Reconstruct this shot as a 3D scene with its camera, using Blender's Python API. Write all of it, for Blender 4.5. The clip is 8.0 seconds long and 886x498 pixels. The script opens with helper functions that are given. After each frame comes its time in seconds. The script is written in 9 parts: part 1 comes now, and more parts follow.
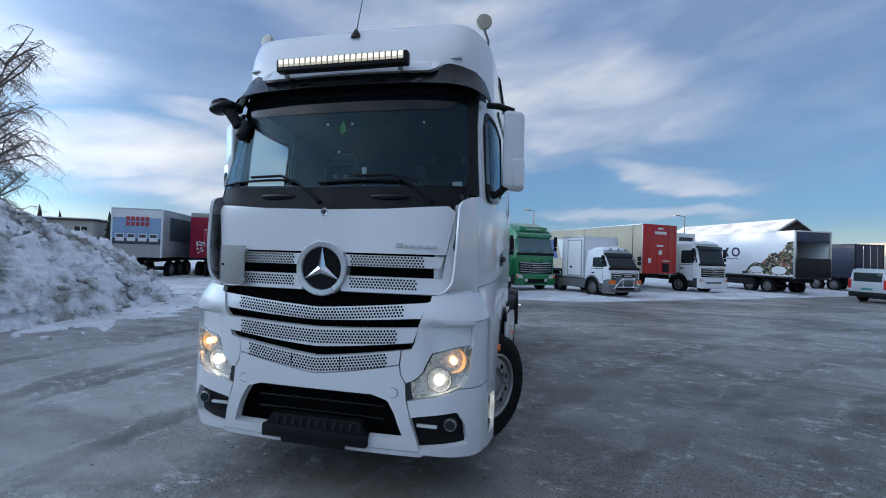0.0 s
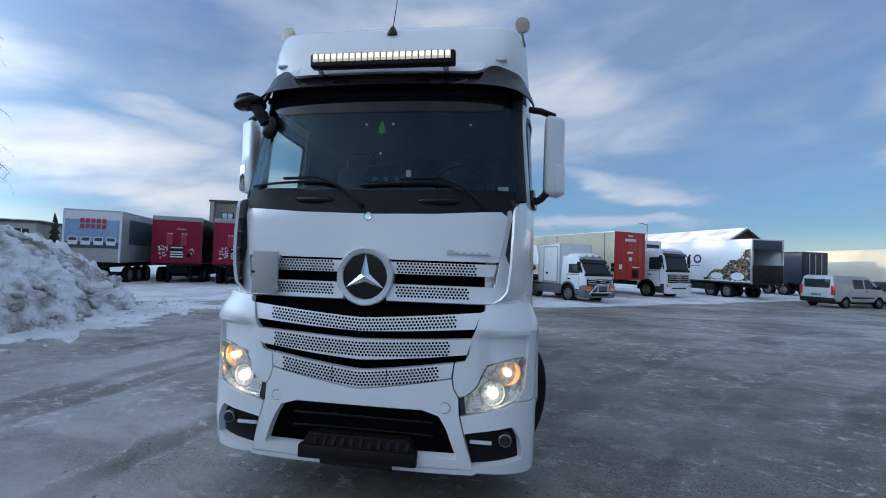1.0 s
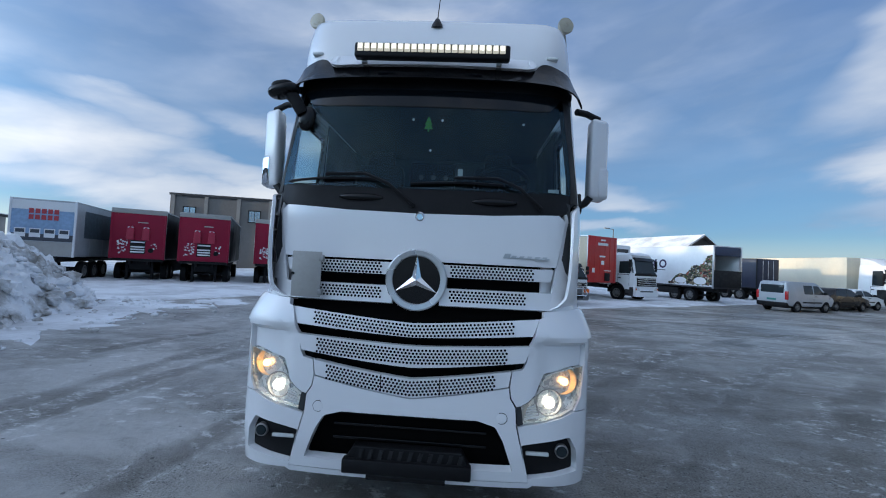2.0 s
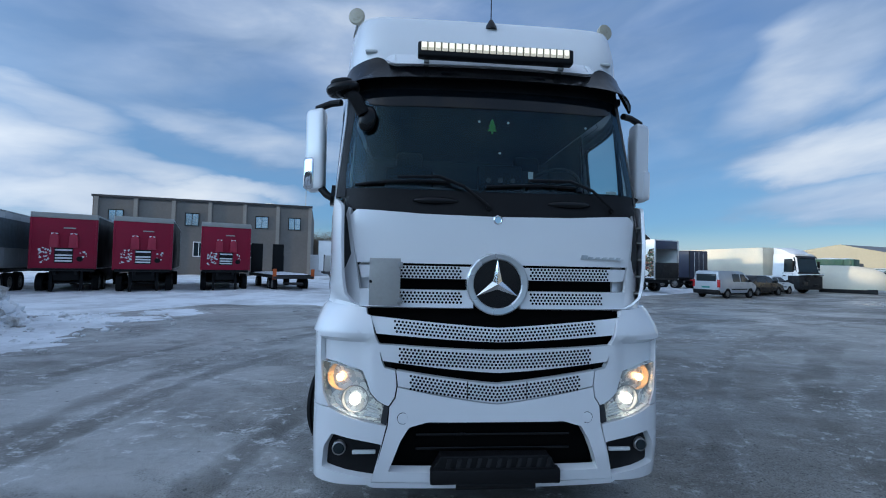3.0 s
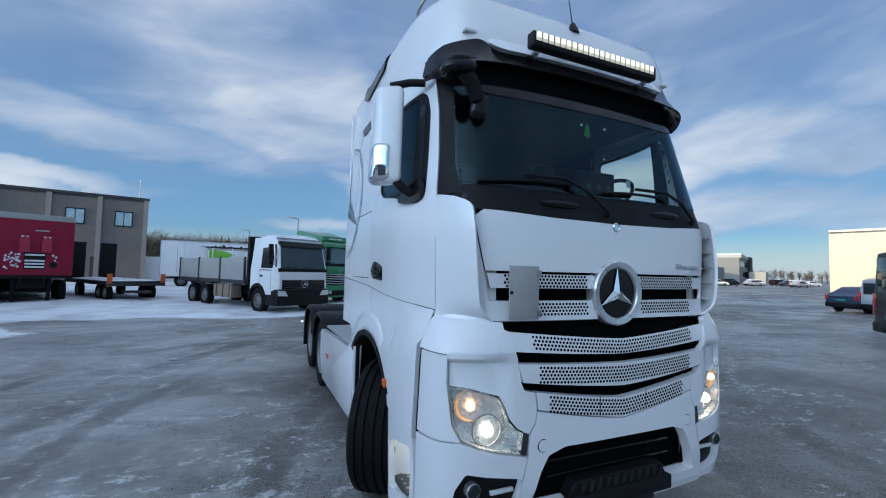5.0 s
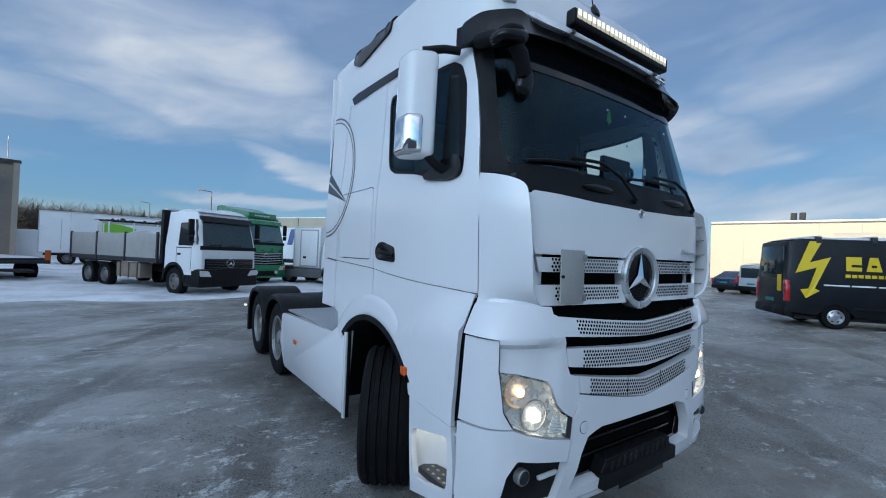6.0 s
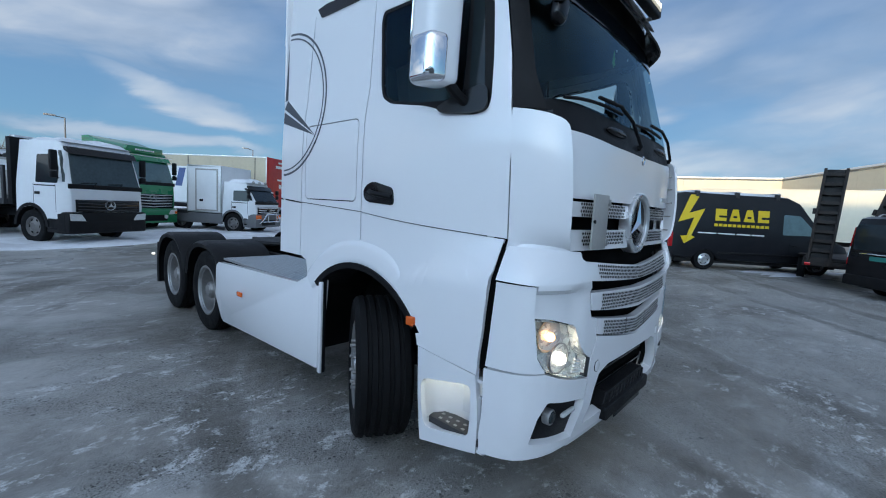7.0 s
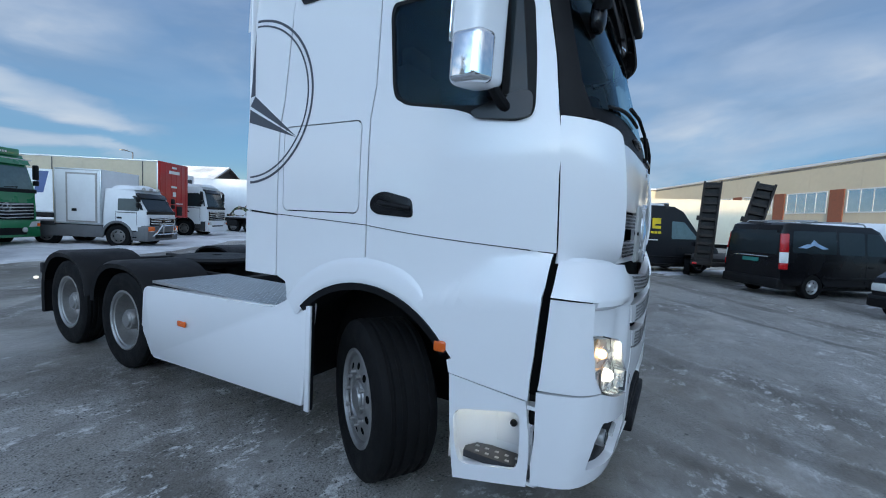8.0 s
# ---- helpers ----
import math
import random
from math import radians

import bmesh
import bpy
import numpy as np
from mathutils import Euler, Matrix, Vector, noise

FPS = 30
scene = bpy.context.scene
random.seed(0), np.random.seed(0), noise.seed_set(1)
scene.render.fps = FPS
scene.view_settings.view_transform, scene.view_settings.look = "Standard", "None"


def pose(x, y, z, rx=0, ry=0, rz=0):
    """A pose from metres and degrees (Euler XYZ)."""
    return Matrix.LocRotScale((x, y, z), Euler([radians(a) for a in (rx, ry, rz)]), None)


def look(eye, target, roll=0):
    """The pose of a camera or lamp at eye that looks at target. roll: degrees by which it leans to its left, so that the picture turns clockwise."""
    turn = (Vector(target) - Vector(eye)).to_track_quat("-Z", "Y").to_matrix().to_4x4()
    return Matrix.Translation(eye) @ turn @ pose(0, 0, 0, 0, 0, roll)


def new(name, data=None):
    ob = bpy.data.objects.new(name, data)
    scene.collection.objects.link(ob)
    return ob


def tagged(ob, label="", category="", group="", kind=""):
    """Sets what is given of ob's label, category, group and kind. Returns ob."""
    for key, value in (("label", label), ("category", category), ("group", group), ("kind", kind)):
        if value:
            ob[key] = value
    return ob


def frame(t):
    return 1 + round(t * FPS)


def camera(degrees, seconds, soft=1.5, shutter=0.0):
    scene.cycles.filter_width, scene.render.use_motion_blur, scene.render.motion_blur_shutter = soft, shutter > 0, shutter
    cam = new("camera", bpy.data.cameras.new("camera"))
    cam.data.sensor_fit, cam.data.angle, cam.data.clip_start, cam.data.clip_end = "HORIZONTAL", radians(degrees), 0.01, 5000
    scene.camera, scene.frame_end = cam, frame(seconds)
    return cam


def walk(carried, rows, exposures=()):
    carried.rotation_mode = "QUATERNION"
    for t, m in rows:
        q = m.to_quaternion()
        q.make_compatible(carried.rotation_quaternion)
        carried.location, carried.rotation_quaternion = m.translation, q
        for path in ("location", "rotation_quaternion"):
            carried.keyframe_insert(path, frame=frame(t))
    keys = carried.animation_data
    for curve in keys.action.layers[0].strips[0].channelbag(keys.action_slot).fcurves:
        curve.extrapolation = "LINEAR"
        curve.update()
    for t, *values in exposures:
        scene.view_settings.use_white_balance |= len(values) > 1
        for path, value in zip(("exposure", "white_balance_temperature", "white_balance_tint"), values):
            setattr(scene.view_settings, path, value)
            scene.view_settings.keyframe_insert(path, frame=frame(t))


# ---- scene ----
cam = camera(93.9, 8.0, soft=1.05)
PATH = [
    (0, (1.558, -2.886, 1.842), (1.135, -0.931, 1.872), 1.7),
    (0.5, (1.293, -2.812, 1.869), (0.953, -0.841, 1.916), 1.9),
    (1, (0.935, -2.865, 1.837), (0.67, -0.884, 1.899), 1.9),
    (2.3, (0.049, -2.78, 1.835), (0.012, -0.781, 1.906), 2.1),
    (2.5, (-0.168, -2.798, 1.845), (-0.149, -0.799, 1.901), 1.2),
    (3, (-0.578, -2.745, 1.839), (-0.426, -0.752, 1.913), 1.2),
    (3.5, (-0.974, -2.596, 1.867), (-0.669, -0.621, 1.954), 1.6),
    (4, (-1.412, -2.445, 1.843), (-0.951, -0.5, 1.902), 2.3),
    (4.5, (-1.747, -2.267, 1.819), (-1.125, -0.367, 1.868), 2.1),
    (4.7, (-1.905, -2.159, 1.836), (-1.206, -0.287, 1.918), 1.6),
    (5.8, (-2.602, -1.682, 1.798), (-1.541, 0.011, 1.887), 1.9),
    (6, (-2.681, -1.552, 1.814), (-1.548, 0.096, 1.844), 2.2),
    (6.5, (-2.895, -1.245, 1.778), (-1.577, 0.255, 1.667), 2.8),
    (7, (-3.066, -0.959, 1.757), (-1.59, 0.375, 1.553), 3.2),
    (7.5, (-3.148, -0.585, 1.723), (-1.531, 0.574, 1.523), 3.3),
    (8, (-3.304, -0.242, 1.746), (-1.569, 0.743, 1.604), 2.8),
]
walk(cam, [(t, look(eye, target, roll)) for t, eye, target, roll in PATH],
     [(0, 0.26, 6750, 14), (1, 0.27, 6750, 14), (2.5, 0.25, 6400, 11), (3.5, 0.24, 6200, 10), (4.5, 0.29, 6450, 11), (6, 0.21, 6650, 10), (6.5, 0.24, 6750, 10), (8, 0.28, 6750, 10)])

# ---- world, sun ----
SUN_TO = Vector((-0.95, -0.30, 0.105)).normalized()
world = bpy.data.worlds.new("winter_sky")
scene.world = world
world.use_nodes = True
wn, wl = world.node_tree.nodes, world.node_tree.links
wn.clear()


def wnode(kind, **inputs):
    n = wn.new(kind)
    for k, v in inputs.items():
        n.inputs[k].default_value = v
    return n


def wmath(op, a, b):
    n = wn.new("ShaderNodeMath")
    n.operation = op
    for i, v in enumerate((a, b)):
        if isinstance(v, (int, float)):
            n.inputs[i].default_value = v
        else:
            wl.new(v, n.inputs[i])
    return n.outputs[0]


def wramp(fac, stops):
    n = wn.new("ShaderNodeValToRGB")
    while len(n.color_ramp.elements) < len(stops):
        n.color_ramp.elements.new(0.5)
    for e, (p, c) in zip(n.color_ramp.elements, stops):
        e.position, e.color = p, (c, c, c, 1) if isinstance(c, (int, float)) else (*c, 1)
    wl.new(fac, n.inputs[0])
    return n.outputs[0]


def wmix(fac, a, b):
    n = wn.new("ShaderNodeMix")
    n.data_type = "RGBA"
    wl.new(fac, n.inputs["Factor"])
    for sock, v in ((n.inputs[6], a), (n.inputs[7], b)):
        if isinstance(v, tuple):
            sock.default_value = (*v, 1)
        else:
            wl.new(v, sock)
    return n.outputs[2]


sky = wn.new("ShaderNodeTexSky")
sky.sky_type, sky.sun_disc = "NISHITA", False
sky.sun_elevation, sky.sun_rotation = radians(12), math.atan2(SUN_TO.x, SUN_TO.y)
sky.air_density, sky.dust_density, sky.ozone_density = 1.0, 0.6, 2.0
coord = wn.new("ShaderNodeTexCoord")
sep = wn.new("ShaderNodeSeparateXYZ")
wl.new(coord.outputs["Generated"], sep.inputs[0])
up = wmath("MAXIMUM", sep.outputs[2], 0.0)
den = wmath("ADD", up, 0.16)
comb = wn.new("ShaderNodeCombineXYZ")
wl.new(wmath("DIVIDE", sep.outputs[0], den), comb.inputs[0])
wl.new(wmath("DIVIDE", sep.outputs[1], den), comb.inputs[1])


def clouds(scale, stretch, turn, shift, detail, distort):
    m = wn.new("ShaderNodeMapping")
    m.inputs["Rotation"].default_value = (0, 0, radians(turn))
    m.inputs["Scale"].default_value = (1, stretch, 1)
    m.inputs["Location"].default_value = shift
    wl.new(comb.outputs[0], m.inputs[0])
    n = wnode("ShaderNodeTexNoise", Scale=scale, Detail=detail, Roughness=0.5, Distortion=distort)
    wl.new(m.outputs[0], n.inputs["Vector"])
    return n.outputs[0]


def wmap(v, a, b, lo, hi, smooth=True):
    n = wn.new("ShaderNodeMapRange")
    n.interpolation_type = "SMOOTHSTEP" if smooth else "LINEAR"
    for k, x in (("From Min", a), ("From Max", b), ("To Min", lo), ("To Max", hi)):
        n.inputs[k].default_value = x
    wl.new(v, n.inputs["Value"])
    return n.outputs[0]


def wnoise(vec, scale, detail, rough, distort, shift=0.0):
    n = wnode("ShaderNodeTexNoise", Scale=scale, Detail=detail, Roughness=rough, Distortion=distort)
    m = wn.new("ShaderNodeMapping")
    m.inputs["Location"].default_value = (shift, shift * 0.7, shift)
    wl.new(vec, m.inputs[0])
    wl.new(m.outputs[0], n.inputs["Vector"])
    return n.outputs[0]


# bearing (from +y towards +x) and height of the way looked, in degrees
az = wmath("MULTIPLY", wmath("ARCTAN2", sep.outputs[0], sep.outputs[1]), 57.2958)
el = wmath("MULTIPLY", wmath("ARCSINE", sep.outputs[2], 0.0), 57.2958)
flat = wn.new("ShaderNodeCombineXYZ")
wl.new(wmath("MULTIPLY", az, 0.040), flat.inputs[0])
wl.new(wmath("ADD", wmath("MULTIPLY", el, 0.115), wmath("MULTIPLY", az, -0.012)), flat.inputs[1])
puffs = wnoise(flat.outputs[0], 2.0, 7, 0.56, 0.35, 2.3)
wave = wnoise(flat.outputs[0], 1.1, 3, 0.5, 0.3, 6.1)
az_r = wmath("ADD", az, wmath("MULTIPLY", wmath("SUBTRACT", wave, 0.5), 22.0))
el_r = wmath("ADD", el, wmath("MULTIPLY", wmath("SUBTRACT", puffs, 0.5), 6.0))
# the day's cloud banks: bearing, height, half width, half height, slope, weight
CLOUDS = [
    (-49, 10.5, 14, 3.6, 0.05, 1.0), (-60, 18, 12, 4.5, 0.0, 0.7), (2, 20.5, 22, 7.5, -0.10, 0.80), (29, 22, 13, 6.0, 0.05, 0.32),
    (12, 5.6, 15, 1.3, 0.0, 0.8), (-41, 14.5, 7, 2.6, 0.0, 0.8), (-36, 10.5, 9, 1.5, -0.05, 0.8), (-22, 15, 12, 2.4, -0.15, 0.65),
    (46, 20, 9, 5.5, 0.30, 0.85), (48, 12, 12, 2.6, 0.06, 0.95), (-24, 8.6, 13, 1.5, -0.05, 0.9), (-11, 14, 18, 2.3, -0.08, 0.6),
    (60, 15, 10, 3.6, 0.10, 0.85), (15, 10.5, 11, 1.6, -0.20, 0.7), (69, 13, 7, 3.6, 0.0, 0.75), (96, 9, 16, 3.0, 0.05, 0.55), (56, 7.5, 17, 2.8, 0.0, 0.85), (78, 6.5, 16, 2.2, 0.03, 0.75), (-34, 6.5, 17, 3.4, 0.0, 1.05), (99, 14, 15, 7.0, 0.0, 0.62), (76, 19, 9, 5.0, 0.1, 0.5),
]
heap = None
for a0, e0, ha, he, slope, weight in CLOUDS:
    da = wmath("SUBTRACT", az_r, a0)
    dv = wmath("DIVIDE", wmath("SUBTRACT", wmath("SUBTRACT", el_r, e0), wmath("MULTIPLY", da, slope)), he)
    du = wmath("DIVIDE", da, ha)
    away = wmath("ADD", wmath("MULTIPLY", du, du), wmath("MULTIPLY", dv, dv))
    bank = wmap(away, 0.0, 1.9, weight, 0.0)
    heap = bank if heap is None else wmath("MAXIMUM", heap, bank)
veil = wramp(clouds(0.44, 1.1, 20, (3.45, 0.35, 0), 3, 0.6), [(0.36, 0.1), (0.60, 0.75)])
heap = wmath("MAXIMUM", heap, wmath("MULTIPLY", veil, wramp(up, [(0.12, 0.15), (0.40, 0.9)])))
cover = wmap(wmath("ADD", heap, wmath("MULTIPLY", wmath("SUBTRACT", puffs, 0.5), 1.0)), 0.0, 1.10, 0.0, 0.92)
# a thin high veil whitens the blue between the banks
thin = wmath("MULTIPLY", wramp(up, [(0.08, 0.04), (0.22, 0.22), (0.45, 0.40), (1.0, 0.62)]), wmap(wave, 0.30, 0.70, 0.5, 1.3))
cover = wmath("ADD", cover, wmath("MULTIPLY", wmath("SUBTRACT", 1.0, cover), thin))
fluff = wmath("ADD", wmath("MULTIPLY", heap, 0.45), wnoise(flat.outputs[0], 1.7, 5, 0.5, 0.3, 9.4))
tone = wramp(wmap(fluff, 0.55, 1.12, 0.0, 1.0, False), [(0.0, (0.235, 0.335, 0.49)), (0.45, (0.39, 0.49, 0.645)), (1.0, (0.70, 0.755, 0.81))])
gain = wn.new("ShaderNodeVectorMath")
gain.operation = "MULTIPLY"
wl.new(sky.outputs[0], gain.inputs[0])
gain.inputs[1].default_value = (0.075, 0.095, 0.108)
clear = gain.outputs[0]
deep = wmix(wramp(up, [(0.0, 0.1), (0.10, 0.65), (0.8, 0.9)]), clear, wramp(up, [(0.05, (0.15, 0.38, 0.68)), (0.45, (0.10, 0.225, 0.50))]))
cloudy = wmix(cover, deep, tone)
haze = wmix(wramp(up, [(0.0, 0.75), (0.08, 0.0)]), cloudy, (0.50, 0.61, 0.71))
# the sky brightens overhead and round the low sun
dotp = wn.new("ShaderNodeVectorMath")
dotp.operation = "DOT_PRODUCT"
wl.new(coord.outputs["Generated"], dotp.inputs[0])
dotp.inputs[1].default_value = SUN_TO
glow = wmath("MULTIPLY", wmath("POWER", wmath("MAXIMUM", dotp.outputs["Value"], 0.0), 5.0), 8.5)
warm = wn.new("ShaderNodeCombineXYZ")
for k, tint in enumerate((1.08, 1.0, 0.88)):
    wl.new(wmath("ADD", wmath("MULTIPLY", glow, tint), 1.0), warm.inputs[k])
lift = wn.new("ShaderNodeVectorMath")
lift.operation = "MULTIPLY"
wl.new(haze, lift.inputs[0])
wl.new(warm.outputs[0], lift.inputs[1])
back = wn.new("ShaderNodeBackground")
back.inputs["Strength"].default_value = 0.93
wl.new(lift.outputs[0], back.inputs["Color"])
wout = wn.new("ShaderNodeOutputWorld")
wl.new(back.outputs[0], wout.inputs[0])

sun = new("sun", bpy.data.lights.new("sun", "SUN"))
sun.data.energy, sun.data.angle, sun.data.color = 2.5, radians(0.6), (1.0, 0.79, 0.52)
sun.matrix_world = look(SUN_TO * 60, (0, 0, 0))


# ---- materials ----
def mat(name, color, rough=0.5, metal=0.0, vary=0.12, scale=6.0, bump=0.0, bump_scale=60.0, coat=0.0, dirt=None, dirt_amount=0.0, dirt_range=(0.45, 0.75), emit=None, power=0.0, spec=0.5, rough_vary=0.1):
    """A procedural surface: base colour with two scales of variation, gloss variation, fine relief and an optional film of dirt."""
    m = bpy.data.materials.new(name)
    m.use_nodes = True
    nt = m.node_tree
    n, l = nt.nodes, nt.links
    b = n["Principled BSDF"]
    tc = n.new("ShaderNodeTexCoord")
    big = n.new("ShaderNodeTexNoise")
    big.inputs["Scale"].default_value, big.inputs["Detail"].default_value = scale, 6
    small = n.new("ShaderNodeTexNoise")
    small.inputs["Scale"].default_value, small.inputs["Detail"].default_value = scale * 9, 4
    for t in (big, small):
        l.new(tc.outputs["Object"], t.inputs["Vector"])
    add = n.new("ShaderNodeMath")
    add.operation = "ADD"
    l.new(big.outputs[0], add.inputs[0]), l.new(small.outputs[0], add.inputs[1])
    ramp = n.new("ShaderNodeMapRange")
    ramp.inputs["From Min"].default_value, ramp.inputs["From Max"].default_value = 0.65, 1.35
    l.new(add.outputs[0], ramp.inputs["Value"])
    mix = n.new("ShaderNodeMix")
    mix.data_type = "RGBA"
    l.new(ramp.outputs[0], mix.inputs["Factor"])
    mix.inputs[6].default_value = (*[c * (1 - vary) for c in color], 1)
    mix.inputs[7].default_value = (*[min(1, c * (1 + vary)) for c in color], 1)
    out = mix.outputs[2]
    if dirt:
        dn = n.new("ShaderNodeTexNoise")
        dn.inputs["Scale"].default_value, dn.inputs["Detail"].default_value, dn.inputs["Roughness"].default_value = scale * 0.6, 9, 0.65
        l.new(tc.outputs["Object"], dn.inputs["Vector"])
        dr = n.new("ShaderNodeMapRange")
        dr.inputs["From Min"].default_value, dr.inputs["From Max"].default_value = dirt_range
        dr.inputs["To Max"].default_value = dirt_amount
        l.new(dn.outputs[0], dr.inputs["Value"])
        dm = n.new("ShaderNodeMix")
        dm.data_type = "RGBA"
        l.new(dr.outputs[0], dm.inputs["Factor"])
        l.new(out, dm.inputs[6])
        dm.inputs[7].default_value = (*dirt, 1)
        out = dm.outputs[2]
    l.new(out, b.inputs["Base Color"])
    rr = n.new("ShaderNodeMapRange")
    rr.inputs["From Min"].default_value, rr.inputs["From Max"].default_value = 0.3, 0.7
    rr.inputs["To Min"].default_value, rr.inputs["To Max"].default_value = max(0.02, rough - rough_vary), min(1, rough + rough_vary)
    l.new(big.outputs[0], rr.inputs["Value"])
    l.new(rr.outputs[0], b.inputs["Roughness"])
    b.inputs["Metallic"].default_value = metal
    b.inputs["Specular IOR Level"].default_value = spec
    b.inputs["Coat Weight"].default_value = coat
    b.inputs["Coat Roughness"].default_value = 0.06
    if bump:
        bn = n.new("ShaderNodeTexNoise")
        bn.inputs["Scale"].default_value, bn.inputs["Detail"].default_value = bump_scale, 6
        l.new(tc.outputs["Object"], bn.inputs["Vector"])
        bm_ = n.new("ShaderNodeBump")
        bm_.inputs["Strength"].default_value, bm_.inputs["Distance"].default_value = bump, 0.01
        l.new(bn.outputs[0], bm_.inputs["Height"])
        l.new(bm_.outputs[0], b.inputs["Normal"])
    if emit:
        b.inputs["Emission Color"].default_value = (*emit, 1)
        b.inputs["Emission Strength"].default_value = power
    return m


def glass_mat(name, tint, rough=0.02):
    m = bpy.data.materials.new(name)
    m.use_nodes = True
    n, l = m.node_tree.nodes, m.node_tree.links
    n.remove(n["Principled BSDF"])
    tr, gl, lw, mx = n.new("ShaderNodeBsdfTransparent"), n.new("ShaderNodeBsdfGlossy"), n.new("ShaderNodeLayerWeight"), n.new("ShaderNodeMixShader")
    tr.inputs[0].default_value = (*tint, 1)
    gl.inputs["Roughness"].default_value = rough
    gl.inputs["Color"].default_value = (0.42, 0.66, 0.80, 1)
    lw.inputs[0].default_value = 0.5
    pw, ma = n.new("ShaderNodeMath"), n.new("ShaderNodeMath")
    pw.operation, ma.operation = "POWER", "MULTIPLY_ADD"
    pw.inputs[1].default_value, ma.inputs[1].default_value, ma.inputs[2].default_value = 5.0, 0.80, 0.046
    l.new(lw.outputs["Facing"], pw.inputs[0]), l.new(pw.outputs[0], ma.inputs[0])
    l.new(ma.outputs[0], mx.inputs[0]), l.new(tr.outputs[0], mx.inputs[1]), l.new(gl.outputs[0], mx.inputs[2])
    l.new(mx.outputs[0], n["Material Output"].inputs[0])
    return m


GRIME = (0.20, 0.19, 0.18)
WHITE = mat("white_truck_paint", (0.795, 0.79, 0.80), 0.23, vary=0.006, scale=0.7, coat=0.6, rough_vary=0.03)
WHITE2 = mat("dull_white_paint", (0.74, 0.75, 0.76), 0.42, vary=0.03, scale=0.8, dirt=(0.45, 0.45, 0.45), dirt_amount=0.35)
SILVER = mat("silver_van_paint", (0.40, 0.42, 0.45), 0.36, metal=0.1, vary=0.03, scale=1, dirt=GRIME, dirt_amount=0.4)
GREEN = mat("green_truck_paint", (0.008, 0.20, 0.075), 0.3, vary=0.05, scale=1, coat=0.5, dirt=(0.03, 0.17, 0.08), dirt_amount=0.3)
RED = mat("red_trailer_paint", (0.27, 0.004, 0.030), 0.45, vary=0.08, scale=1.2, dirt=(0.20, 0.015, 0.035), dirt_amount=0.4, spec=0.3)
RED2 = mat("bright_red_paint", (0.50, 0.020, 0.018), 0.4, vary=0.06, scale=1.2, dirt=(0.2, 0.06, 0.05), dirt_amount=0.4)
DUCTRED = mat("duct_red_paint", (0.40, 0.022, 0.055), 0.4, vary=0.06, scale=1.2)
DARKVAN = mat("dark_van_paint", (0.008, 0.009, 0.012), 0.40, vary=0.1, scale=1, coat=0.05, dirt=(0.024, 0.024, 0.025), dirt_amount=0.5, spec=0.25)
BLACKVAN = mat("black_van_paint", (0.004, 0.004, 0.0055), 0.26, vary=0.1, scale=1, coat=0.06, dirt=(0.015, 0.015, 0.015), dirt_amount=0.4, spec=0.25)
BLUECAR = mat("dark_blue_paint", (0.02, 0.035, 0.07), 0.25, vary=0.08, scale=1, coat=0.5)
PLASTIC = mat("black_plastic", (0.007, 0.007, 0.008), 0.55, vary=0.2, scale=4, bump=0.15, bump_scale=250, rough_vary=0.12, spec=0.2)
GLOSSBLACK = mat("gloss_black_plastic", (0.004, 0.004, 0.005), 0.2, vary=0.15, scale=3, spec=0.35)
DARKGREY = mat("dark_grey_plastic", (0.03, 0.03, 0.033), 0.55, vary=0.15, scale=5, bump=0.1, bump_scale=200)
GREYPANEL = mat("grey_panel_paint", (0.36, 0.35, 0.33), 0.55, vary=0.06, scale=5, dirt=(0.25, 0.24, 0.22), dirt_amount=0.4)
RUBBER = mat("tyre_rubber", (0.006, 0.006, 0.0065), 0.7, vary=0.25, scale=7, bump=0.3, bump_scale=120, dirt=(0.015, 0.015, 0.015), dirt_amount=0.35, spec=0.16)
STEEL = mat("dull_wheel_steel", (0.33, 0.325, 0.32), 0.42, metal=0.7, vary=0.15, scale=9, dirt=(0.2, 0.19, 0.18), dirt_amount=0.6, bump=0.1, bump_scale=80)
ALU = mat("brushed_aluminium", (0.55, 0.56, 0.57), 0.38, metal=0.8, vary=0.1, scale=5, dirt=(0.3, 0.3, 0.3), dirt_amount=0.5, bump=0.1, bump_scale=90)
CHECKER = mat("worn_checker_plate", (0.40, 0.40, 0.40), 0.42, metal=0.5, vary=0.15, scale=5, dirt=(0.30, 0.30, 0.30), dirt_amount=0.5)
POLE = mat("galvanised_pole", (0.15, 0.15, 0.15), 0.6, metal=0.2, vary=0.1, scale=4)
DULLRIM = mat("dirty_wheel_paint", (0.17, 0.165, 0.16), 0.5, metal=0.3, vary=0.25, scale=9, dirt=(0.08, 0.075, 0.07), dirt_amount=0.6)
STUD = mat("bright_tread_studs", (0.72, 0.73, 0.74), 0.35, metal=0.4, vary=0.1, scale=8)
SATIN = mat("satin_silver", (0.62, 0.63, 0.64), 0.28, metal=0.7, vary=0.03, scale=5)
CHROME = mat("chrome", (0.80, 0.81, 0.83), 0.09, metal=1.0, vary=0.02, scale=3, rough_vary=0.04)
FRAME = mat("chassis_steel", (0.014, 0.014, 0.015), 0.65, vary=0.3, scale=6, dirt=(0.05, 0.05, 0.05), dirt_amount=0.5, spec=0.25, bump=0.2, bump_scale=70)
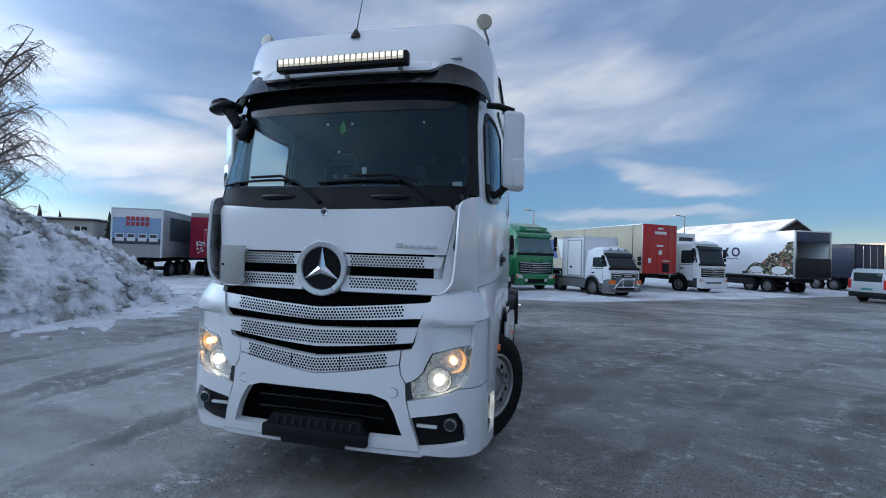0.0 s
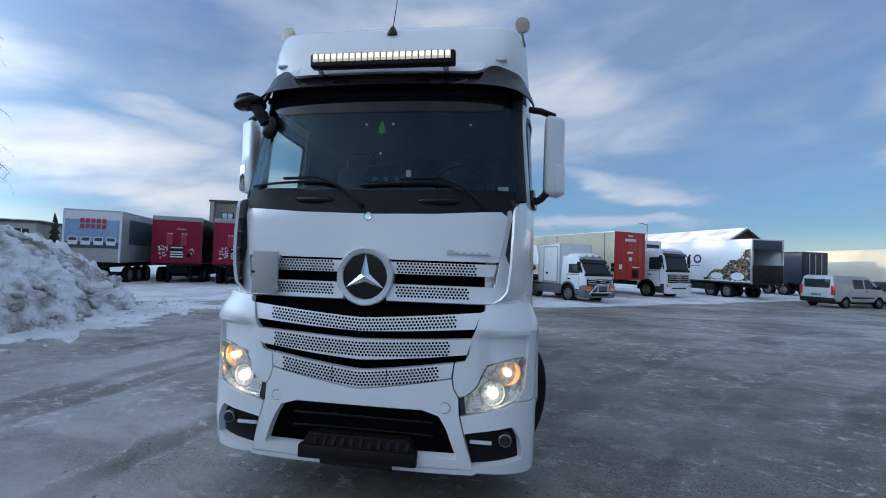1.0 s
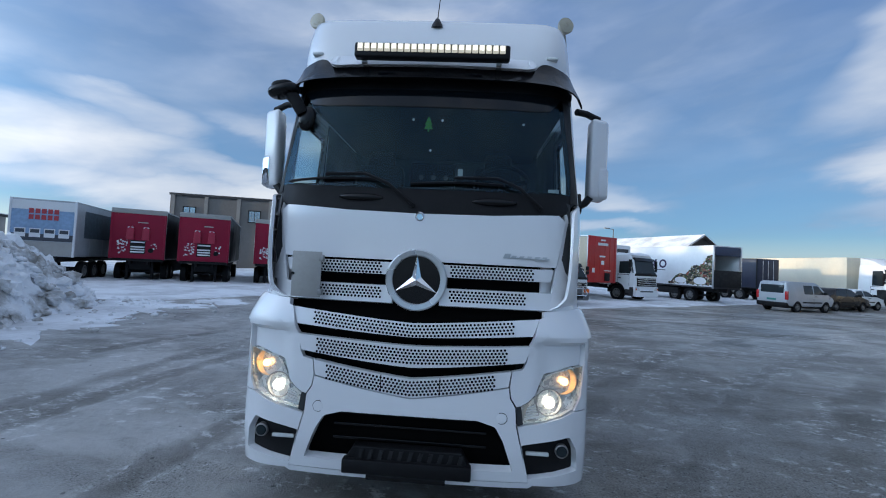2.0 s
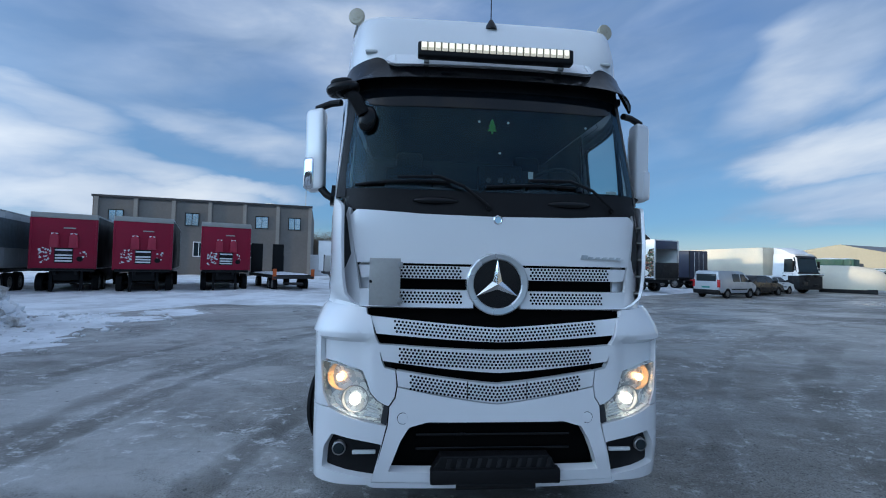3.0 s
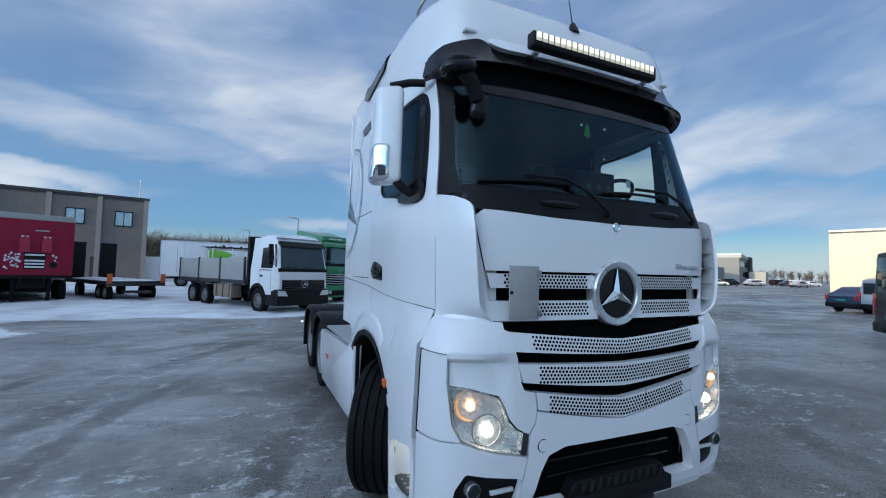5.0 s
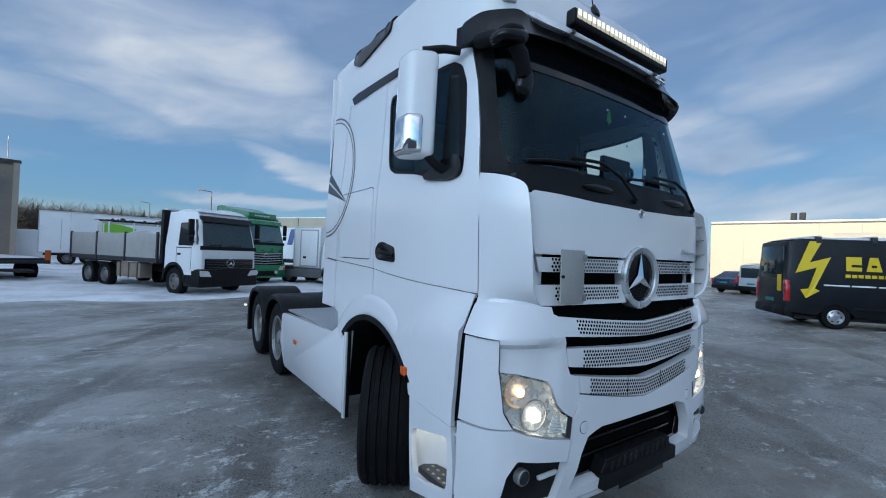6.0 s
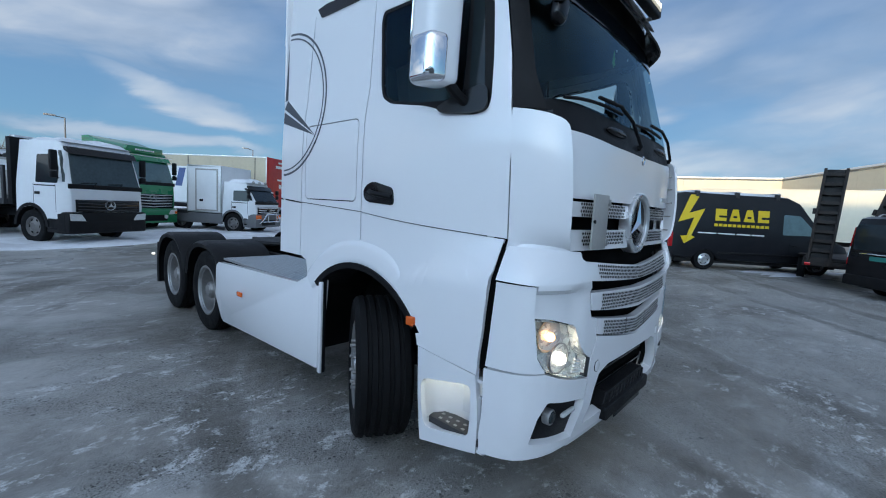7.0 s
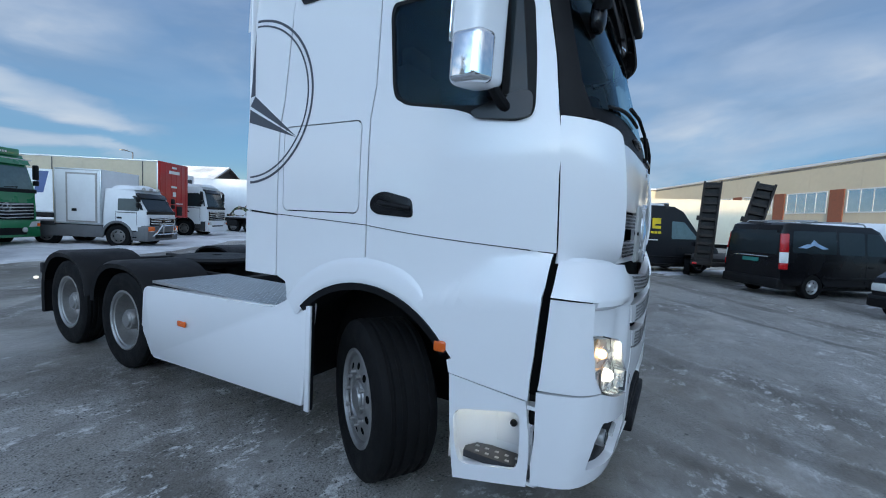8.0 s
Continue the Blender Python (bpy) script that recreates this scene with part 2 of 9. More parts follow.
BEIGE = mat("beige_tarpaulin", (0.50, 0.42, 0.30), 0.55, vary=0.06, scale=0.7, dirt=(0.25, 0.23, 0.2), dirt_amount=0.35, bump=0.15, bump_scale=3)
CREAM = mat("cream_cladding", (0.64, 0.56, 0.42), 0.7, vary=0.04, scale=0.3, bump=0.05, bump_scale=10)
YELLOWWALL = mat("pale_yellow_cladding", (0.46, 0.40, 0.28), 0.7, vary=0.05, scale=0.3)
CONCRETE = mat("grey_concrete_panel", (0.155, 0.145, 0.135), 0.85, vary=0.10, scale=0.5, bump=0.2, bump_scale=12, dirt=(0.10, 0.095, 0.09), dirt_amount=0.5)
CONCRETE_LIGHT = mat("pale_concrete", (0.24, 0.23, 0.215), 0.85, vary=0.12, scale=0.8, bump=0.2, bump_scale=12)
ROOFGREY = mat("grey_roof_sheet", (0.16, 0.165, 0.175), 0.6, vary=0.1, scale=0.5)
DARKWOOD = mat("dark_wood_boarding", (0.045, 0.036, 0.03), 0.8, vary=0.3, scale=3, bump=0.3, bump_scale=15)
BRICK = mat("red_brick_wall", (0.28, 0.10, 0.06), 0.85, vary=0.2, scale=3, bump=0.2, bump_scale=30)
RUST = mat("rusty_dark_steel", (0.032, 0.026, 0.022), 0.7, vary=0.35, scale=5, bump=0.3, bump_scale=40, dirt=(0.075, 0.045, 0.03), dirt_amount=0.5)
RAMPSTEEL = mat("oily_brown_steel", (0.016, 0.013, 0.012), 0.65, vary=0.35, scale=5, bump=0.3, bump_scale=40, dirt=(0.045, 0.028, 0.02), dirt_amount=0.5, spec=0.3)
MIDGREY = mat("mid_grey_plastic", (0.13, 0.135, 0.14), 0.55, vary=0.12, scale=4, dirt=(0.09, 0.09, 0.09), dirt_amount=0.5)
FARGREY = mat("far_grey_cladding", (0.17, 0.17, 0.165), 0.6, vary=0.08, scale=0.4)
GREENBIN = mat("green_container_paint", (0.015, 0.075, 0.04), 0.55, vary=0.12, scale=1.5)
ORANGE = mat("orange_plastic", (0.55, 0.11, 0.02), 0.5, vary=0.1, scale=4)
YELLOWFILM = mat("yellow_vinyl_film", (0.72, 0.50, 0.015), 0.4, vary=0.05, scale=3)
WHITEFILM = mat("white_vinyl_film", (0.75, 0.75, 0.75), 0.4, vary=0.04, scale=3)
GREYFILM = mat("graphite_vinyl_film", (0.055, 0.06, 0.075), 0.35, vary=0.1, scale=4)
BLUEFILM = mat("blue_vinyl_film", (0.06, 0.10, 0.25), 0.45, vary=0.1, scale=2)
SKYFILM = mat("pale_blue_print", (0.24, 0.36, 0.52), 0.45, vary=0.25, scale=0.7)
PURPLEFILM = mat("dark_violet_film", (0.04, 0.02, 0.06), 0.45, vary=0.1, scale=2)
REDFILM = mat("red_vinyl_film", (0.45, 0.05, 0.06), 0.45, vary=0.1, scale=2)
LIMEFILM = mat("lime_green_film", (0.20, 0.50, 0.05), 0.45, vary=0.1, scale=2)
TEALFILM = mat("teal_plate", (0.02, 0.20, 0.17), 0.45, vary=0.1, scale=8)
# near-black: shade of holes and gaps put in as colour; also seams and trim
DEEPBLACK = mat("black_shade_and_trim", (0.003, 0.003, 0.003), 0.95, vary=0.1, scale=4, spec=0.05)
AMBER = mat("amber_lens", (0.42, 0.06, 0.006), 0.2, vary=0.08, scale=20, coat=0.5, emit=(1.0, 0.25, 0.02), power=0.10)
REDLENS = mat("red_lens", (0.45, 0.012, 0.015), 0.2, vary=0.1, scale=20, coat=0.5)
LAMPGLASS = mat("pale_lamp_lens", (0.62, 0.63, 0.62), 0.2, vary=0.1, scale=30, coat=0.5)
GLOW = mat("lit_xenon_bulb", (1, 1, 1), 0.3, emit=(1.0, 0.93, 0.78), power=6.0)
GLOWWARM = mat("lit_warm_bulb", (1, 0.9, 0.7), 0.3, emit=(1.0, 0.52, 0.20), power=4.5)
BEIGELAMP = mat("yellowed_lamp_glass", (0.40, 0.36, 0.27), 0.35, vary=0.12, scale=20, coat=0.3)
# white sheet with the low sun's warm tint put into its colour
SUNTINTWHITE = mat("sun_tinted_white_sheet", (0.64, 0.58, 0.46), 0.45, vary=0.04, scale=0.6, dirt=(0.45, 0.42, 0.36), dirt_amount=0.3)
NAVY = mat("dark_blue_curtain", (0.018, 0.022, 0.045), 0.5, vary=0.2, scale=0.8)
LED = mat("lit_led", (0.42, 0.41, 0.35), 0.3, emit=(1.0, 0.93, 0.70), power=0.30)
LEDHOT = mat("lit_led_chip", (0.8, 0.8, 0.75), 0.3, emit=(1.0, 0.96, 0.82), power=0.85)
ENTRYLED = mat("lit_entry_lamp", (1, 1, 1), 0.3, emit=(0.95, 1.0, 0.85), power=32.0)
WARMREF = mat("amber_lit_reflector", (0.88, 0.66, 0.42), 0.35, metal=0.35, vary=0.1, scale=14)
REFLECTOR = mat("lamp_reflector", (0.92, 0.89, 0.83), 0.28, metal=0.5, vary=0.15, scale=22, bump=0.25, bump_scale=30)
INTERIOR = mat("dark_cab_fabric", (0.014, 0.015, 0.017), 0.9, vary=0.2, scale=6)
INTERIOR2 = mat("grey_cab_plastic", (0.03, 0.032, 0.035), 0.7, vary=0.15, scale=6)
DARKBAND = mat("dark_gloss_sheet", (0.004, 0.006, 0.008), 0.06, vary=0.05, scale=2, rough_vary=0.01, spec=0.35)
CURTAIN = mat("grey_bunk_curtain", (0.075, 0.08, 0.085), 0.95, vary=0.25, scale=5)
FRESHENER = mat("green_card", (0.06, 0.30, 0.04), 0.6, vary=0.1, scale=20)
PAPER = mat("white_paper", (0.7, 0.7, 0.7), 0.7, vary=0.05, scale=20)
BARK = mat("birch_bark", (0.12, 0.11, 0.10), 0.9, vary=0.5, scale=3)
TWIG = mat("birch_twigs", (0.19, 0.165, 0.15), 0.9, vary=0.2, scale=3)
NEEDLE = mat("dark_conifer_needles", (0.022, 0.03, 0.02), 0.9, vary=0.4, scale=1.5)
BARETREE = mat("bare_wood_crowns", (0.10, 0.085, 0.07), 0.9, vary=0.3, scale=1.5)
GLASS = glass_mat("side_window_glass", (0.86, 0.95, 0.95))
SCREENGLASS = glass_mat("windscreen_glass", (0.56, 0.66, 0.66))
CLEARGLASS = glass_mat("clear_lamp_cover", (0.93, 0.94, 0.94), 0.04)
DARKGLASS = mat("dark_window_glass", (0.020, 0.028, 0.032), 0.08, vary=0.1, scale=1, rough_vary=0.03, spec=0.25)
PALEGLASS = mat("pale_reflecting_window", (0.50, 0.56, 0.60), 0.10, metal=0.75, vary=0.1, scale=1)
VANGLASS = mat("greenish_van_window", (0.11, 0.17, 0.18), 0.10, vary=0.15, scale=1)
CABGLASS = mat("dusty_cab_window", (0.05, 0.07, 0.075), 0.12, vary=0.2, scale=1.5, rough_vary=0.05, spec=0.4)
MIRROR = mat("mirror_glass", (0.85, 0.86, 0.87), 0.03, metal=1.0, vary=0.01, rough_vary=0.01)


def snow_mat(name, base, dirt, amount, scale, span=(0.45, 0.75)):
    m = mat(name, base, 0.75, vary=0.06, scale=scale, bump=0.9, bump_scale=6, dirt=dirt, dirt_amount=amount, dirt_range=span)
    return m


SNOW = snow_mat("trodden_snow", (0.78, 0.80, 0.83), (0.40, 0.40, 0.41), 0.7, 0.9, (0.44, 0.66))
HEAPSNOW = snow_mat("ploughed_dirty_snow", (0.78, 0.80, 0.83), (0.20, 0.18, 0.15), 0.85, 1.5, (0.48, 0.62))


def ice_ground():
    """Driven-over ice on asphalt: pale scraped streaks, dark wet tracks, grit and glossy films."""
    m = bpy.data.materials.new("icy_asphalt")
    m.use_nodes = True
    n, l = m.node_tree.nodes, m.node_tree.links
    b = n["Principled BSDF"]
    tc = n.new("ShaderNodeTexCoord")

    def tex(scale, detail, rough, turn=0, sx=1.0, sy=1.0, distort=0.0):
        mp = n.new("ShaderNodeMapping")
        mp.inputs["Rotation"].default_value, mp.inputs["Scale"].default_value = (0, 0, radians(turn)), (sx, sy, 1)
        l.new(tc.outputs["Object"], mp.inputs[0])
        t = n.new("ShaderNodeTexNoise")
        for k, v in (("Scale", scale), ("Detail", detail), ("Roughness", rough), ("Distortion", distort)):
            t.inputs[k].default_value = v
        l.new(mp.outputs[0], t.inputs["Vector"])
        return t.outputs[0]

    def rng(v, a, c, lo=0.0, hi=1.0):
        r = n.new("ShaderNodeMapRange")
        for k, x in (("From Min", a), ("From Max", c), ("To Min", lo), ("To Max", hi)):
            r.inputs[k].default_value = x
        l.new(v, r.inputs["Value"])
        return r.outputs[0]

    def mixc(f, a, c):
        x = n.new("ShaderNodeMix")
        x.data_type = "RGBA"
        l.new(f, x.inputs["Factor"])
        for s, v in ((x.inputs[6], a), (x.inputs[7], c)):
            if isinstance(v, tuple):
                s.default_value = (*v, 1)
            else:
                l.new(v, s)
        return x.outputs[2]

    def mul(a, c):
        x = n.new("ShaderNodeMath")
        x.operation = "MULTIPLY"
        l.new(a, x.inputs[0])
        if isinstance(c, (int, float)):
            x.inputs[1].default_value = c
        else:
            l.new(c, x.inputs[1])
        return x.outputs[0]

    def cells(scale, pick_at, size):
        """Scattered spots: where the cell's own number is high and the middle is near."""
        v = n.new("ShaderNodeTexVoronoi")
        v.inputs["Scale"].default_value = scale
        l.new(tc.outputs["Object"], v.inputs["Vector"])
        s = n.new("ShaderNodeSeparateColor")
        l.new(v.outputs["Color"], s.inputs[0])
        return mul(rng(s.outputs[0], pick_at, pick_at + 0.02), rng(v.outputs["Distance"], size, size * 0.6))

    def add(a, c):
        x = n.new("ShaderNodeMath")
        x.operation = "ADD"
        for k, v in enumerate((a, c)):
            if isinstance(v, (int, float)):
                x.inputs[k].default_value = v
            else:
                l.new(v, x.inputs[k])
        return x.outputs[0]

    def top(a, c):
        x = n.new("ShaderNodeMath")
        x.operation = "MAXIMUM"
        l.new(a, x.inputs[0]), l.new(c, x.inputs[1])
        return x.outputs[0]

    def track(p, q, r):
        """Distance from the round tyre track through three places on the ground."""
        (ax, ay), (bx, by), (cx, cy) = p, q, r
        d = 2 * (ax * (by - cy) + bx * (cy - ay) + cx * (ay - by))
        a2, b2, c2 = ax * ax + ay * ay, bx * bx + by * by, cx * cx + cy * cy
        ox, oy = (a2 * (by - cy) + b2 * (cy - ay) + c2 * (ay - by)) / d, (a2 * (cx - bx) + b2 * (ax - cx) + c2 * (bx - ax)) / d
        v = n.new("ShaderNodeVectorMath")
        v.operation = "DISTANCE"
        v.inputs[1].default_value = (ox, oy, 0)
        l.new(tc.outputs["Object"], v.inputs[0])
        x = n.new("ShaderNodeMath")
        x.operation = "SUBTRACT"
        l.new(v.outputs["Value"], x.inputs[0])
        x.inputs[1].default_value = math.hypot(ax - ox, ay - oy)
        y = n.new("ShaderNodeMath")
        y.operation = "ABSOLUTE"
        l.new(x.outputs[0], y.inputs[0])
        return y.outputs[0]

    soft = tex(0.26, 4, 0.55, 30, 1, 1.5, 0.7)
    soft2 = tex(1.1, 5, 0.6, -40, 0.8, 1.2, 0.6)
    rough_zone = tex(0.36, 5, 0.62, 62, 0.7, 1.2, 0.8)
    flecks = tex(4.2, 10, 0.78, 35, 0.8, 1.3, 0.25)
    crust = tex(26, 6, 0.7, 10, 1, 1, 0.2)
    fleck_zone = tex(0.62, 5, 0.65, 35, 0.9, 1.2, 0.8)
    mottle = tex(9, 7, 0.72, 20, 0.9, 1.1, 0.3)
    grit = tex(60, 4, 0.65)
    spot = n.new("ShaderNodeSeparateXYZ")
    l.new(tc.outputs["Object"], spot.inputs[0])
    # wheel tracks swept over the yard; pairs stand a lorry's width apart
    ARCS_ = (((2.0, 0.5), (3.9, 3.1), (10.2, 8.8)), ((1.3, 1.6), (3.2, 4.6), (9.0, 10.4)), ((1.2, 4.2), (3.8, 8.4), (8.6, 13.6)), ((2.9, -0.6), (5.0, 2.4), (12.2, 8.0)),
             ((-4.1, 1.6), (-3.6, 4.6), (-2.4, 7.1)), ((-2.3, -0.5), (-1.9, 2.4), (-0.7, 5.2)), ((-6.3, 2.2), (-5.8, 5.2), (-4.4, 8.0)), ((-3.2, -3.0), (-4.6, 1.5), (-4.0, 6.0)), ((3.0, -6.0), (7.0, -1.5), (14.0, 3.0)), ((4.4, -6.6), (8.4, -2.6), (15.0, 1.6)))
    wob = rng(tex(0.9, 4, 0.6), 0.3, 0.7, -0.16, 0.16)
    band = rim = None
    for k, arc in enumerate(ARCS_):
        d = add(track(*arc), wob)
        wide = (0.17, 0.22, 0.19, 0.25)[k % 4]
        b_, r_ = rng(d, wide * 1.15, wide * 0.45), mul(rng(d, wide * 0.85, wide * 1.1), rng(d, wide * 1.75, wide * 1.15))
        band, rim = (b_, r_) if band is None else (top(band, b_), top(rim, r_))
    worn = rng(tex(0.42, 4, 0.6, 10, 1, 1, 0.5), 0.40, 0.60, 0.15, 1.0)
    band, rim = mul(band, worn), mul(rim, worn)
    base = mixc(rng(soft, 0.42, 0.57), (0.158, 0.138, 0.113), (0.37, 0.348, 0.315))
    base = mixc(rng(soft2, 0.40, 0.66, 0, 0.50), base, (0.36, 0.354, 0.337))
    lane = tex(0.10, 4, 0.55, 15, 1, 1.6, 1.0)
    base = mixc(rng(lane, 0.50, 0.60, 0, 0.40), base, (0.11, 0.099, 0.082))
    base = mixc(rng(lane, 0.47, 0.37, 0, 0.35), base, (0.40, 0.40, 0.39))
    gravel = mul(rng(spot.outputs[0], -0.5, 2.2), rng(spot.outputs[1], 11.0, 4.0))
    zone = top(rng(rough_zone, 0.48, 0.57), mul(gravel, rng(rough_zone, 0.34, 0.46)))
    base = mixc(mul(rng(spot.outputs[0], -0.3, -4.0, 0, 1.0), rng(soft2, 0.30, 0.60, 0.28, 0.66)), base, (0.46, 0.46, 0.45))
    base = mixc(mul(rng(spot.outputs[0], 0.8, 4.5, 0, 1.0), mul(mul(rng(spot.outputs[0], 9.0, 5.0), rng(spot.outputs[1], -0.4, 1.3)), rng(soft2, 0.66, 0.36, 0.2, 0.62))), base, (0.112, 0.094, 0.074))
    base = mixc(mul(rng(spot.outputs[0], 4.5, 9.0), mul(rng(spot.outputs[1], 9.0, 4.0), rng(soft2, 0.30, 0.60, 0.25, 0.65))), base, (0.44, 0.43, 0.41))
    base = mixc(mul(mul(rng(spot.outputs[0], 0.6, 3.0), rng(spot.outputs[1], 0.9, -0.8)), rng(soft2, 0.30, 0.60, 0.3, 0.75)), base, (0.45, 0.435, 0.41))
    damp = tex(0.55, 10, 0.68, 40, 0.9, 1.1, 0.5)
    scrape = tex(0.8, 9, 0.68, 62, 0.8, 1.4, 0.5)
    base = mixc(rng(damp, 0.48, 0.62, 0, 0.50), base, (0.078, 0.067, 0.054))
    base = mixc(rng(scrape, 0.53, 0.66, 0, 0.60), base, (0.47, 0.47, 0.46))
    base = mixc(mul(band, 0.60), base, (0.082, 0.071, 0.056))
    base = mixc(rng(mottle, 0.50, 0.70, 0, 0.28), base, (0.085, 0.077, 0.064))
    base = mixc(rng(mottle, 0.46, 0.30, 0, 0.26), base, (0.40, 0.392, 0.37))
    base = mixc(mul(zone, rng(grit, 0.45, 0.62, 0, 0.65)), base, (0.050, 0.045, 0.037))
    base = mixc(mul(mul(rng(flecks, 0.545, 0.58), rng(fleck_zone, 0.47, 0.58)), rng(crust, 0.38, 0.52, 0.25, 0.95)), base, (0.66, 0.66, 0.65))
    base = mixc(mul(mul(rim, rng(mottle, 0.48, 0.58)), rng(crust, 0.42, 0.56, 0.0, 0.9)), base, (0.64, 0.64, 0.63))
    base = mixc(mul(zone, cells(31, 0.80, 0.36)), base, (0.026, 0.025, 0.023))
    base = mixc(mul(zone, cells(44, 0.74, 0.42)), base, (0.30, 0.30, 0.292))
    base = mixc(mul(zone, cells(70, 0.70, 0.42)), base, (0.045, 0.042, 0.037))
    base = mixc(mul(cells(9, 0.95, 0.20), 0.8), base, (0.03, 0.03, 0.028))
    l.new(base, b.inputs["Base Color"])
    l.new(add(rng(lane, 0.36, 0.58, 0.26, 0.46), mul(zone, 0.14)), b.inputs["Roughness"])
    b.inputs["Specular IOR Level"].default_value = 0.4
    bp = n.new("ShaderNodeBump")
    bp.inputs["Strength"].default_value, bp.inputs["Distance"].default_value = 0.6, 0.03
    height = add(mul(mottle, 0.9), mul(mul(add(zone, 0.15), grit), 0.75))
    height = add(height, add(mul(band, -0.35), mul(mul(rim, crust), 0.5)))
    l.new(height, bp.inputs["Height"])
    l.new(bp.outputs[0], b.inputs["Normal"])
    return m


ICE = ice_ground()


# ---- mesh helpers ----
def finish(name, bm, material, parent=None, label="", smooth=35):
    me = bpy.data.meshes.new(name)
    bmesh.ops.recalc_face_normals(bm, faces=bm.faces)
    bm.to_mesh(me)
    bm.free()
    me.materials.append(material)
    if smooth:
        me.polygons.foreach_set("use_smooth", [True] * len(me.polygons))
        me.set_sharp_from_angle(angle=radians(smooth))
    ob = new(name, me)
    if parent is not None:
        ob.parent = parent
    if label:
        ob["label"] = label
    return ob


def part(name, bm, material, parent, label="", smooth=35):
    return finish(name, bm, material, parent, label, smooth)


def thing(name, m, label, category, group="", kind=""):
    ob = new(name)
    ob.empty_display_size = 0.2
    ob.matrix_world = m
    return tagged(ob, label, category, group, kind)


def box(bm, x0, x1, y0, y1, z0, z1, bevel=0.0, seg=2):
    r = bmesh.ops.create_cube(bm, size=1.0)
    vs = r["verts"]
    for v in vs:
        v.co = Vector(((x0 + x1) / 2 + v.co.x * (x1 - x0), (y0 + y1) / 2 + v.co.y * (y1 - y0), (z0 + z1) / 2 + v.co.z * (z1 - z0)))
    if bevel:
        es = list({e for v in vs for e in v.link_edges})
        bmesh.ops.bevel(bm, geom=es, offset=bevel, segments=seg, profile=0.5, affect="EDGES", clamp_overlap=True)
    return bm


def newbox(*a, **k):
    return box(bmesh.new(), *a, **k)


def rod(bm, p0, p1, r0, r1=None, seg=12, caps=True):
    p0, p1 = Vector(p0), Vector(p1)
    r1 = r0 if r1 is None else r1
    q = (p1 - p0).to_track_quat("Z", "Y").to_matrix()
    rings = []
    for p, r in ((p0, r0), (p1, r1)):
        rings.append([bm.verts.new(p + q @ Vector((r * math.cos(2 * math.pi * i / seg), r * math.sin(2 * math.pi * i / seg), 0))) for i in range(seg)])
    for i in range(seg):
        j = (i + 1) % seg
        bm.faces.new((rings[0][i], rings[0][j], rings[1][j], rings[1][i]))
    if caps:
        bm.faces.new(rings[0][::-1]), bm.faces.new(rings[1])
    return bm


def tube(bm, pts, r, seg=8):
    """A bent tube through the points."""
    pts = [Vector(p) for p in pts]
    rings = []
    for i, p in enumerate(pts):
        d = (pts[min(i + 1, len(pts) - 1)] - pts[max(i - 1, 0)]).normalized()
        q = d.to_track_quat("Z", "Y").to_matrix()
        rings.append([bm.verts.new(p + q @ Vector((r * math.cos(2 * math.pi * k / seg), r * math.sin(2 * math.pi * k / seg), 0))) for k in range(seg)])
    for a, b in zip(rings, rings[1:]):
        best = min(range(seg), key=lambda s: sum((a[k].co - b[(k + s) % seg].co).length for k in range(seg)))
        for k in range(seg):
            j = (k + 1) % seg
            bm.faces.new((a[k], a[j], b[(j + best) % seg], b[(k + best) % seg]))
    bm.faces.new(rings[0][::-1]), bm.faces.new(rings[-1])
    return bm


def lathe(bm, profile, origin, axis="X", seg=32, close=False, hollow=False):
    """A body of revolution about the axis through origin: profile rows (radius, along)."""
    o = Vector(origin)
    rings = []
    for r, h in profile:
        ring = []
        for i in range(seg):
            a = 2 * math.pi * i / seg
            c, s = r * math.cos(a), r * math.sin(a)
            ring.append(bm.verts.new(o + Vector({"X": (h, c, s), "Y": (c, h, s), "Z": (c, s, h)}[axis])))
        rings.append(ring)
    pairs = list(zip(rings, rings[1:])) + ([(rings[-1], rings[0])] if close else [])
    for a, b in pairs:
        for i in range(seg):
            j = (i + 1) % seg
            bm.faces.new((a[i], a[j], b[j], b[i]))
    if not close:
        for ring, (r, h) in ((rings[0], profile[0]), (rings[-1], profile[-1]))[1 if hollow else 0:]:
            if r > 1e-4:
                bm.faces.new(ring)
    return bm


def prism(bm, outline, axis, a, b, bevel=0.0):
    """Extrudes a 2D outline along an axis from a to b. X: outline is (y, z); Y: (x, z); Z: (x, y)."""
    def at(p, h):
        return {"X": (h, p[0], p[1]), "Y": (p[0], h, p[1]), "Z": (p[0], p[1], h)}[axis]
    va = [bm.verts.new(at(p, a)) for p in outline]
    vb = [bm.verts.new(at(p, b)) for p in outline]
    k = len(outline)
    fs = [bm.faces.new(va), bm.faces.new(vb[::-1])]
    for i in range(k):
        j = (i + 1) % k
        fs.append(bm.faces.new((va[i], vb[i], vb[j], va[j])))
    if bevel:
        es = list({e for f in fs[:2] for e in f.edges})
        bmesh.ops.bevel(bm, geom=es, offset=bevel, segments=2, profile=0.5, affect="EDGES", clamp_overlap=True)
    return bm


def rounded(x0, x1, z0, z1, r, n=5):
    """A rectangle with round corners, as an outline."""
    pts = []
    for cx, cz, a0 in ((x1 - r, z1 - r, 0), (x0 + r, z1 - r, 90), (x0 + r, z0 + r, 180), (x1 - r, z0 + r, 270)):
        for i in range(n):
            a = radians(a0 + 90 * i / (n - 1))
            pts.append((cx + r * math.cos(a), cz + r * math.sin(a)))
    return pts


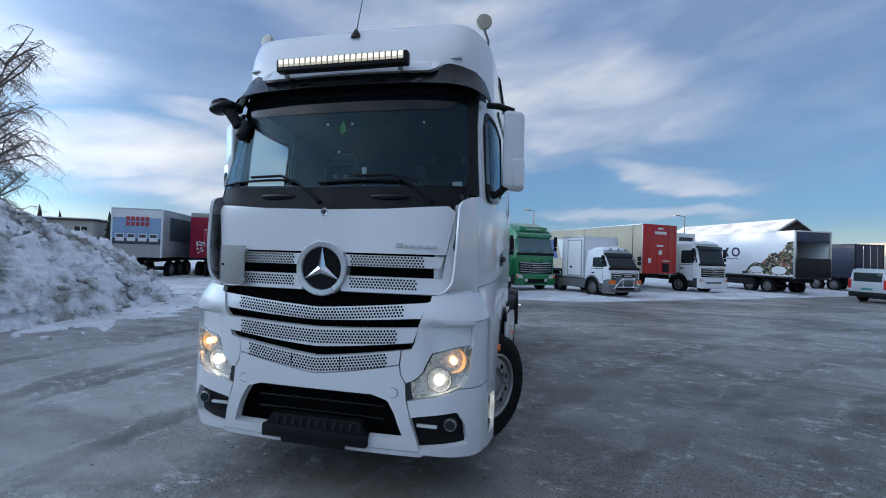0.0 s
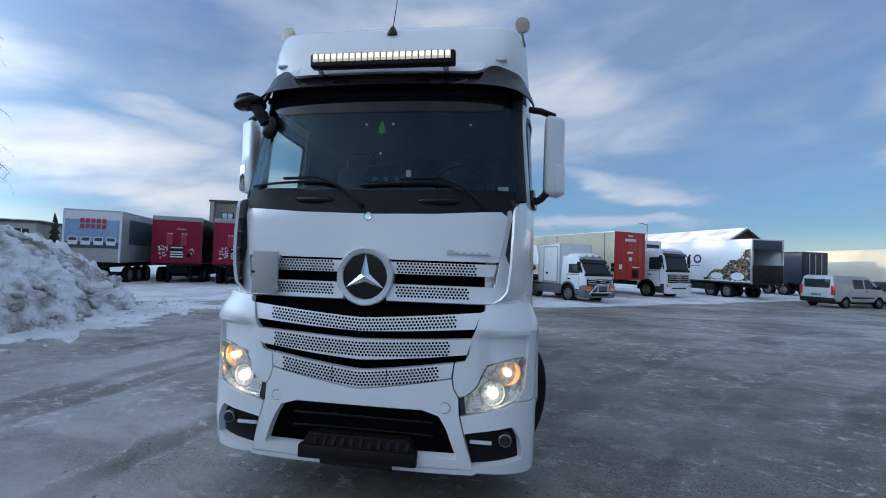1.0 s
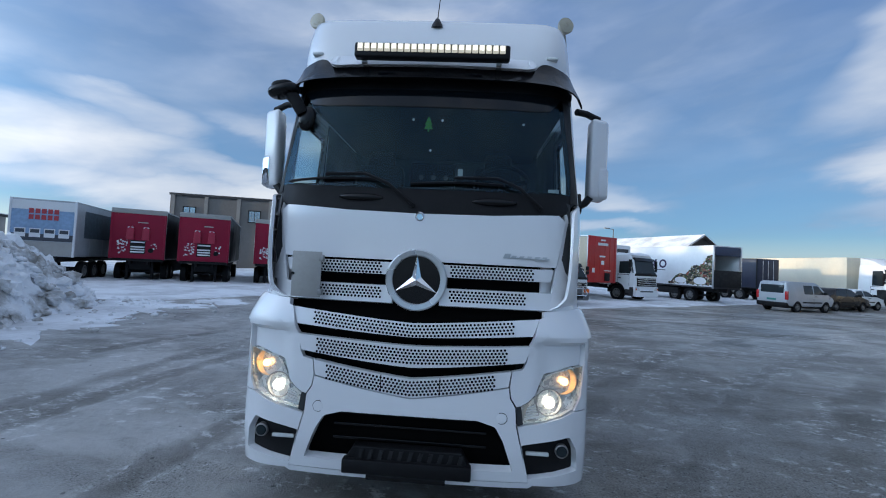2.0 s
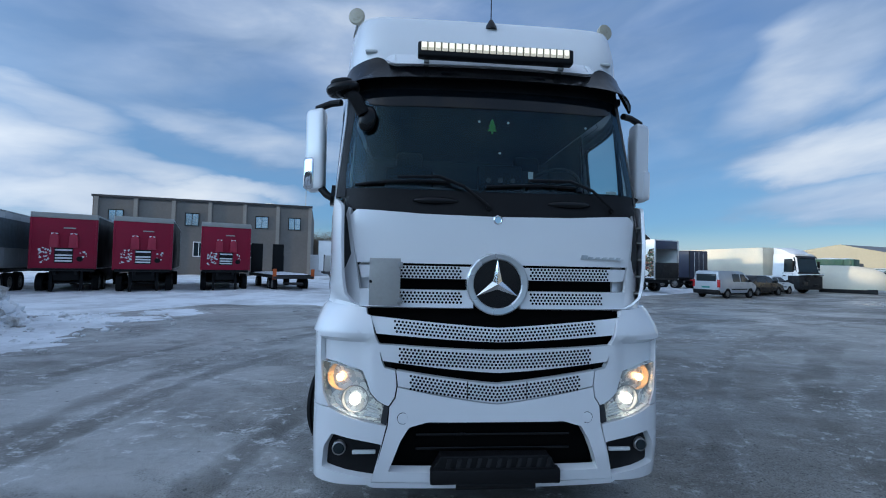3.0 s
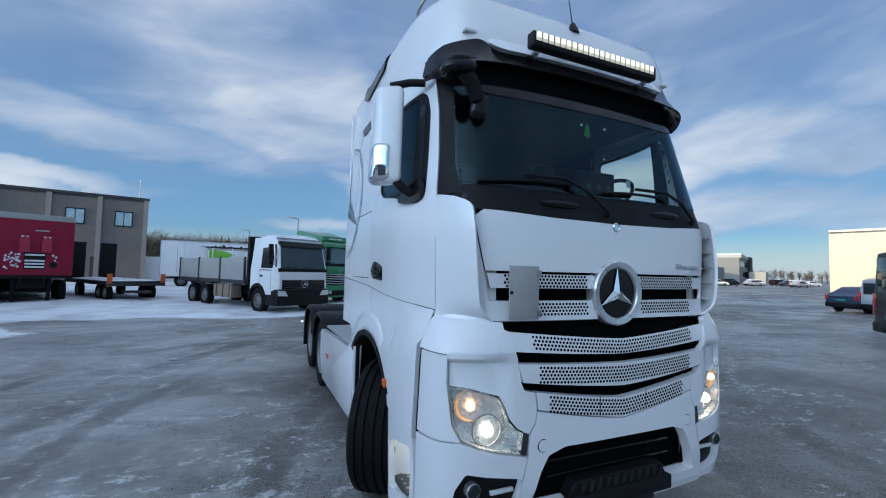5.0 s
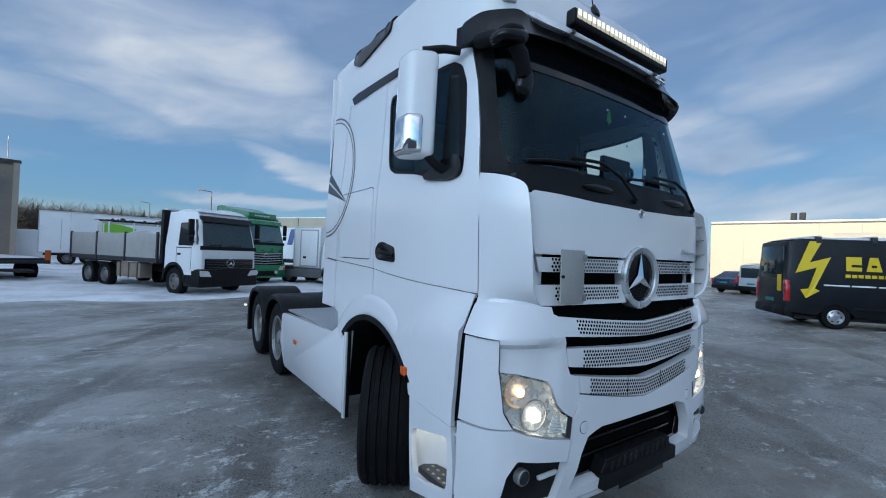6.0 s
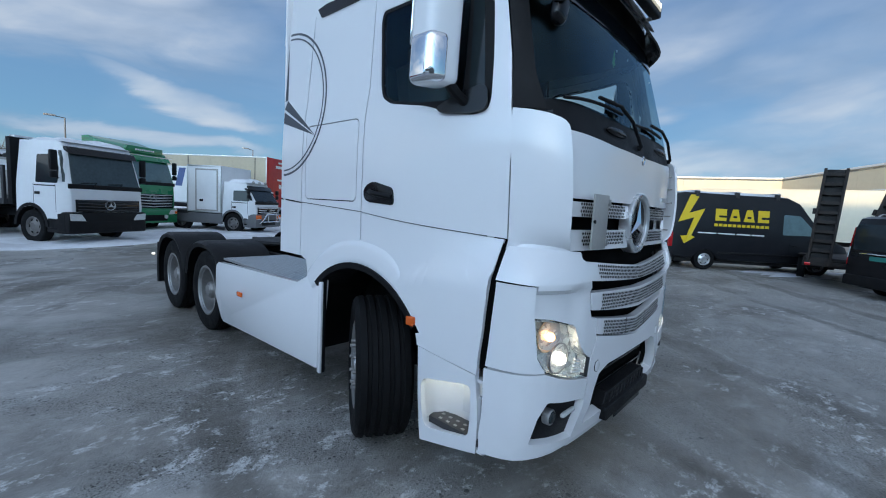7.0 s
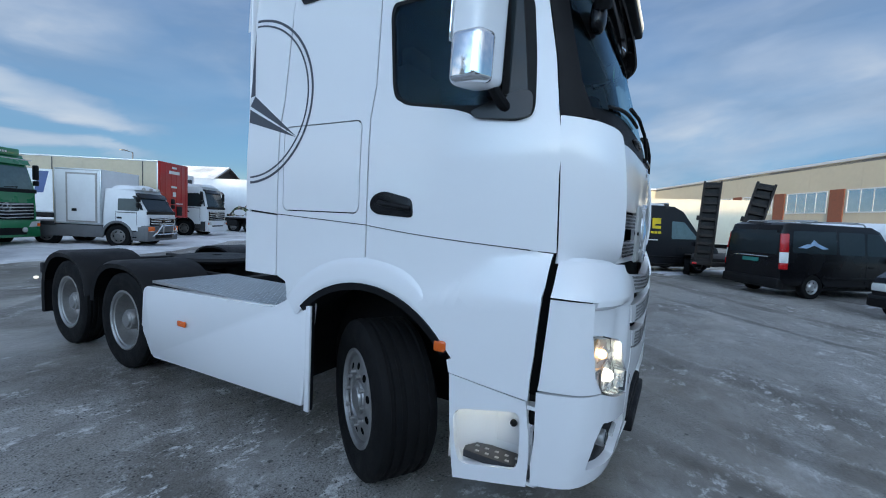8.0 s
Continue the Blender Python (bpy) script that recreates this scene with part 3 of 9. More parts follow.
def smoothed(pts, r=0.04, n=4):
    """Rounds the corners of an outline."""
    out = []
    k = len(pts)
    for i, p in enumerate(pts):
        p = Vector(p)
        a, b = Vector(pts[i - 1]) - p, Vector(pts[(i + 1) % k]) - p
        ra, rb = min(r, a.length * 0.45), min(r, b.length * 0.45)
        s, e = p + a.normalized() * ra, p + b.normalized() * rb
        for j in range(n):
            t = j / (n - 1)
            out.append(tuple((1 - t) ** 2 * s + 2 * t * (1 - t) * p + t * t * e))
    return out


def ease(a, b, v):
    t = max(0.0, min(1.0, (v - a) / (b - a)))
    return t * t * (3 - 2 * t)


def pick(rows, v):
    """Piecewise linear."""
    for (a, p), (b, q) in zip(rows, rows[1:]):
        if v <= b:
            return p + (q - p) * max(0.0, (v - a) / (b - a))
    return rows[-1][1]



# ---- ground, snow, buildings ----
g = bmesh.new()
ring_r = [0, 6, 14, 25, 45, 90, 200, 500, 1500, 3800]
rows = []
for r in ring_r:
    rows.append([g.verts.new((r * math.cos(2 * math.pi * i / 48), r * math.sin(2 * math.pi * i / 48), 0)) for i in range(48)] if r else [g.verts.new((0, 0, 0))])
for a, b in zip(rows, rows[1:]):
    for i in range(48):
        j = (i + 1) % 48
        g.faces.new((a[0], b[i], b[j]) if len(a) == 1 else (a[i], a[j], b[j], b[i]))
tagged(finish("ground", g, ICE), "grey driven-over ice on an asphalt yard", "ground", kind="structure")


def noisy(x, y, s, seed=0.0):
    return noise.noise(Vector((x * s, y * s, seed)))


EDGE = [(-60, 9.0), (-16, 9.5), (-11.5, 11.0), (-10, 12.5), (-8.8, 15.0), (-4.8, 15.3), (-2.3, 14.2), (0.0, 15.0), (2.0, 15.4), (5.4, 16.9), (11.9, 21.6), (17, 25.0), (22.6, 29.2), (40, 41), (60, 52), (100, 72)]


def snow_sheet():
    bm = bmesh.new()
    cols = []
    xs = [-60 + i * 0.8 for i in range(201)]
    outs = [0, 0.25, 0.6, 1.1, 1.8, 2.8, 4.2, 6, 8.5, 12, 17, 25, 40, 70]
    for x in xs:
        y0 = pick(EDGE, x) + 0.8 * noisy(x, 0, 0.35, 3) + 0.35 * noisy(x, 0, 1.3, 7)
        col = []
        for k, o in enumerate(outs):
            y = y0 + o
            h = 0.0 if k == 0 else min(0.10, 0.035 + 0.05 * o) * (0.75 + 0.9 * noisy(x, y, 0.55, 1)) + 0.02 * noisy(x, y, 2.1, 5)
            col.append(bm.verts.new((x, y, -0.01 if k == 0 else max(0.02, h))))
        cols.append(col)
    for a, b in zip(cols, cols[1:]):
        for k in range(len(outs) - 1):
            bm.faces.new((a[k], b[k], b[k + 1], a[k + 1]))
    return bm


tagged(finish("snow_cover", snow_sheet(), SNOW, smooth=80), "trodden white snow along the parking rows", "snow", kind="structure")


def snow_patch(cx, cy, rx, ry, turn, seed, h=0.022):
    bm = bmesh.new()
    mid = bm.verts.new((0, 0, h))
    rings = []
    for k, f in enumerate((0.35, 0.7, 0.9, 1.0)):
        ring = []
        for i in range(96):
            a = 2 * math.pi * i / 96
            w = 1 + sum(g_ * noise.noise(Vector((math.cos(a) * q_, math.sin(a) * q_, seed))) for g_, q_ in ((0.55, 1.6), (0.45, 4.5), (0.30, 12)))
            x, y = rx * f * w * math.cos(a), ry * f * w * math.sin(a)
            ring.append(bm.verts.new((x, y, (h * (1 - f ** 2) * (0.8 + 0.5 * noisy(x, y, 2, seed)) + 0.004) if f < 1 else -0.005)))
        rings.append(ring)
    for i in range(96):
        bm.faces.new((mid, rings[0][i], rings[0][(i + 1) % 96]))
        for a, b in zip(rings, rings[1:]):
            bm.faces.new((a[i], b[i], b[(i + 1) % 96], a[(i + 1) % 96]))
    ob = finish("snow_patch", bm, SNOW, smooth=80)
    ob.matrix_world = pose(cx, cy, 0, 0, 0, turn)
    tagged(ob, "thin patch of packed snow on the ice", "snow", "snow patches", "stuff")


for row in ((-9.7, 6.3, 1.9, 2.6, 20, 1.0), (-10.2, 9.6, 1.9, 1.7, 10, 2.0), (-8.6, 12.2, 1.4, 0.7, -30, 8.0), (17.6, -0.8, 3.2, 0.8, -35, 3.0), (15.0, -3.0, 1.6, 0.4, -30, 4.0), (12.5, -5.6, 1.5, 0.35, -40, 6.0)):
    snow_patch(*row)


RIDGE = [(-6, 3.6), (1, 3.5), (4, 3.1), (5.8, 2.75), (7.6, 2.15), (8.6, 1.85), (9.4, 1.5), (10.1, 0.9), (10.7, 0.0)]


def heap_height(x, y):
    """Height of the ploughed bank: a ridge along y that sinks to its end."""
    top = pick(RIDGE, y) if y < 10.7 else 0.0
    cx = -13.3 - 0.10 * (y - 6)
    half = 1.4 + 0.85 * top
    d = (x - cx) / (half if x > cx else half * 1.3)
    return top * max(0.0, 1 - abs(d) ** 1.7)


def snow_heap():
    """The ploughed bank of snow with hard lumps."""
    bm = bmesh.new()
    nx, ny = 130, 200
    grid = []
    for j in range(ny):
        row = []
        for i in range(nx):
            x, y = -19.5 + 11.0 * i / (nx - 1), -5.0 + 16.2 * j / (ny - 1)
            h = heap_height(x, y)
            f = min(1.0, h / 0.5)
            cell = noise.voronoi(Vector((x * 1.5, y * 1.5, 0.3 * x)))[0]
            small = noise.voronoi(Vector((x * 4.2, y * 4.2, 1.7)))[0]
            h += f * (0.35 * noisy(x, y, 0.55, 2) + 0.55 * (cell[1] - cell[0]) + 0.24 * (small[1] - small[0]) + 0.25 * abs(noisy(x, y, 2.4, 6)) + 0.12 * noisy(x, y, 8, 8) - 0.15)
            row.append(bm.verts.new((x + 0.12 * noisy(x, y, 3, 9), y + 0.12 * noisy(x, y, 3, 11), max(-0.02, h - 0.02))))
        grid.append(row)
    for a, b in zip(grid, grid[1:]):
        for i in range(nx - 1):
            if max(v.co.z for v in (a[i], a[i + 1], b[i + 1], b[i])) > -0.015:
                bm.faces.new((a[i], a[i + 1], b[i + 1], b[i]))
    bmesh.ops.delete(bm, geom=[v for v in bm.verts if not v.link_faces], context="VERTS")
    ob = tagged(finish("snow_heap", bm, HEAPSNOW, smooth=45), "tall ploughed heap of lumpy dirty snow", "snow heap")
    rnd = random.Random(4)
    lumps = bmesh.new()
    for _ in range(2200):
        y = rnd.uniform(-3.0, 11.6)
        x = -13.0 + rnd.gauss(1.6, 2.0)
        h = heap_height(x, y)
        if h <= 0 and (x < -13 or rnd.random() < 0.72 or x > -6.8):
            continue
        z = h + (0.14 if h > 0.2 else 0.01)
        r = rnd.uniform(0.03, 0.24) ** 1.15 * (0.55 if h <= 0 else 1) * rnd.uniform(0.6, 1.2)
        o = bmesh.ops.create_icosphere(lumps, subdivisions=1, radius=r)
        sq = rnd.uniform(0.6, 1.0)
        for v in o["verts"]:
            w = v.co * (1 + 0.7 * noise.noise(v.co * 7 + Vector((x, y, 0))))
            v.co = Vector((x + w.x, y + w.y, z + w.z * sq))
    tagged(part("lumpy_snow", lumps, HEAPSNOW, ob, smooth=0), kind="stuff")


snow_heap()


def wall_house(name, pts, z1, material, label, roof=None, thick=0.3, base=0.0, kind=""):
    """Walls on the plan's outline with a roof slab."""
    th = thing(name, pose(0, 0, 0), label, "building", kind=kind)
    for (xa, ya), (xb, yb) in zip(pts, pts[1:] + pts[:1]):
        d = Vector((xb - xa, yb - ya, 0))
        nrm = Vector((-d.y, d.x, 0)).normalized() * thick
        bm = bmesh.new()
        prism(bm, [(xa, ya), (xb, yb), (xb + nrm.x, yb + nrm.y), (xa + nrm.x, ya + nrm.y)], "Z", base, z1)
        part("wall", bm, material, th, smooth=0)
    bm = bmesh.new()
    prism(bm, pts, "Z", z1 - 0.35, z1 - 0.05)
    part("roof", bm, roof or ROOFGREY, th, smooth=0)
    return th


def on_wall(parent, a, b, s0, s1, z0, z1, out, depth, name, material, label=""):
    """A slab on the wall that runs from a to b: s along it, out proud of it towards the right-hand side of the run."""
    a, b = Vector((*a, 0)), Vector((*b, 0))
    d = (b - a).normalized()
    n_ = Vector((d.y, -d.x, 0))
    bm = bmesh.new()
    p = [a + d * s0 + n_ * out, a + d * s1 + n_ * out, a + d * s1 + n_ * (out - depth), a + d * s0 + n_ * (out - depth)]
    prism(bm, [(q.x, q.y) for q in p], "Z", z0, z1)
    return part(name, bm, material, parent, label, smooth=0)


def wall_window(parent, a, b, s0, s1, z0, z1, glass=None, bars=1, frame=None):
    w = new("window")
    w.parent = parent
    on_wall(w, a, b, s0, s1, z0, z1, 0.03, 0.06, "pane", glass or PALEGLASS)
    for t0, t1, u0, u1 in ((s0 - 0.08, s1 + 0.08, z1, z1 + 0.09), (s0 - 0.08, s1 + 0.08, z0 - 0.09, z0), (s0 - 0.08, s0, z0, z1), (s1, s1 + 0.08, z0, z1)):
        on_wall(w, a, b, t0, t1, u0, u1, 0.07, 0.12, "window_frame", frame or PLASTIC)
    for i in range(bars):
        m = s0 + (s1 - s0) * (i + 1) / (bars + 1)
        on_wall(w, a, b, m - 0.03, m + 0.03, z0, z1, 0.05, 0.05, "glazing_bar", frame or PLASTIC)


# grey concrete hall behind the red trailers
GA, GB = (-34.2, 43.4), (-12.7, 48.1)
gh = wall_house("concrete_hall", [GA, GB, (-16.5, 66), (-38, 61.3)], 8.4, CONCRETE, "large grey concrete-panel hall with small windows")
glen = math.hypot(GB[0] - GA[0], GB[1] - GA[1])
on_wall(gh, GA, GB, -0.1, glen + 0.1, 8.25, 8.5, 0.12, 0.3, "parapet", DARKGREY)
for i in range(7):
    s = 0.15 + i * (glen - 0.5) / 6
    on_wall(gh, GA, GB, s, s + 0.38, 0, 8.25, 0.13, 0.2, "wall_rib", CONCRETE_LIGHT)
for i in range(6):
    s = 1.5 + i * 3.6
    if i % 2 == 0 or i == 5:
        wall_window(gh, GA, GB, s, s + 1.25, 5.6, 6.9)
for s in (9.6, 15.2, 4.2):
    wall_window(gh, GA, GB, s, s + 1.0, 2.2, 3.7, DARKGLASS, 1, WHITE2)
for s in (6.0, 12.6, 17.8):
    on_wall(gh, GA, GB, s, s + 1.3, 0, 2.5, 0.04, 0.08, "wall_door", DARKGREY)
part("roof_mast", rod(bmesh.new(), (-13.6, 48.8, 8.3), (-13.6, 48.8, 10.6), 0.03), STEEL, gh)
part("roof_vent", newbox(-18.2, -17.2, 48.3, 49.2, 8.3, 8.75, 0.05), WHITE2, gh)

# barn with a dark gable and a snowed roof
bn = thing("barn", pose(32.9, 56.4, 0, 0, 0, 24) @ Matrix.Diagonal((1.0, 1.0, 0.9, 1.0)), "dark-gabled barn under a snow-covered roof", "building")
part("wall", newbox(-4.2, 4.2, 0, 0.3, 0, 5.3), DARKWOOD, bn, smooth=0)
part("side_wall", newbox(-4.2, -3.9, 0, 17, 0, 5.3), WHITE2, bn, smooth=0)
part("side_wall", newbox(3.9, 4.2, 0, 17, 0, 5.3), WHITE2, bn, smooth=0)
part("gable", prism(bmesh.new(), [(-4.4, 5.2), (4.4, 5.2), (0, 7.9)], "Y", -0.2, 0.1), DARKWOOD, bn, smooth=0)
for s in (-1, 1):
    part("roof", prism(bmesh.new(), [(s * 4.9, 5.05), (0, 8.05), (0, 8.25), (s * 4.9, 5.25)], "Y", -0.7, 17.5), DARKWOOD, bn, smooth=0)
    part("roof_snow", prism(bmesh.new(), [(s * 4.85, 5.26), (0, 8.26), (0, 8.5), (s * 4.85, 5.5)], "Y", -0.55, 17.4), SNOW, bn, smooth=0)

# cream warehouse with an inner corner, brick piers and windows
W1, W2, W3 = (63.5, 26.0), (69.5, 3.5), (32.0, -16.5)
wh = thing("warehouse", pose(0, 0, 0), "long cream-clad warehouse with brick piers", "building")
for a, b in ((W1, W2), (W2, W3)):
    ln = math.hypot(b[0] - a[0], b[1] - a[1])
    k = 9 if a is W2 else 6
    for i in range(k):
        on_wall(wh, a, b, ln * i / k + (0.0 if i == 0 else 0.015), ln * (i + 1) / k, 0, 8.0, 0.0, 0.35, "wall_panel", CREAM)
    on_wall(wh, a, b, 0, ln, 7.95, 8.15, 0.06, 0.5, "eaves_flashing", WHITE2)
part("roof", prism(bmesh.new(), [W1, W2, W3, (60, -40), (110, -10), (100, 40)], "Z", 7.7, 7.9), ROOFGREY, wh, smooth=0)
part("chimney", newbox(73, 73.6, 18.9, 19.5, 7.8, 9.9), DARKGREY, wh, smooth=0)
part("chimney", newbox(73, 73.6, 17.9, 18.5, 7.8, 9.9), DARKGREY, wh, smooth=0)
ln = math.hypot(W3[0] - W2[0], W3[1] - W2[1])
for i in range(5):
    s = 12.5 + i * 6.0
    on_wall(wh, W2, W3, s, s + 1.3, 0, 5.75, 0.08, 0.12, "brick_pier", BRICK)
    wall_window(wh, W2, W3, s + 1.6, s + 5.7, 3.9, 5.6, PALEGLASS, 3, WHITE2)

# pale yellow hall and office block far off
yh = thing("yellow_hall", pose(98, 70.5, 0, 0, 0, 16), "far pale yellow steel hall with a grey roof", "building")
part("gable_wall", prism(bmesh.new(), [(-24, 0), (0, 0), (0, 5.0), (-12, 7.6), (-24, 5.0)], "Y", 0, 0.3), YELLOWWALL, yh, smooth=0)
for v in yh.children[0].data.vertices:
    x = v.co.x
    v.co.x, v.co.y = x * 0.75, v.co.y - x * 0.66
part("long_wall", newbox(0, 31, 0, 0.3, 0, 5.0), ROOFGREY, yh, smooth=0)
part("roof", prism(bmesh.new(), [(0, 5.0), (31, 5.0), (22, 7.6), (-9, 7.6)], "Y", 0, 0.2), ROOFGREY, yh, smooth=0)
for v in yh.children[2].data.vertices:
    v.co.y += (v.co.z - 5.0) / 2.6 * 7.9
part("base_plinth", newbox(0.02, 31, -0.06, 0, 0, 1.0), CONCRETE, yh, smooth=0)
of = thing("office_block", pose(166, 95, 0, 0, 0, 25), "far flat-roofed grey office block with window bands", "building")
part("wall", newbox(-20, 6, 0, 14, 0, 9.0), FARGREY, of, smooth=0)
part("upper_band", newbox(-18, 6, -0.4, 14, 9.0, 10.0), GREYPANEL, of, smooth=0)
part("tower", newbox(6, 15, -1, 14, 0, 10.2), FRAME, of, smooth=0)
part("low_wing", newbox(0, 15, -6, -1, 0, 4.4), GREYPANEL, of, smooth=0)
for i in range(8):
    for z in (2.4, 6.0):
        part("window", newbox(-19 + i * 3.1, -16.5 + i * 3.1, -0.06, 0.02, z, z + 1.9), DARKGLASS, of, smooth=0)
part("roof_snow", newbox(-18.2, -8, -0.5, 14, 10.0, 10.45), SNOW, of, smooth=0)

# the yard's other side: the tall hall whose shade lies over the yard
c0 = Vector((-43, -13, 0))
ax = Vector((-0.3, 0.953, 0))
p0, p1 = c0 + ax * 40, c0 - ax * 55
wall_house("shade_hall", [(p0.x, p0.y), (p1.x, p1.y), (p1.x - 14, p1.y - 4), (p0.x - 14, p0.y - 4)], 10.7, CONCRETE, "tall grey hall on the open side of the yard", kind="structure")


# ---- trees and far woods ----
def birch(x, y, height, seed):
    rnd = random.Random(seed)
    th = thing("birch_tree", pose(x, y, 0), "tall bare birch with drooping frosted twigs", "tree")
    bm, tw = bmesh.new(), bmesh.new()

    def limb(p, d, length, r, depth):
        pts = [p]
        k = 5
        for i in range(k):
            d = (d + Vector((rnd.uniform(-0.2, 0.2), rnd.uniform(-0.2, 0.2), rnd.uniform(-0.05, 0.12) if depth < 2 else rnd.uniform(-0.55, -0.1)))).normalized()
            p = p + d * length / k
            pts.append(p)
        target = bm if depth < 2 else tw
        for i in range(k):
            rod(target, pts[i], pts[i + 1], r * (1 - i / k * 0.8), r * (1 - (i + 1) / k * 0.8), 6 if depth < 2 else 3, caps=False)
        if depth < 3:
            n_ = (26, 10, 12)[depth]
            for j in range(n_):
                t = rnd.uniform(0.25 if depth == 0 else 0.15, 1.0)
                q = pts[min(k - 1, int(t * k))].lerp(pts[min(k, int(t * k) + 1)], rnd.random())
                a = rnd.uniform(0, 2 * math.pi)
                out = Vector((math.cos(a), math.sin(a), (0.8, 0.5, -0.2)[depth] + rnd.uniform(-0.2, 0.2))).normalized()
                limb(q, out, length * (0.23, 0.5, 0.62)[depth] * rnd.uniform(0.7, 1.2), r * (0.42, 0.38, 0.34)[depth], depth + 1)

    limb(Vector((0, 0, -0.1)), Vector((0, 0, 1)), height, 0.16, 0)
    part("trunk", bm, BARK, th)
    tagged(part("crown", tw, TWIG, th, smooth=0), kind="stuff")


birch(-25.6, 12.2, 13.0, 3)
birch(-31.5, 16.0, 11.5, 8)


def woods(name, x0, y0, x1, y1, count, hmin, hmax, conifer, seed, label, material):
    rnd = random.Random(seed)
    bm = bmesh.new()
    for _ in range(count):
        t = rnd.random()
        x, y = x0 + (x1 - x0) * t + rnd.uniform(-6, 6), y0 + (y1 - y0) * t + rnd.uniform(-8, 8)
        h = rnd.uniform(hmin, hmax)
        if conifer:
            for k in range(7):
                z = h * (0.12 + 0.88 * k / 7)
                r = (1 - k / 7) * h * 0.17 * rnd.uniform(0.8, 1.25) + 0.12
                rod(bm, (x, y, z), (x + rnd.uniform(-0.2, 0.2), y, z + h * 0.2), r, 0.03, 7, caps=False)
            rod(bm, (x, y, -0.1), (x, y, h * 0.3), 0.15, 0.1, 5, caps=False)
        else:
            rod(bm, (x, y, -0.1), (x, y, h * 0.6), 0.16, 0.08, 5, caps=False)
            for _ in range(34):
                a, e = rnd.uniform(0, 6.283), rnd.uniform(0.1, 1.2)
                p = Vector((x, y, h * rnd.uniform(0.25, 0.7)))
                rod(bm, p, p + Vector((math.cos(a) * math.cos(e), math.sin(a) * math.cos(e), math.sin(e))) * h * rnd.uniform(0.15, 0.36), 0.07, 0.02, 3, caps=False)
    tagged(finish(name, bm, material, smooth=0), label, "woods", kind="stuff")


woods("far_conifers", -75, 165, 15, 180, 34, 8.5, 13.5, True, 5, "far dark row of spruces", NEEDLE)
woods("far_bare_woods", -75, 150, 30, 165, 820, 10, 14.5, False, 6, "far row of bare brown trees", BARETREE)
woods("roadside_trees", 190, 110, 330, 120, 60, 5, 8, False, 7, "far bare roadside trees", BARETREE)
woods("garden_spruce", -66, 47, -64, 49, 4, 6.0, 7.0, True, 9, "spruce tops behind a low house", NEEDLE)


def street_lamp(x, y, h, turn):
    th = thing("street_lamp", pose(x, y, 0, 0, 0, turn), "tall grey lamp post with a flat head", "street lamp", "street lamps")
    part("pole", rod(bmesh.new(), (0, 0, -0.1), (0, 0, h), 0.09, 0.05, 10), POLE, th)
    part("arm", rod(bmesh.new(), (0, 0, h - 0.03), (-0.9, 0, h + 0.05), 0.035), POLE, th)
    part("lamp_head", newbox(-1.3, -0.55, -0.16, 0.16, h, h + 0.14, 0.04), GREYPANEL, th)


street_lamp(1.6, 46.8, 7.4, 0)
street_lamp(19.4, 52.0, 7.4, 10)
street_lamp(-4, 75, 8.0, 0)
for i in range(6):
    street_lamp(150 + i * 22, 62 + i * 4, 8.5, 60)

# ---- the white tractor unit ----
CAB = [(0, 0.0), (0.4, 0.006), (0.8, 0.035), (0.97, 0.085), (1.10, 0.20), (1.165, 0.38), (1.232, 0.78), (1.25, 1.30), (1.25, 2.0), (1.25, 2.78)]
BUMPER = [(0, -0.05), (0.4, -0.046), (0.8, -0.022), (1.01, 0.015), (1.175, 0.12), (1.228, 0.32), (1.252, 0.75), (1.25, 1.30), (1.25, 2.0), (1.25, 2.78)]
ROOFP = [(0, 0.0), (0.4, 0.003), (0.8, 0.012), (0.995, 0.034), (1.095, 0.130), (1.172, 0.37), (1.225, 0.78), (1.25, 1.30), (1.25, 2.0), (1.25, 2.78)]
ARCS = [0.0]
for (xa, ya), (xb, yb) in zip(CAB, CAB[1:]):
    ARCS.append(ARCS[-1] + math.hypot(xb - xa, yb - ya))


def spline(rows, u):
    """Catmull-Rom through the plan's corners at the arc lengths ARCS."""
    i = max(0, min(len(ARCS) - 2, next((k for k in range(len(ARCS) - 1) if u <= ARCS[k + 1]), len(ARCS) - 2)))
    h = ARCS[i + 1] - ARCS[i]
    t = (u - ARCS[i]) / h

    def slope(k, c):
        if k == 0:
            return 1.0 if c == 0 else 0.0
        a, b = max(k - 1, 0), min(k + 1, len(ARCS) - 1)
        return (rows[b][c] - rows[a][c]) / (ARCS[b] - ARCS[a])
    out = []
    for c in (0, 1):
        p0, p1, m0, m1 = rows[i][c], rows[i + 1][c], slope(i, c) * h, slope(i + 1, c) * h
        out.append((2 * t**3 - 3 * t**2 + 1) * p0 + (t**3 - 2 * t**2 + t) * m0 + (-2 * t**3 + 3 * t**2) * p1 + (t**3 - t**2) * m1)
    return out


LEAN = [(0.3, 0.07), (0.42, 0.035), (0.62, 0.0), (2.17, 0.0), (3.18, 0.285), (3.32, 0.300), (3.46, 0.325), (3.70, 0.418), (3.765, 0.448), (3.795, 0.49), (3.815, 0.58), (3.83, 0.80)]
WIDE = [(2.2, 1.0), (3.12, 0.965), (3.45, 0.948), (3.70, 0.935), (3.765, 0.928), (3.795, 0.912), (3.815, 0.89), (3.83, 0.85)]


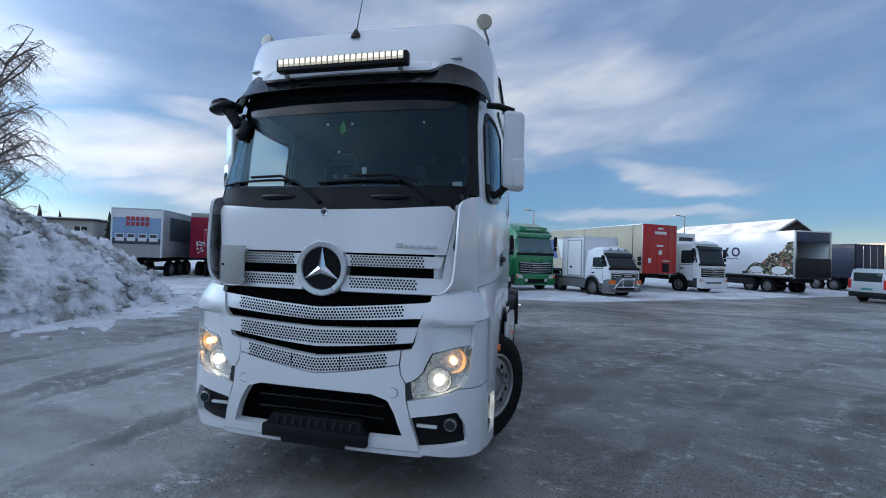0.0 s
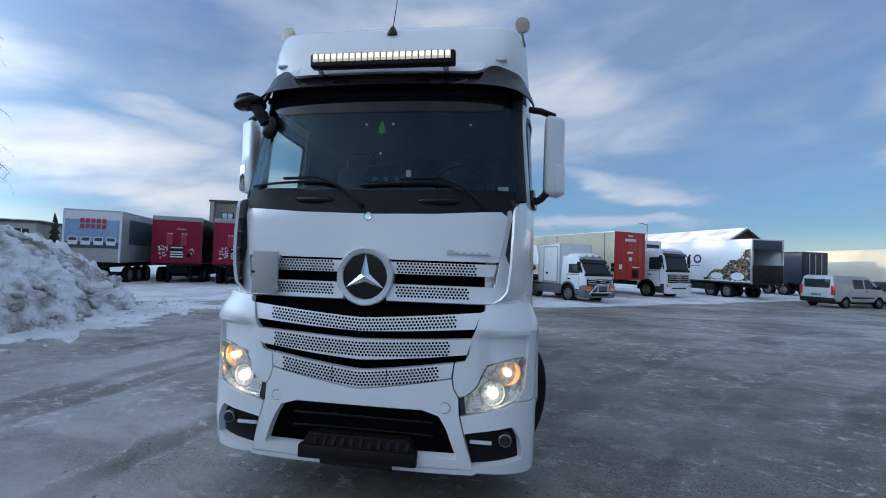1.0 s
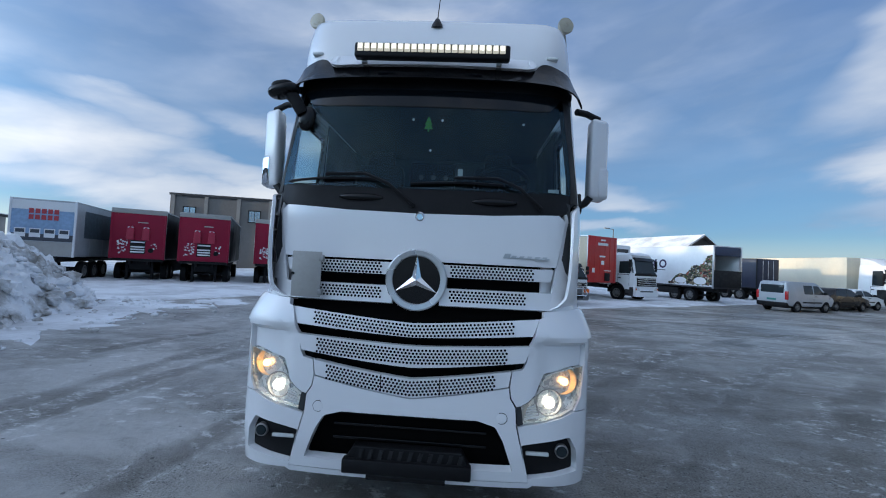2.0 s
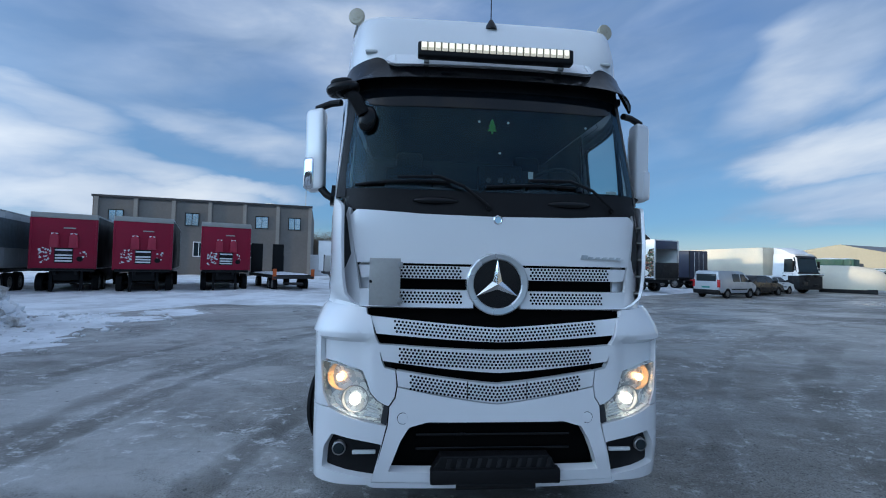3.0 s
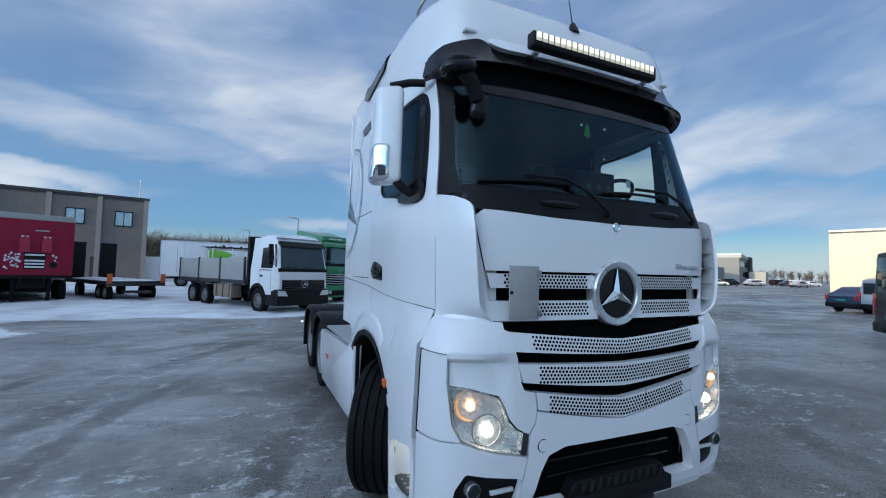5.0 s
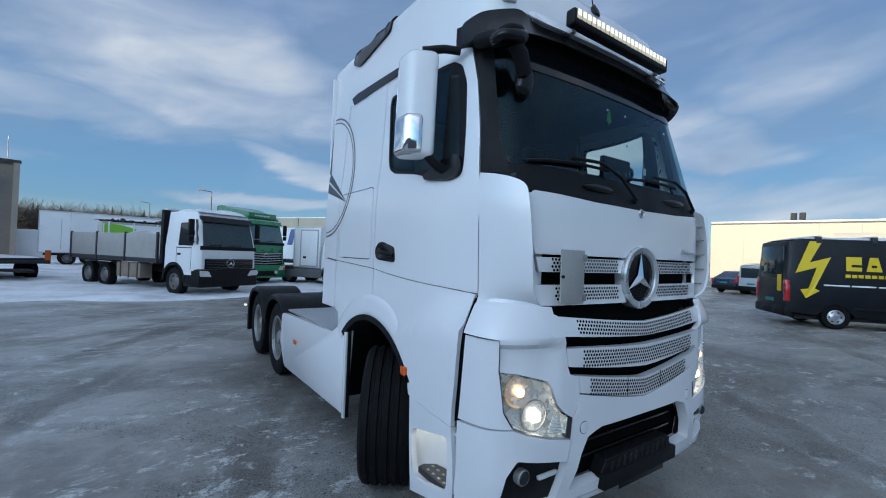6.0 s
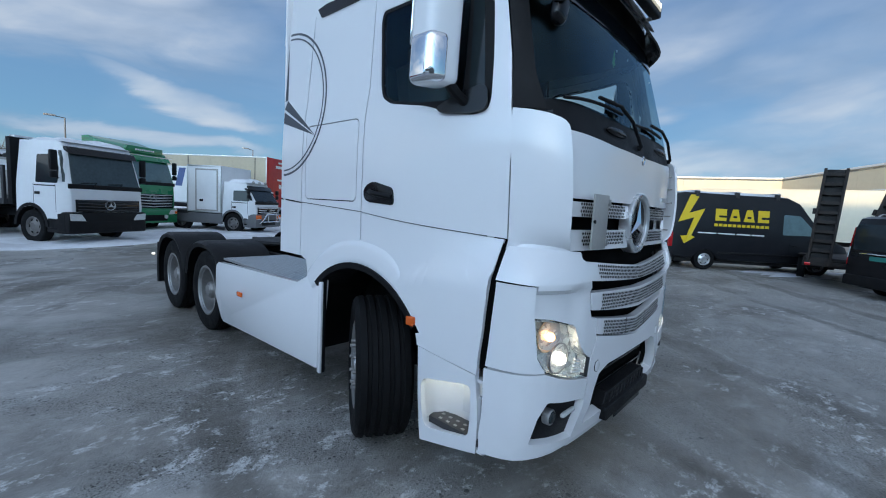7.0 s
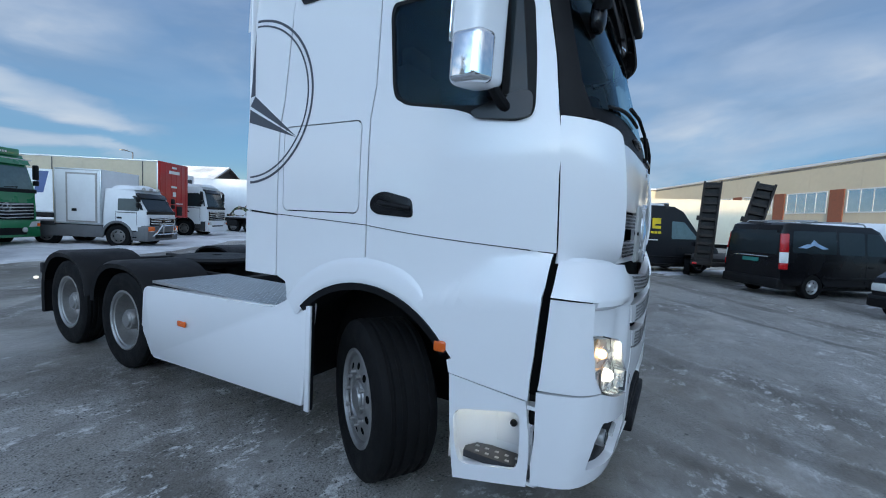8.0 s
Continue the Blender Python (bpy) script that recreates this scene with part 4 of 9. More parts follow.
def skin(u, z):
    """The cab's outer surface: u runs round the plan from the middle of the front (negative: the truck's right side), z is the height."""
    s = -1 if u < 0 else 1
    a, b = spline(CAB, abs(u)), spline(BUMPER, abs(u))
    k = ease(1.35, 1.62, z)
    x, y = b[0] + (a[0] - b[0]) * k, b[1] + (a[1] - b[1]) * k
    if z > 3.3:
        r, q = spline(ROOFP, abs(u)), ease(3.3, 3.62, z)
        x, y = x + (r[0] - x) * q, y + (r[1] - y) * q
    x *= pick(WIDE, z)
    y += pick(LEAN, z) * (1 - ease(1.0, 2.1, abs(u)))
    return Vector((s * x, y, z - 0.045 * ease(1.0, 2.3, abs(u))))


def skin_n(u, z):
    e = 0.01
    n = (skin(u + e, z) - skin(u - e, z)).cross(skin(u, z + e) - skin(u, z - e))
    return n.normalized()


def ux(x):
    """Arc length at which the front's plan reaches x."""
    lo, hi = 0.0, ARCS[5]
    for _ in range(40):
        mid = (lo + hi) / 2
        lo, hi = (mid, hi) if spline(CAB, mid)[0] < abs(x) else (lo, mid)
    return math.copysign(lo, x)


def uy(y):
    """Arc length at which the side's plan reaches y, on the truck's right side."""
    lo, hi = ARCS[2], ARCS[-1] + 0.3
    for _ in range(40):
        mid = (lo + hi) / 2
        lo, hi = (mid, hi) if spline(CAB, mid)[1] < y else (lo, mid)
    return -lo


def sy(y, z):
    """Arc length at which the skin itself reaches y at a height, on the side of positive x."""
    lo, hi = ARCS[2], ARCS[-1] + 0.3
    for _ in range(40):
        mid = (lo + hi) / 2
        lo, hi = (mid, hi) if skin(mid, z).y < y else (lo, mid)
    return lo


def side_at(pts):
    """Outline points on the cab's side, given as true (y, z)."""
    out = []
    for y, z in pts:
        zp = z
        for _ in range(3):
            zp = z + 0.045 * ease(1.0, 2.3, sy(y, zp))
        out.append((sy(y, zp), zp))
    return out


# the door's front edge: it leans back a little above the belt line
DOOR_EDGE = [(1.50, 0.302), (2.0, 0.318), (2.31, 0.340), (2.60, 0.378), (2.90, 0.440), (3.13, 0.510)]


def sheet(outline, holes=(), off=0.0, thick=0.03, step=0.07, flip=1, lift=None):
    """A panel on the skin: an outline in (u, z) with holes, cut on a grid, laid on the skin and given thickness inwards."""
    bm = bmesh.new()
    edges = []
    for ring in (outline, *holes):
        vs = [bm.verts.new((flip * p[0], p[1], 0)) for p in ring]
        edges += [bm.edges.new((a, b)) for a, b in zip(vs, vs[1:] + vs[:1])]
    bmesh.ops.triangle_fill(bm, edges=edges, use_beauty=True, normal=(0, 0, 1))
    us, zs = [v.co.x for v in bm.verts], [v.co.y for v in bm.verts]
    for c, lo, hi in ((0, min(us), max(us)), (1, min(zs), max(zs))):
        k = max(1, int((hi - lo) / step))
        for i in range(1, k):
            pos = lo + (hi - lo) * i / k
            bmesh.ops.bisect_plane(bm, geom=bm.verts[:] + bm.edges[:] + bm.faces[:], dist=1e-5, plane_co=(pos, 0, 0) if c == 0 else (0, pos, 0), plane_no=(1, 0, 0) if c == 0 else (0, 1, 0))
    front = {}
    for v in bm.verts:
        u, z = v.co.x, v.co.y
        o = off + (lift(abs(u), z) if lift else 0.0)
        front[v] = (skin(u, z), skin_n(u, z), o)
    rim = [e for e in bm.edges if len(e.link_faces) == 1]
    ring_verts = {v for e in rim for v in e.verts}
    for v, (p, n, o) in front.items():
        v.co = p + n * o
    inner = {v: bm.verts.new(front[v][0] + front[v][1] * (front[v][2] - thick)) for v in ring_verts}
    for e in rim:
        a, b = e.verts
        bm.faces.new((a, b, inner[b], inner[a]))
    return bm


def front_pts(pts):
    return [(ux(x), z) for x, z in pts]


def mirrored(name, outline, material, parent, holes=(), label="", sides=(-1, 1), **k):
    """The same panel on both sides; outlines are given with positive u."""
    return [part(name, sheet(outline, holes, flip=s, **k), material, parent, label) for s in sides]


def wheel(parent, x, y, z, radius, width, side, turn=0.0, twin=False, hub_out=0.0, spokes=10, hub_len=0.0, name="wheel", rim_mat=None):
    """A wheel with its tyre and rim as parts. side: -1 when its outer face looks to -x."""
    w = new(name)
    w.parent = parent
    w.location = (x, y, z)
    w.rotation_euler = (0, 0, radians(turn))
    r, h = radius, width / 2
    rr = radius * 0.595
    tyre = bmesh.new()
    prof = [(rr, -h * 0.72), (rr + 0.03 * r, -h * 0.9), (r * 0.80, -h), (r * 0.93, -h * 0.97), (r * 0.985, -h * 0.85)]
    for c in (-0.55, -0.2, 0.2, 0.55):
        prof += [(r, (c - 0.09) * h), (r * 0.972, (c - 0.055) * h), (r * 0.972, (c + 0.055) * h), (r, (c + 0.09) * h)]
    prof += [(r * 0.985, h * 0.85), (r * 0.93, h * 0.97), (r * 0.80, h), (rr + 0.03 * r, h * 0.9), (rr, h * 0.72)]
    lathe(tyre, prof, (0, 0, 0), "X", 40, close=True)
    part("tyre", tyre, RUBBER, w)
    rim = bmesh.new()
    s = side
    fx = h * 0.42 + hub_out
    k = radius / 0.52
    lathe(rim, [(rr + 0.010, s * h * 0.78), (rr + 0.014, s * h * 0.90), (rr - 0.004, s * h * 0.93), (rr - 0.020 * k, s * h * 0.84), (rr - 0.022 * k, s * h * 0.76), (rr - 0.034 * k, s * h * 0.70), (rr - 0.038 * k, s * (fx + 0.3 * (h * 0.7 - fx))), (rr - 0.046 * k, s * (fx + 0.2 * (h * 0.7 - fx))), (rr - 0.060 * k, s * fx), (0.178 * k, s * (fx + 0.012)), (0.160 * k, s * (fx + 0.012)), (0.150 * k, s * (fx - 0.004)), (0.112 * k, s * (fx - 0.004)), (0.108 * k, s * (fx + 0.05 + hub_len)), (0.100 * k, s * (fx + 0.062 + hub_len)), (0.082 * k, s * (fx + 0.066 + hub_len)), (0.074 * k, s * (fx + 0.082 + hub_len)), (0.04 * k, s * (fx + 0.086 + hub_len)), (0.001, s * (fx + 0.086 + hub_len))], (0, 0, 0), "X", 48, hollow=True)
    r_ob = part("rim", rim, rim_mat or STEEL, w)
    nuts = bmesh.new()
    for i in range(10):
        a = 2 * math.pi * i / 10
        c, d = math.cos(a) * 0.168 * k, math.sin(a) * 0.168 * k
        rod(nuts, (s * fx, c, d), (s * (fx + 0.045), c, d), 0.013 * k, seg=6)
    tagged(part("wheel_nuts", nuts, STEEL, r_ob), kind="stuff")
    # hand holes: flat near-black discs on the rim, their shade as colour
    for i in range(spokes):
        a = 2 * math.pi * (i + 0.5) / spokes
        hole = bmesh.new()
        rad = 0.213 * k
        hole.faces.new([hole.verts.new((s * (fx + 0.012 * (0.0234 - 0.024 * math.cos(q)) / 0.0584 + 0.0025), math.cos(a) * (rad + 0.024 * k * math.cos(q)) - math.sin(a) * 0.026 * k * math.sin(q), math.sin(a) * (rad + 0.024 * k * math.cos(q)) + math.cos(a) * 0.026 * k * math.sin(q))) for q in [2 * math.pi * t / 12 for t in range(12)]])
        part("hand_hole", hole, DEEPBLACK, r_ob, smooth=0)
    return w


truck = thing("tractor_truck", pose(0, 0, 0), "white three-axle tractor truck with lit headlights, standing on icy asphalt", "truck")
DOOR_F, DOOR_R, SLEEP_R, CAB_R = 0.30, 1.485, 2.335, 2.70

# hood flap above the grille
HOOD = [(-0.94, 1.842), (0.94, 1.842), (0.975, 2.02), (1.0, 2.16), (0.95, 2.2), (0.5, 2.172), (0, 2.164), (-0.5, 2.172), (-0.95, 2.2), (-1.0, 2.16), (-0.975, 2.02)]
hood = part("bonnet_flap", sheet(front_pts(HOOD), off=0.004), WHITE, truck)

# black body behind the panels, seen in seams and slots; the grille's sheet has the slots' shade as its colour
part("grille_backing", sheet(front_pts([(-0.93, 0.95), (0.93, 0.95), (0.95, 1.9), (-0.95, 1.9)]), off=-0.075, thick=0.02, step=0.12), DEEPBLACK, truck)
mirrored("corner_backing", [(ux(0.70), 0.48), (-uy(0.44), 0.48), (-uy(0.44), 1.60), (ux(0.70), 1.60)], PLASTIC, truck, off=-0.075, thick=0.02, step=0.1)
mirrored("pillar_backing", [(ux(0.86), 1.55), (-uy(0.46), 1.55), (-uy(0.46), 2.36), (ux(0.86), 2.36)], WHITE, truck, off=-0.055, thick=0.02, step=0.1)


def drop(x, side_z, mid_z, half, peak=1.0):
    """Height of a grille line that sags in a V towards the middle."""
    t = min(1.0, abs(x) / half)
    return mid_z + (side_z - mid_z) * (t ** peak)


def bar(name, half_t, half_b, top, low, off, label="", material=None, thick=0.05, cut=0.0):
    xs = np.linspace(-1, 1, 25)
    pts = [(x * half_t, drop(x * half_t, top[0], top[1], half_t, top[2])) for x in xs] + [(x * half_b, drop(x * half_b, low[0], low[1], half_b, low[2])) for x in xs[::-1]]
    return part(name, sheet(front_pts(pts), off=off, thick=thick, step=0.045), material or WHITE, truck, label)


def half_bar(name, x0, x1, z0, z1, off):
    for s in (-1, 1):
        part(name, sheet(front_pts([(s * x0, z0), (s * x1, z0), (s * (x1 + 0.02), z1), (s * x0, z1)]), off=off, thick=0.05, step=0.045), WHITE, truck)


half_bar("grille_slat", 0.16, 0.91, 1.742, 1.826, -0.004)
half_bar("grille_slat", 0.16, 0.90, 1.552, 1.668, 0.0)
bar("grille_slat", 0.83, 0.79, (1.492, 1.428, 1.2), (1.383, 1.338, 1.3), 0.012)
bar("grille_slat", 0.78, 0.745, (1.318, 1.282, 1.3), (1.212, 1.142, 1.3), 0.018)
bar("perforated_panel", 0.660, 0.646, (1.150, 1.066, 1.2), (1.052, 0.945, 1.2), 0.012)

# the grille's punched holes: flat near-black discs, their shade put into the colour
holes = bmesh.new()


def hole_discs(x0, x1, rows, off, line, pitch=0.0245):
    """Rows of flat dark discs for round holes between x0 and x1, following a line of heights."""
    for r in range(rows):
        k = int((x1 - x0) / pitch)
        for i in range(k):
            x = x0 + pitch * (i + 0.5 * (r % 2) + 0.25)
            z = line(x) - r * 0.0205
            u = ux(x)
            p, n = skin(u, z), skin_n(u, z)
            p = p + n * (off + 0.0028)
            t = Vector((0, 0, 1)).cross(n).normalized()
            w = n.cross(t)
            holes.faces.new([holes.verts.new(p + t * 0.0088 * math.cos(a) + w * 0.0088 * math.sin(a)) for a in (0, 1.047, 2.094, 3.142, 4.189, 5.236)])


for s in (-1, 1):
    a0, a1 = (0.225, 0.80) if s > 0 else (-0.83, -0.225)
    hole_discs(a0, a1, 4, -0.004, lambda x: 1.815)
    hole_discs(a0 if s > 0 else -0.80, a1 if s < 0 else 0.76, 4, 0.0, lambda x: 1.648)
hole_discs(-0.68, 0.68, 4, 0.012, lambda x: drop(x, 1.472, 1.410, 0.81, 1.2))
hole_discs(-0.645, 0.645, 5, 0.018, lambda x: drop(x, 1.300, 1.255, 0.76, 1.3))
hole_discs(-0.57, 0.57, 5, 0.012, lambda x: drop(x, 1.128, 1.046, 0.63, 1.2))
tagged(part("perforation", holes, DEEPBLACK, truck, "flat near-black discs painted as the shaded holes of the grille slats", smooth=0), kind="stuff")

for x in (-0.195, 0.195):
    part("panel_seam", sheet(front_pts([(x - 0.0025, drop(x, 1.052, 0.945, 0.646, 1.2)), (x + 0.0025, drop(x, 1.052, 0.945, 0.646, 1.2)), (x + 0.0025, drop(x, 1.150, 1.066, 0.66, 1.2)), (x - 0.0025, drop(x, 1.150, 1.066, 0.66, 1.2))]), off=0.0135, thick=0.004), DEEPBLACK, truck)

# emblem: ring and three-pointed shape
em = Vector((0, -0.004, 1.715))
ringbm = lathe(bmesh.new(), [(0.160, 0.02), (0.161, -0.014), (0.167, -0.022), (0.199, -0.026), (0.208, -0.016), (0.209, 0.05), (0.160, 0.05)], em, "Y", 64, close=True)
emblem = part("emblem_ring", ringbm, SATIN, truck, "chrome ring round the emblem")
part("emblem_disc", lathe(bmesh.new(), [(0.17, 0.0), (0.17, 0.03)], em, "Y", 48), GLOSSBLACK, emblem)
star = bmesh.new()
tips = [(0.163 * math.sin(radians(120 * i)), 0.163 * math.cos(radians(120 * i))) for i in range(3)]
dips = [(0.036 * math.sin(radians(60 + 120 * i)), 0.036 * math.cos(radians(60 + 120 * i))) for i in range(3)]
mid = star.verts.new(em + Vector((0, -0.030, 0)))
loop = []
for i in range(3):
    loop += [star.verts.new(em + Vector((tips[i][0], -0.010, tips[i][1]))), star.verts.new(em + Vector((dips[i][0], -0.008, dips[i][1])))]
for i in range(6):
    star.faces.new((mid, loop[i], loop[(i + 1) % 6]))
part("emblem_star", star, CHROME, emblem, smooth=0)
part("bonnet_badge", lathe(bmesh.new(), [(0.032, 0.012), (0.032, -0.006), (0.026, -0.012), (0.020, -0.006), (0.001, -0.006)], (0, 0.0, 2.145), "Y", 24), CHROME, truck)

# raised model lettering, as plain bars
badge = bmesh.new()
for i, (w0, h0) in enumerate(((0.052, 0.030), (0.036, 0.018), (0.034, 0.018), (0.036, 0.018), (0.040, 0.018), (0.034, 0.018))):
    x = 0.575 + i * 0.052
    u = ux(x)
    p = skin(u, 1.905)
    prism(badge, [(x, 1.892), (x + w0 * 0.8, 1.892), (x + w0 * 0.8 + 0.012, 1.892 + h0), (x + 0.012, 1.892 + h0)], "Y", p.y - 0.012, p.y + 0.004)
prism(badge, [(0.53, 1.888), (0.60, 1.892), (0.885, 1.892), (0.885, 1.897), (0.58, 1.897)], "Y", skin(ux(0.7), 1.89).y - 0.013, skin(ux(0.7), 1.89).y + 0.006)
part("name_badge", badge, ALU, truck, "chrome name badge as plain bars", smooth=0)

# grey flap in front of the grille
flap = new("grey_flap")
flap.parent = truck
flap["label"] = "grey plate on hinges hung over the grille's end"
part("flap_plate", newbox(-0.845, -0.645, -0.045, -0.032, 1.565, 1.872, 0.004), GREYPANEL, flap)
for z in (1.60, 1.83):
    part("flap_hinge", newbox(-0.66, -0.63, -0.052, -0.02, z - 0.02, z + 0.02, 0.004), STEEL, flap)
part("flap_latch", lathe(bmesh.new(), [(0.010, -0.012), (0.010, 0.01)], (-0.835, -0.04, 1.72), "Y", 10), PLASTIC, flap)


# white channel beside the bonnet, and the corner air deflectors standing off in front of it
CHAN = [(ux(0.90), 1.55), (ux(0.925), 1.70), (ux(0.948), 1.845), (ux(0.982), 2.02), (ux(1.006), 2.16), (ux(1.0), 2.215), (ux(1.12), 2.275), (ux(1.13), 1.56)]
mirrored("corner_channel", CHAN, WHITE, truck, off=0.0, thick=0.02, step=0.05, lift=lambda u, z: -0.016 * ease(ux(0.93), ux(1.07), u))


DFX = [(1.548, 0.90), (1.585, 0.962), (1.64, 1.008), (1.75, 1.026), (1.95, 1.036), (2.12, 1.042), (2.31, 1.052)]
DFY = [(1.548, 0.050), (1.60, 0.012), (1.70, 0.0), (1.85, -0.002), (2.02, 0.010), (2.14, 0.026), (2.31, 0.060)]
# where the outline starts at each height: its upper front corner is cut round
DFT = [(1.548, 0.0), (2.19, 0.0), (2.215, 0.02), (2.235, 0.09), (2.25, 0.20), (2.27, 0.40), (2.29, 0.68), (2.305, 0.95)]


def deflect(t, z, inset=0.0):
    """The corner deflector's plan at a height: t runs from its front edge to the door."""
    f = Vector((pick(DFX, z), pick(DFY, z)))
    t = pick(DFT, z) + (1 - pick(DFT, z)) * t
    r = skin(sy(pick(DOOR_EDGE, z) - 0.010, z), z)
    r = Vector((r.x + 0.008, r.y))
    c = Vector((min(1.118, f.x + 0.078), f.y + 0.098))
    p = f * (1 - t) ** 2 + c * 2 * t * (1 - t) + r * t * t
    d = ((c - f) * (1 - t) + (r - c) * t).normalized()
    return Vector((p.x - d.y * inset, p.y + d.x * inset, z))


zs_def = [1.548, 1.565, 1.585, 1.61, 1.64, 1.70, 1.78, 1.86, 1.95, 2.04, 2.10, 2.14, 2.17, 2.19, 2.21, 2.23, 2.245, 2.26, 2.27, 2.28, 2.29, 2.298, 2.305]
for s in (-1, 1):
    bm = bmesh.new()
    skins = []
    for inset in (0.0, 0.020):
        skins.append([[bm.verts.new((s * p.x, p.y, p.z)) for p in [deflect(k / 12, z, inset) for k in range(13)]] for z in zs_def])
    for g_ in skins:
        for a, b in zip(g_, g_[1:]):
            for k in range(12):
                bm.faces.new((a[k], a[k + 1], b[k + 1], b[k]))
    o, q = skins
    for k in range(12):
        for r in (0, -1):
            bm.faces.new((o[r][k], o[r][k + 1], q[r][k + 1], q[r][k]))
    for r in range(len(zs_def) - 1):
        for k in (0, -1):
            bm.faces.new((o[r][k], o[r + 1][k], q[r + 1][k], q[r][k]))
    part("air_deflector", bm, WHITE, truck, smooth=50)
    for z in (1.66, 1.78, 1.90, 2.02, 2.13):
        ribs = bmesh.new()
        v = []
        for dz in (-0.006, 0.006):
            for p in (skin(ux(1.045), z) + Vector((0, 0.03, 0)), skin(ux(1.10), z) + Vector((0, 0.03, 0)), deflect(0.55, z, 0.015), deflect(0.10, z, 0.015)):
                v.append(ribs.verts.new((s * p.x, p.y, z + dz)))
        ribs.faces.new(v[:4]), ribs.faces.new(v[4:])
        for k in range(4):
            ribs.faces.new((v[k], v[(k + 1) % 4], v[4 + (k + 1) % 4], v[4 + k]))
        part("deflector_rib", ribs, GREYPANEL, truck, smooth=0)

# dark strip behind the gap between the deflector and the door
mirrored("door_seal", side_at([(0.288, 1.56), (0.318, 1.56), (0.334, 2.0), (0.352, 2.30), (0.322, 2.30), (0.304, 2.0)]), DEEPBLACK, truck, off=-0.022, thick=0.008, step=0.1)

# dark seal in the gap between the lower door and the front corner
mirrored("corner_seal", side_at([(0.280, 1.575), (0.350, 1.575), (0.366, 1.40), (0.376, 1.20), (0.388, 0.95), (0.390, 0.86), (0.330, 0.86), (0.320, 0.95), (0.300, 1.20), (0.290, 1.40)]), DEEPBLACK, truck, off=-0.004, thick=0.02, step=0.08)

# front corner fairings beside the grille
FAIR = [(ux(0.855), 1.54), (ux(0.85), 1.50), (ux(0.825), 1.488), (ux(0.80), 1.385), (ux(0.775), 1.318), (ux(0.757), 1.212), (ux(0.735), 1.165), (ux(0.668), 1.150), (ux(0.657), 1.050), (ux(0.668), 0.980), (ux(0.704), 0.924), (0.730, 0.932),
        (0.774, 0.958), (0.818, 1.006), (0.838, 1.065), (0.868, 1.138), (1.02, 1.184), (1.119, 1.194), (1.121, 1.37), (sy(0.296, 1.385), 1.385), (sy(0.286, 1.565), 1.565), (ux(1.04), 1.553)]


def fair_lift(u, z):
    brow = 0.034 * (1 - ease(1.335, 1.358, z + 0.06 * (u - 0.95))) * ease(0.80, 0.90, u)
    return 0.020 * ease(1.33, 1.36, z) * (1 - ease(1.54, 1.575, z)) + 0.010 - brow


mirrored("corner_fairing", FAIR, WHITE, truck, off=0.0, thick=0.04, step=0.03, lift=fair_lift)
# outer strip between headlight and wheel arch
STRIP = [(1.124, 1.366), (sy(0.297, 1.375), 1.375), (sy(0.325, 0.955), 0.955), (sy(0.332, 0.90), 0.90), (1.050, 0.899), (1.095, 0.984), (1.120, 1.185), (1.124, 1.20)]
mirrored("bumper_strip", STRIP, WHITE, truck, off=0.011, thick=0.04, step=0.05)

# headlights
HL = [(1.115, 1.186), (1.02, 1.176), (0.874, 1.130), (0.845, 1.060), (0.825, 1.000), (0.78, 0.950), (0.737, 0.924), (0.752, 0.812), (0.86, 0.832), (0.965, 0.866), (1.045, 0.905), (1.090, 0.985)]
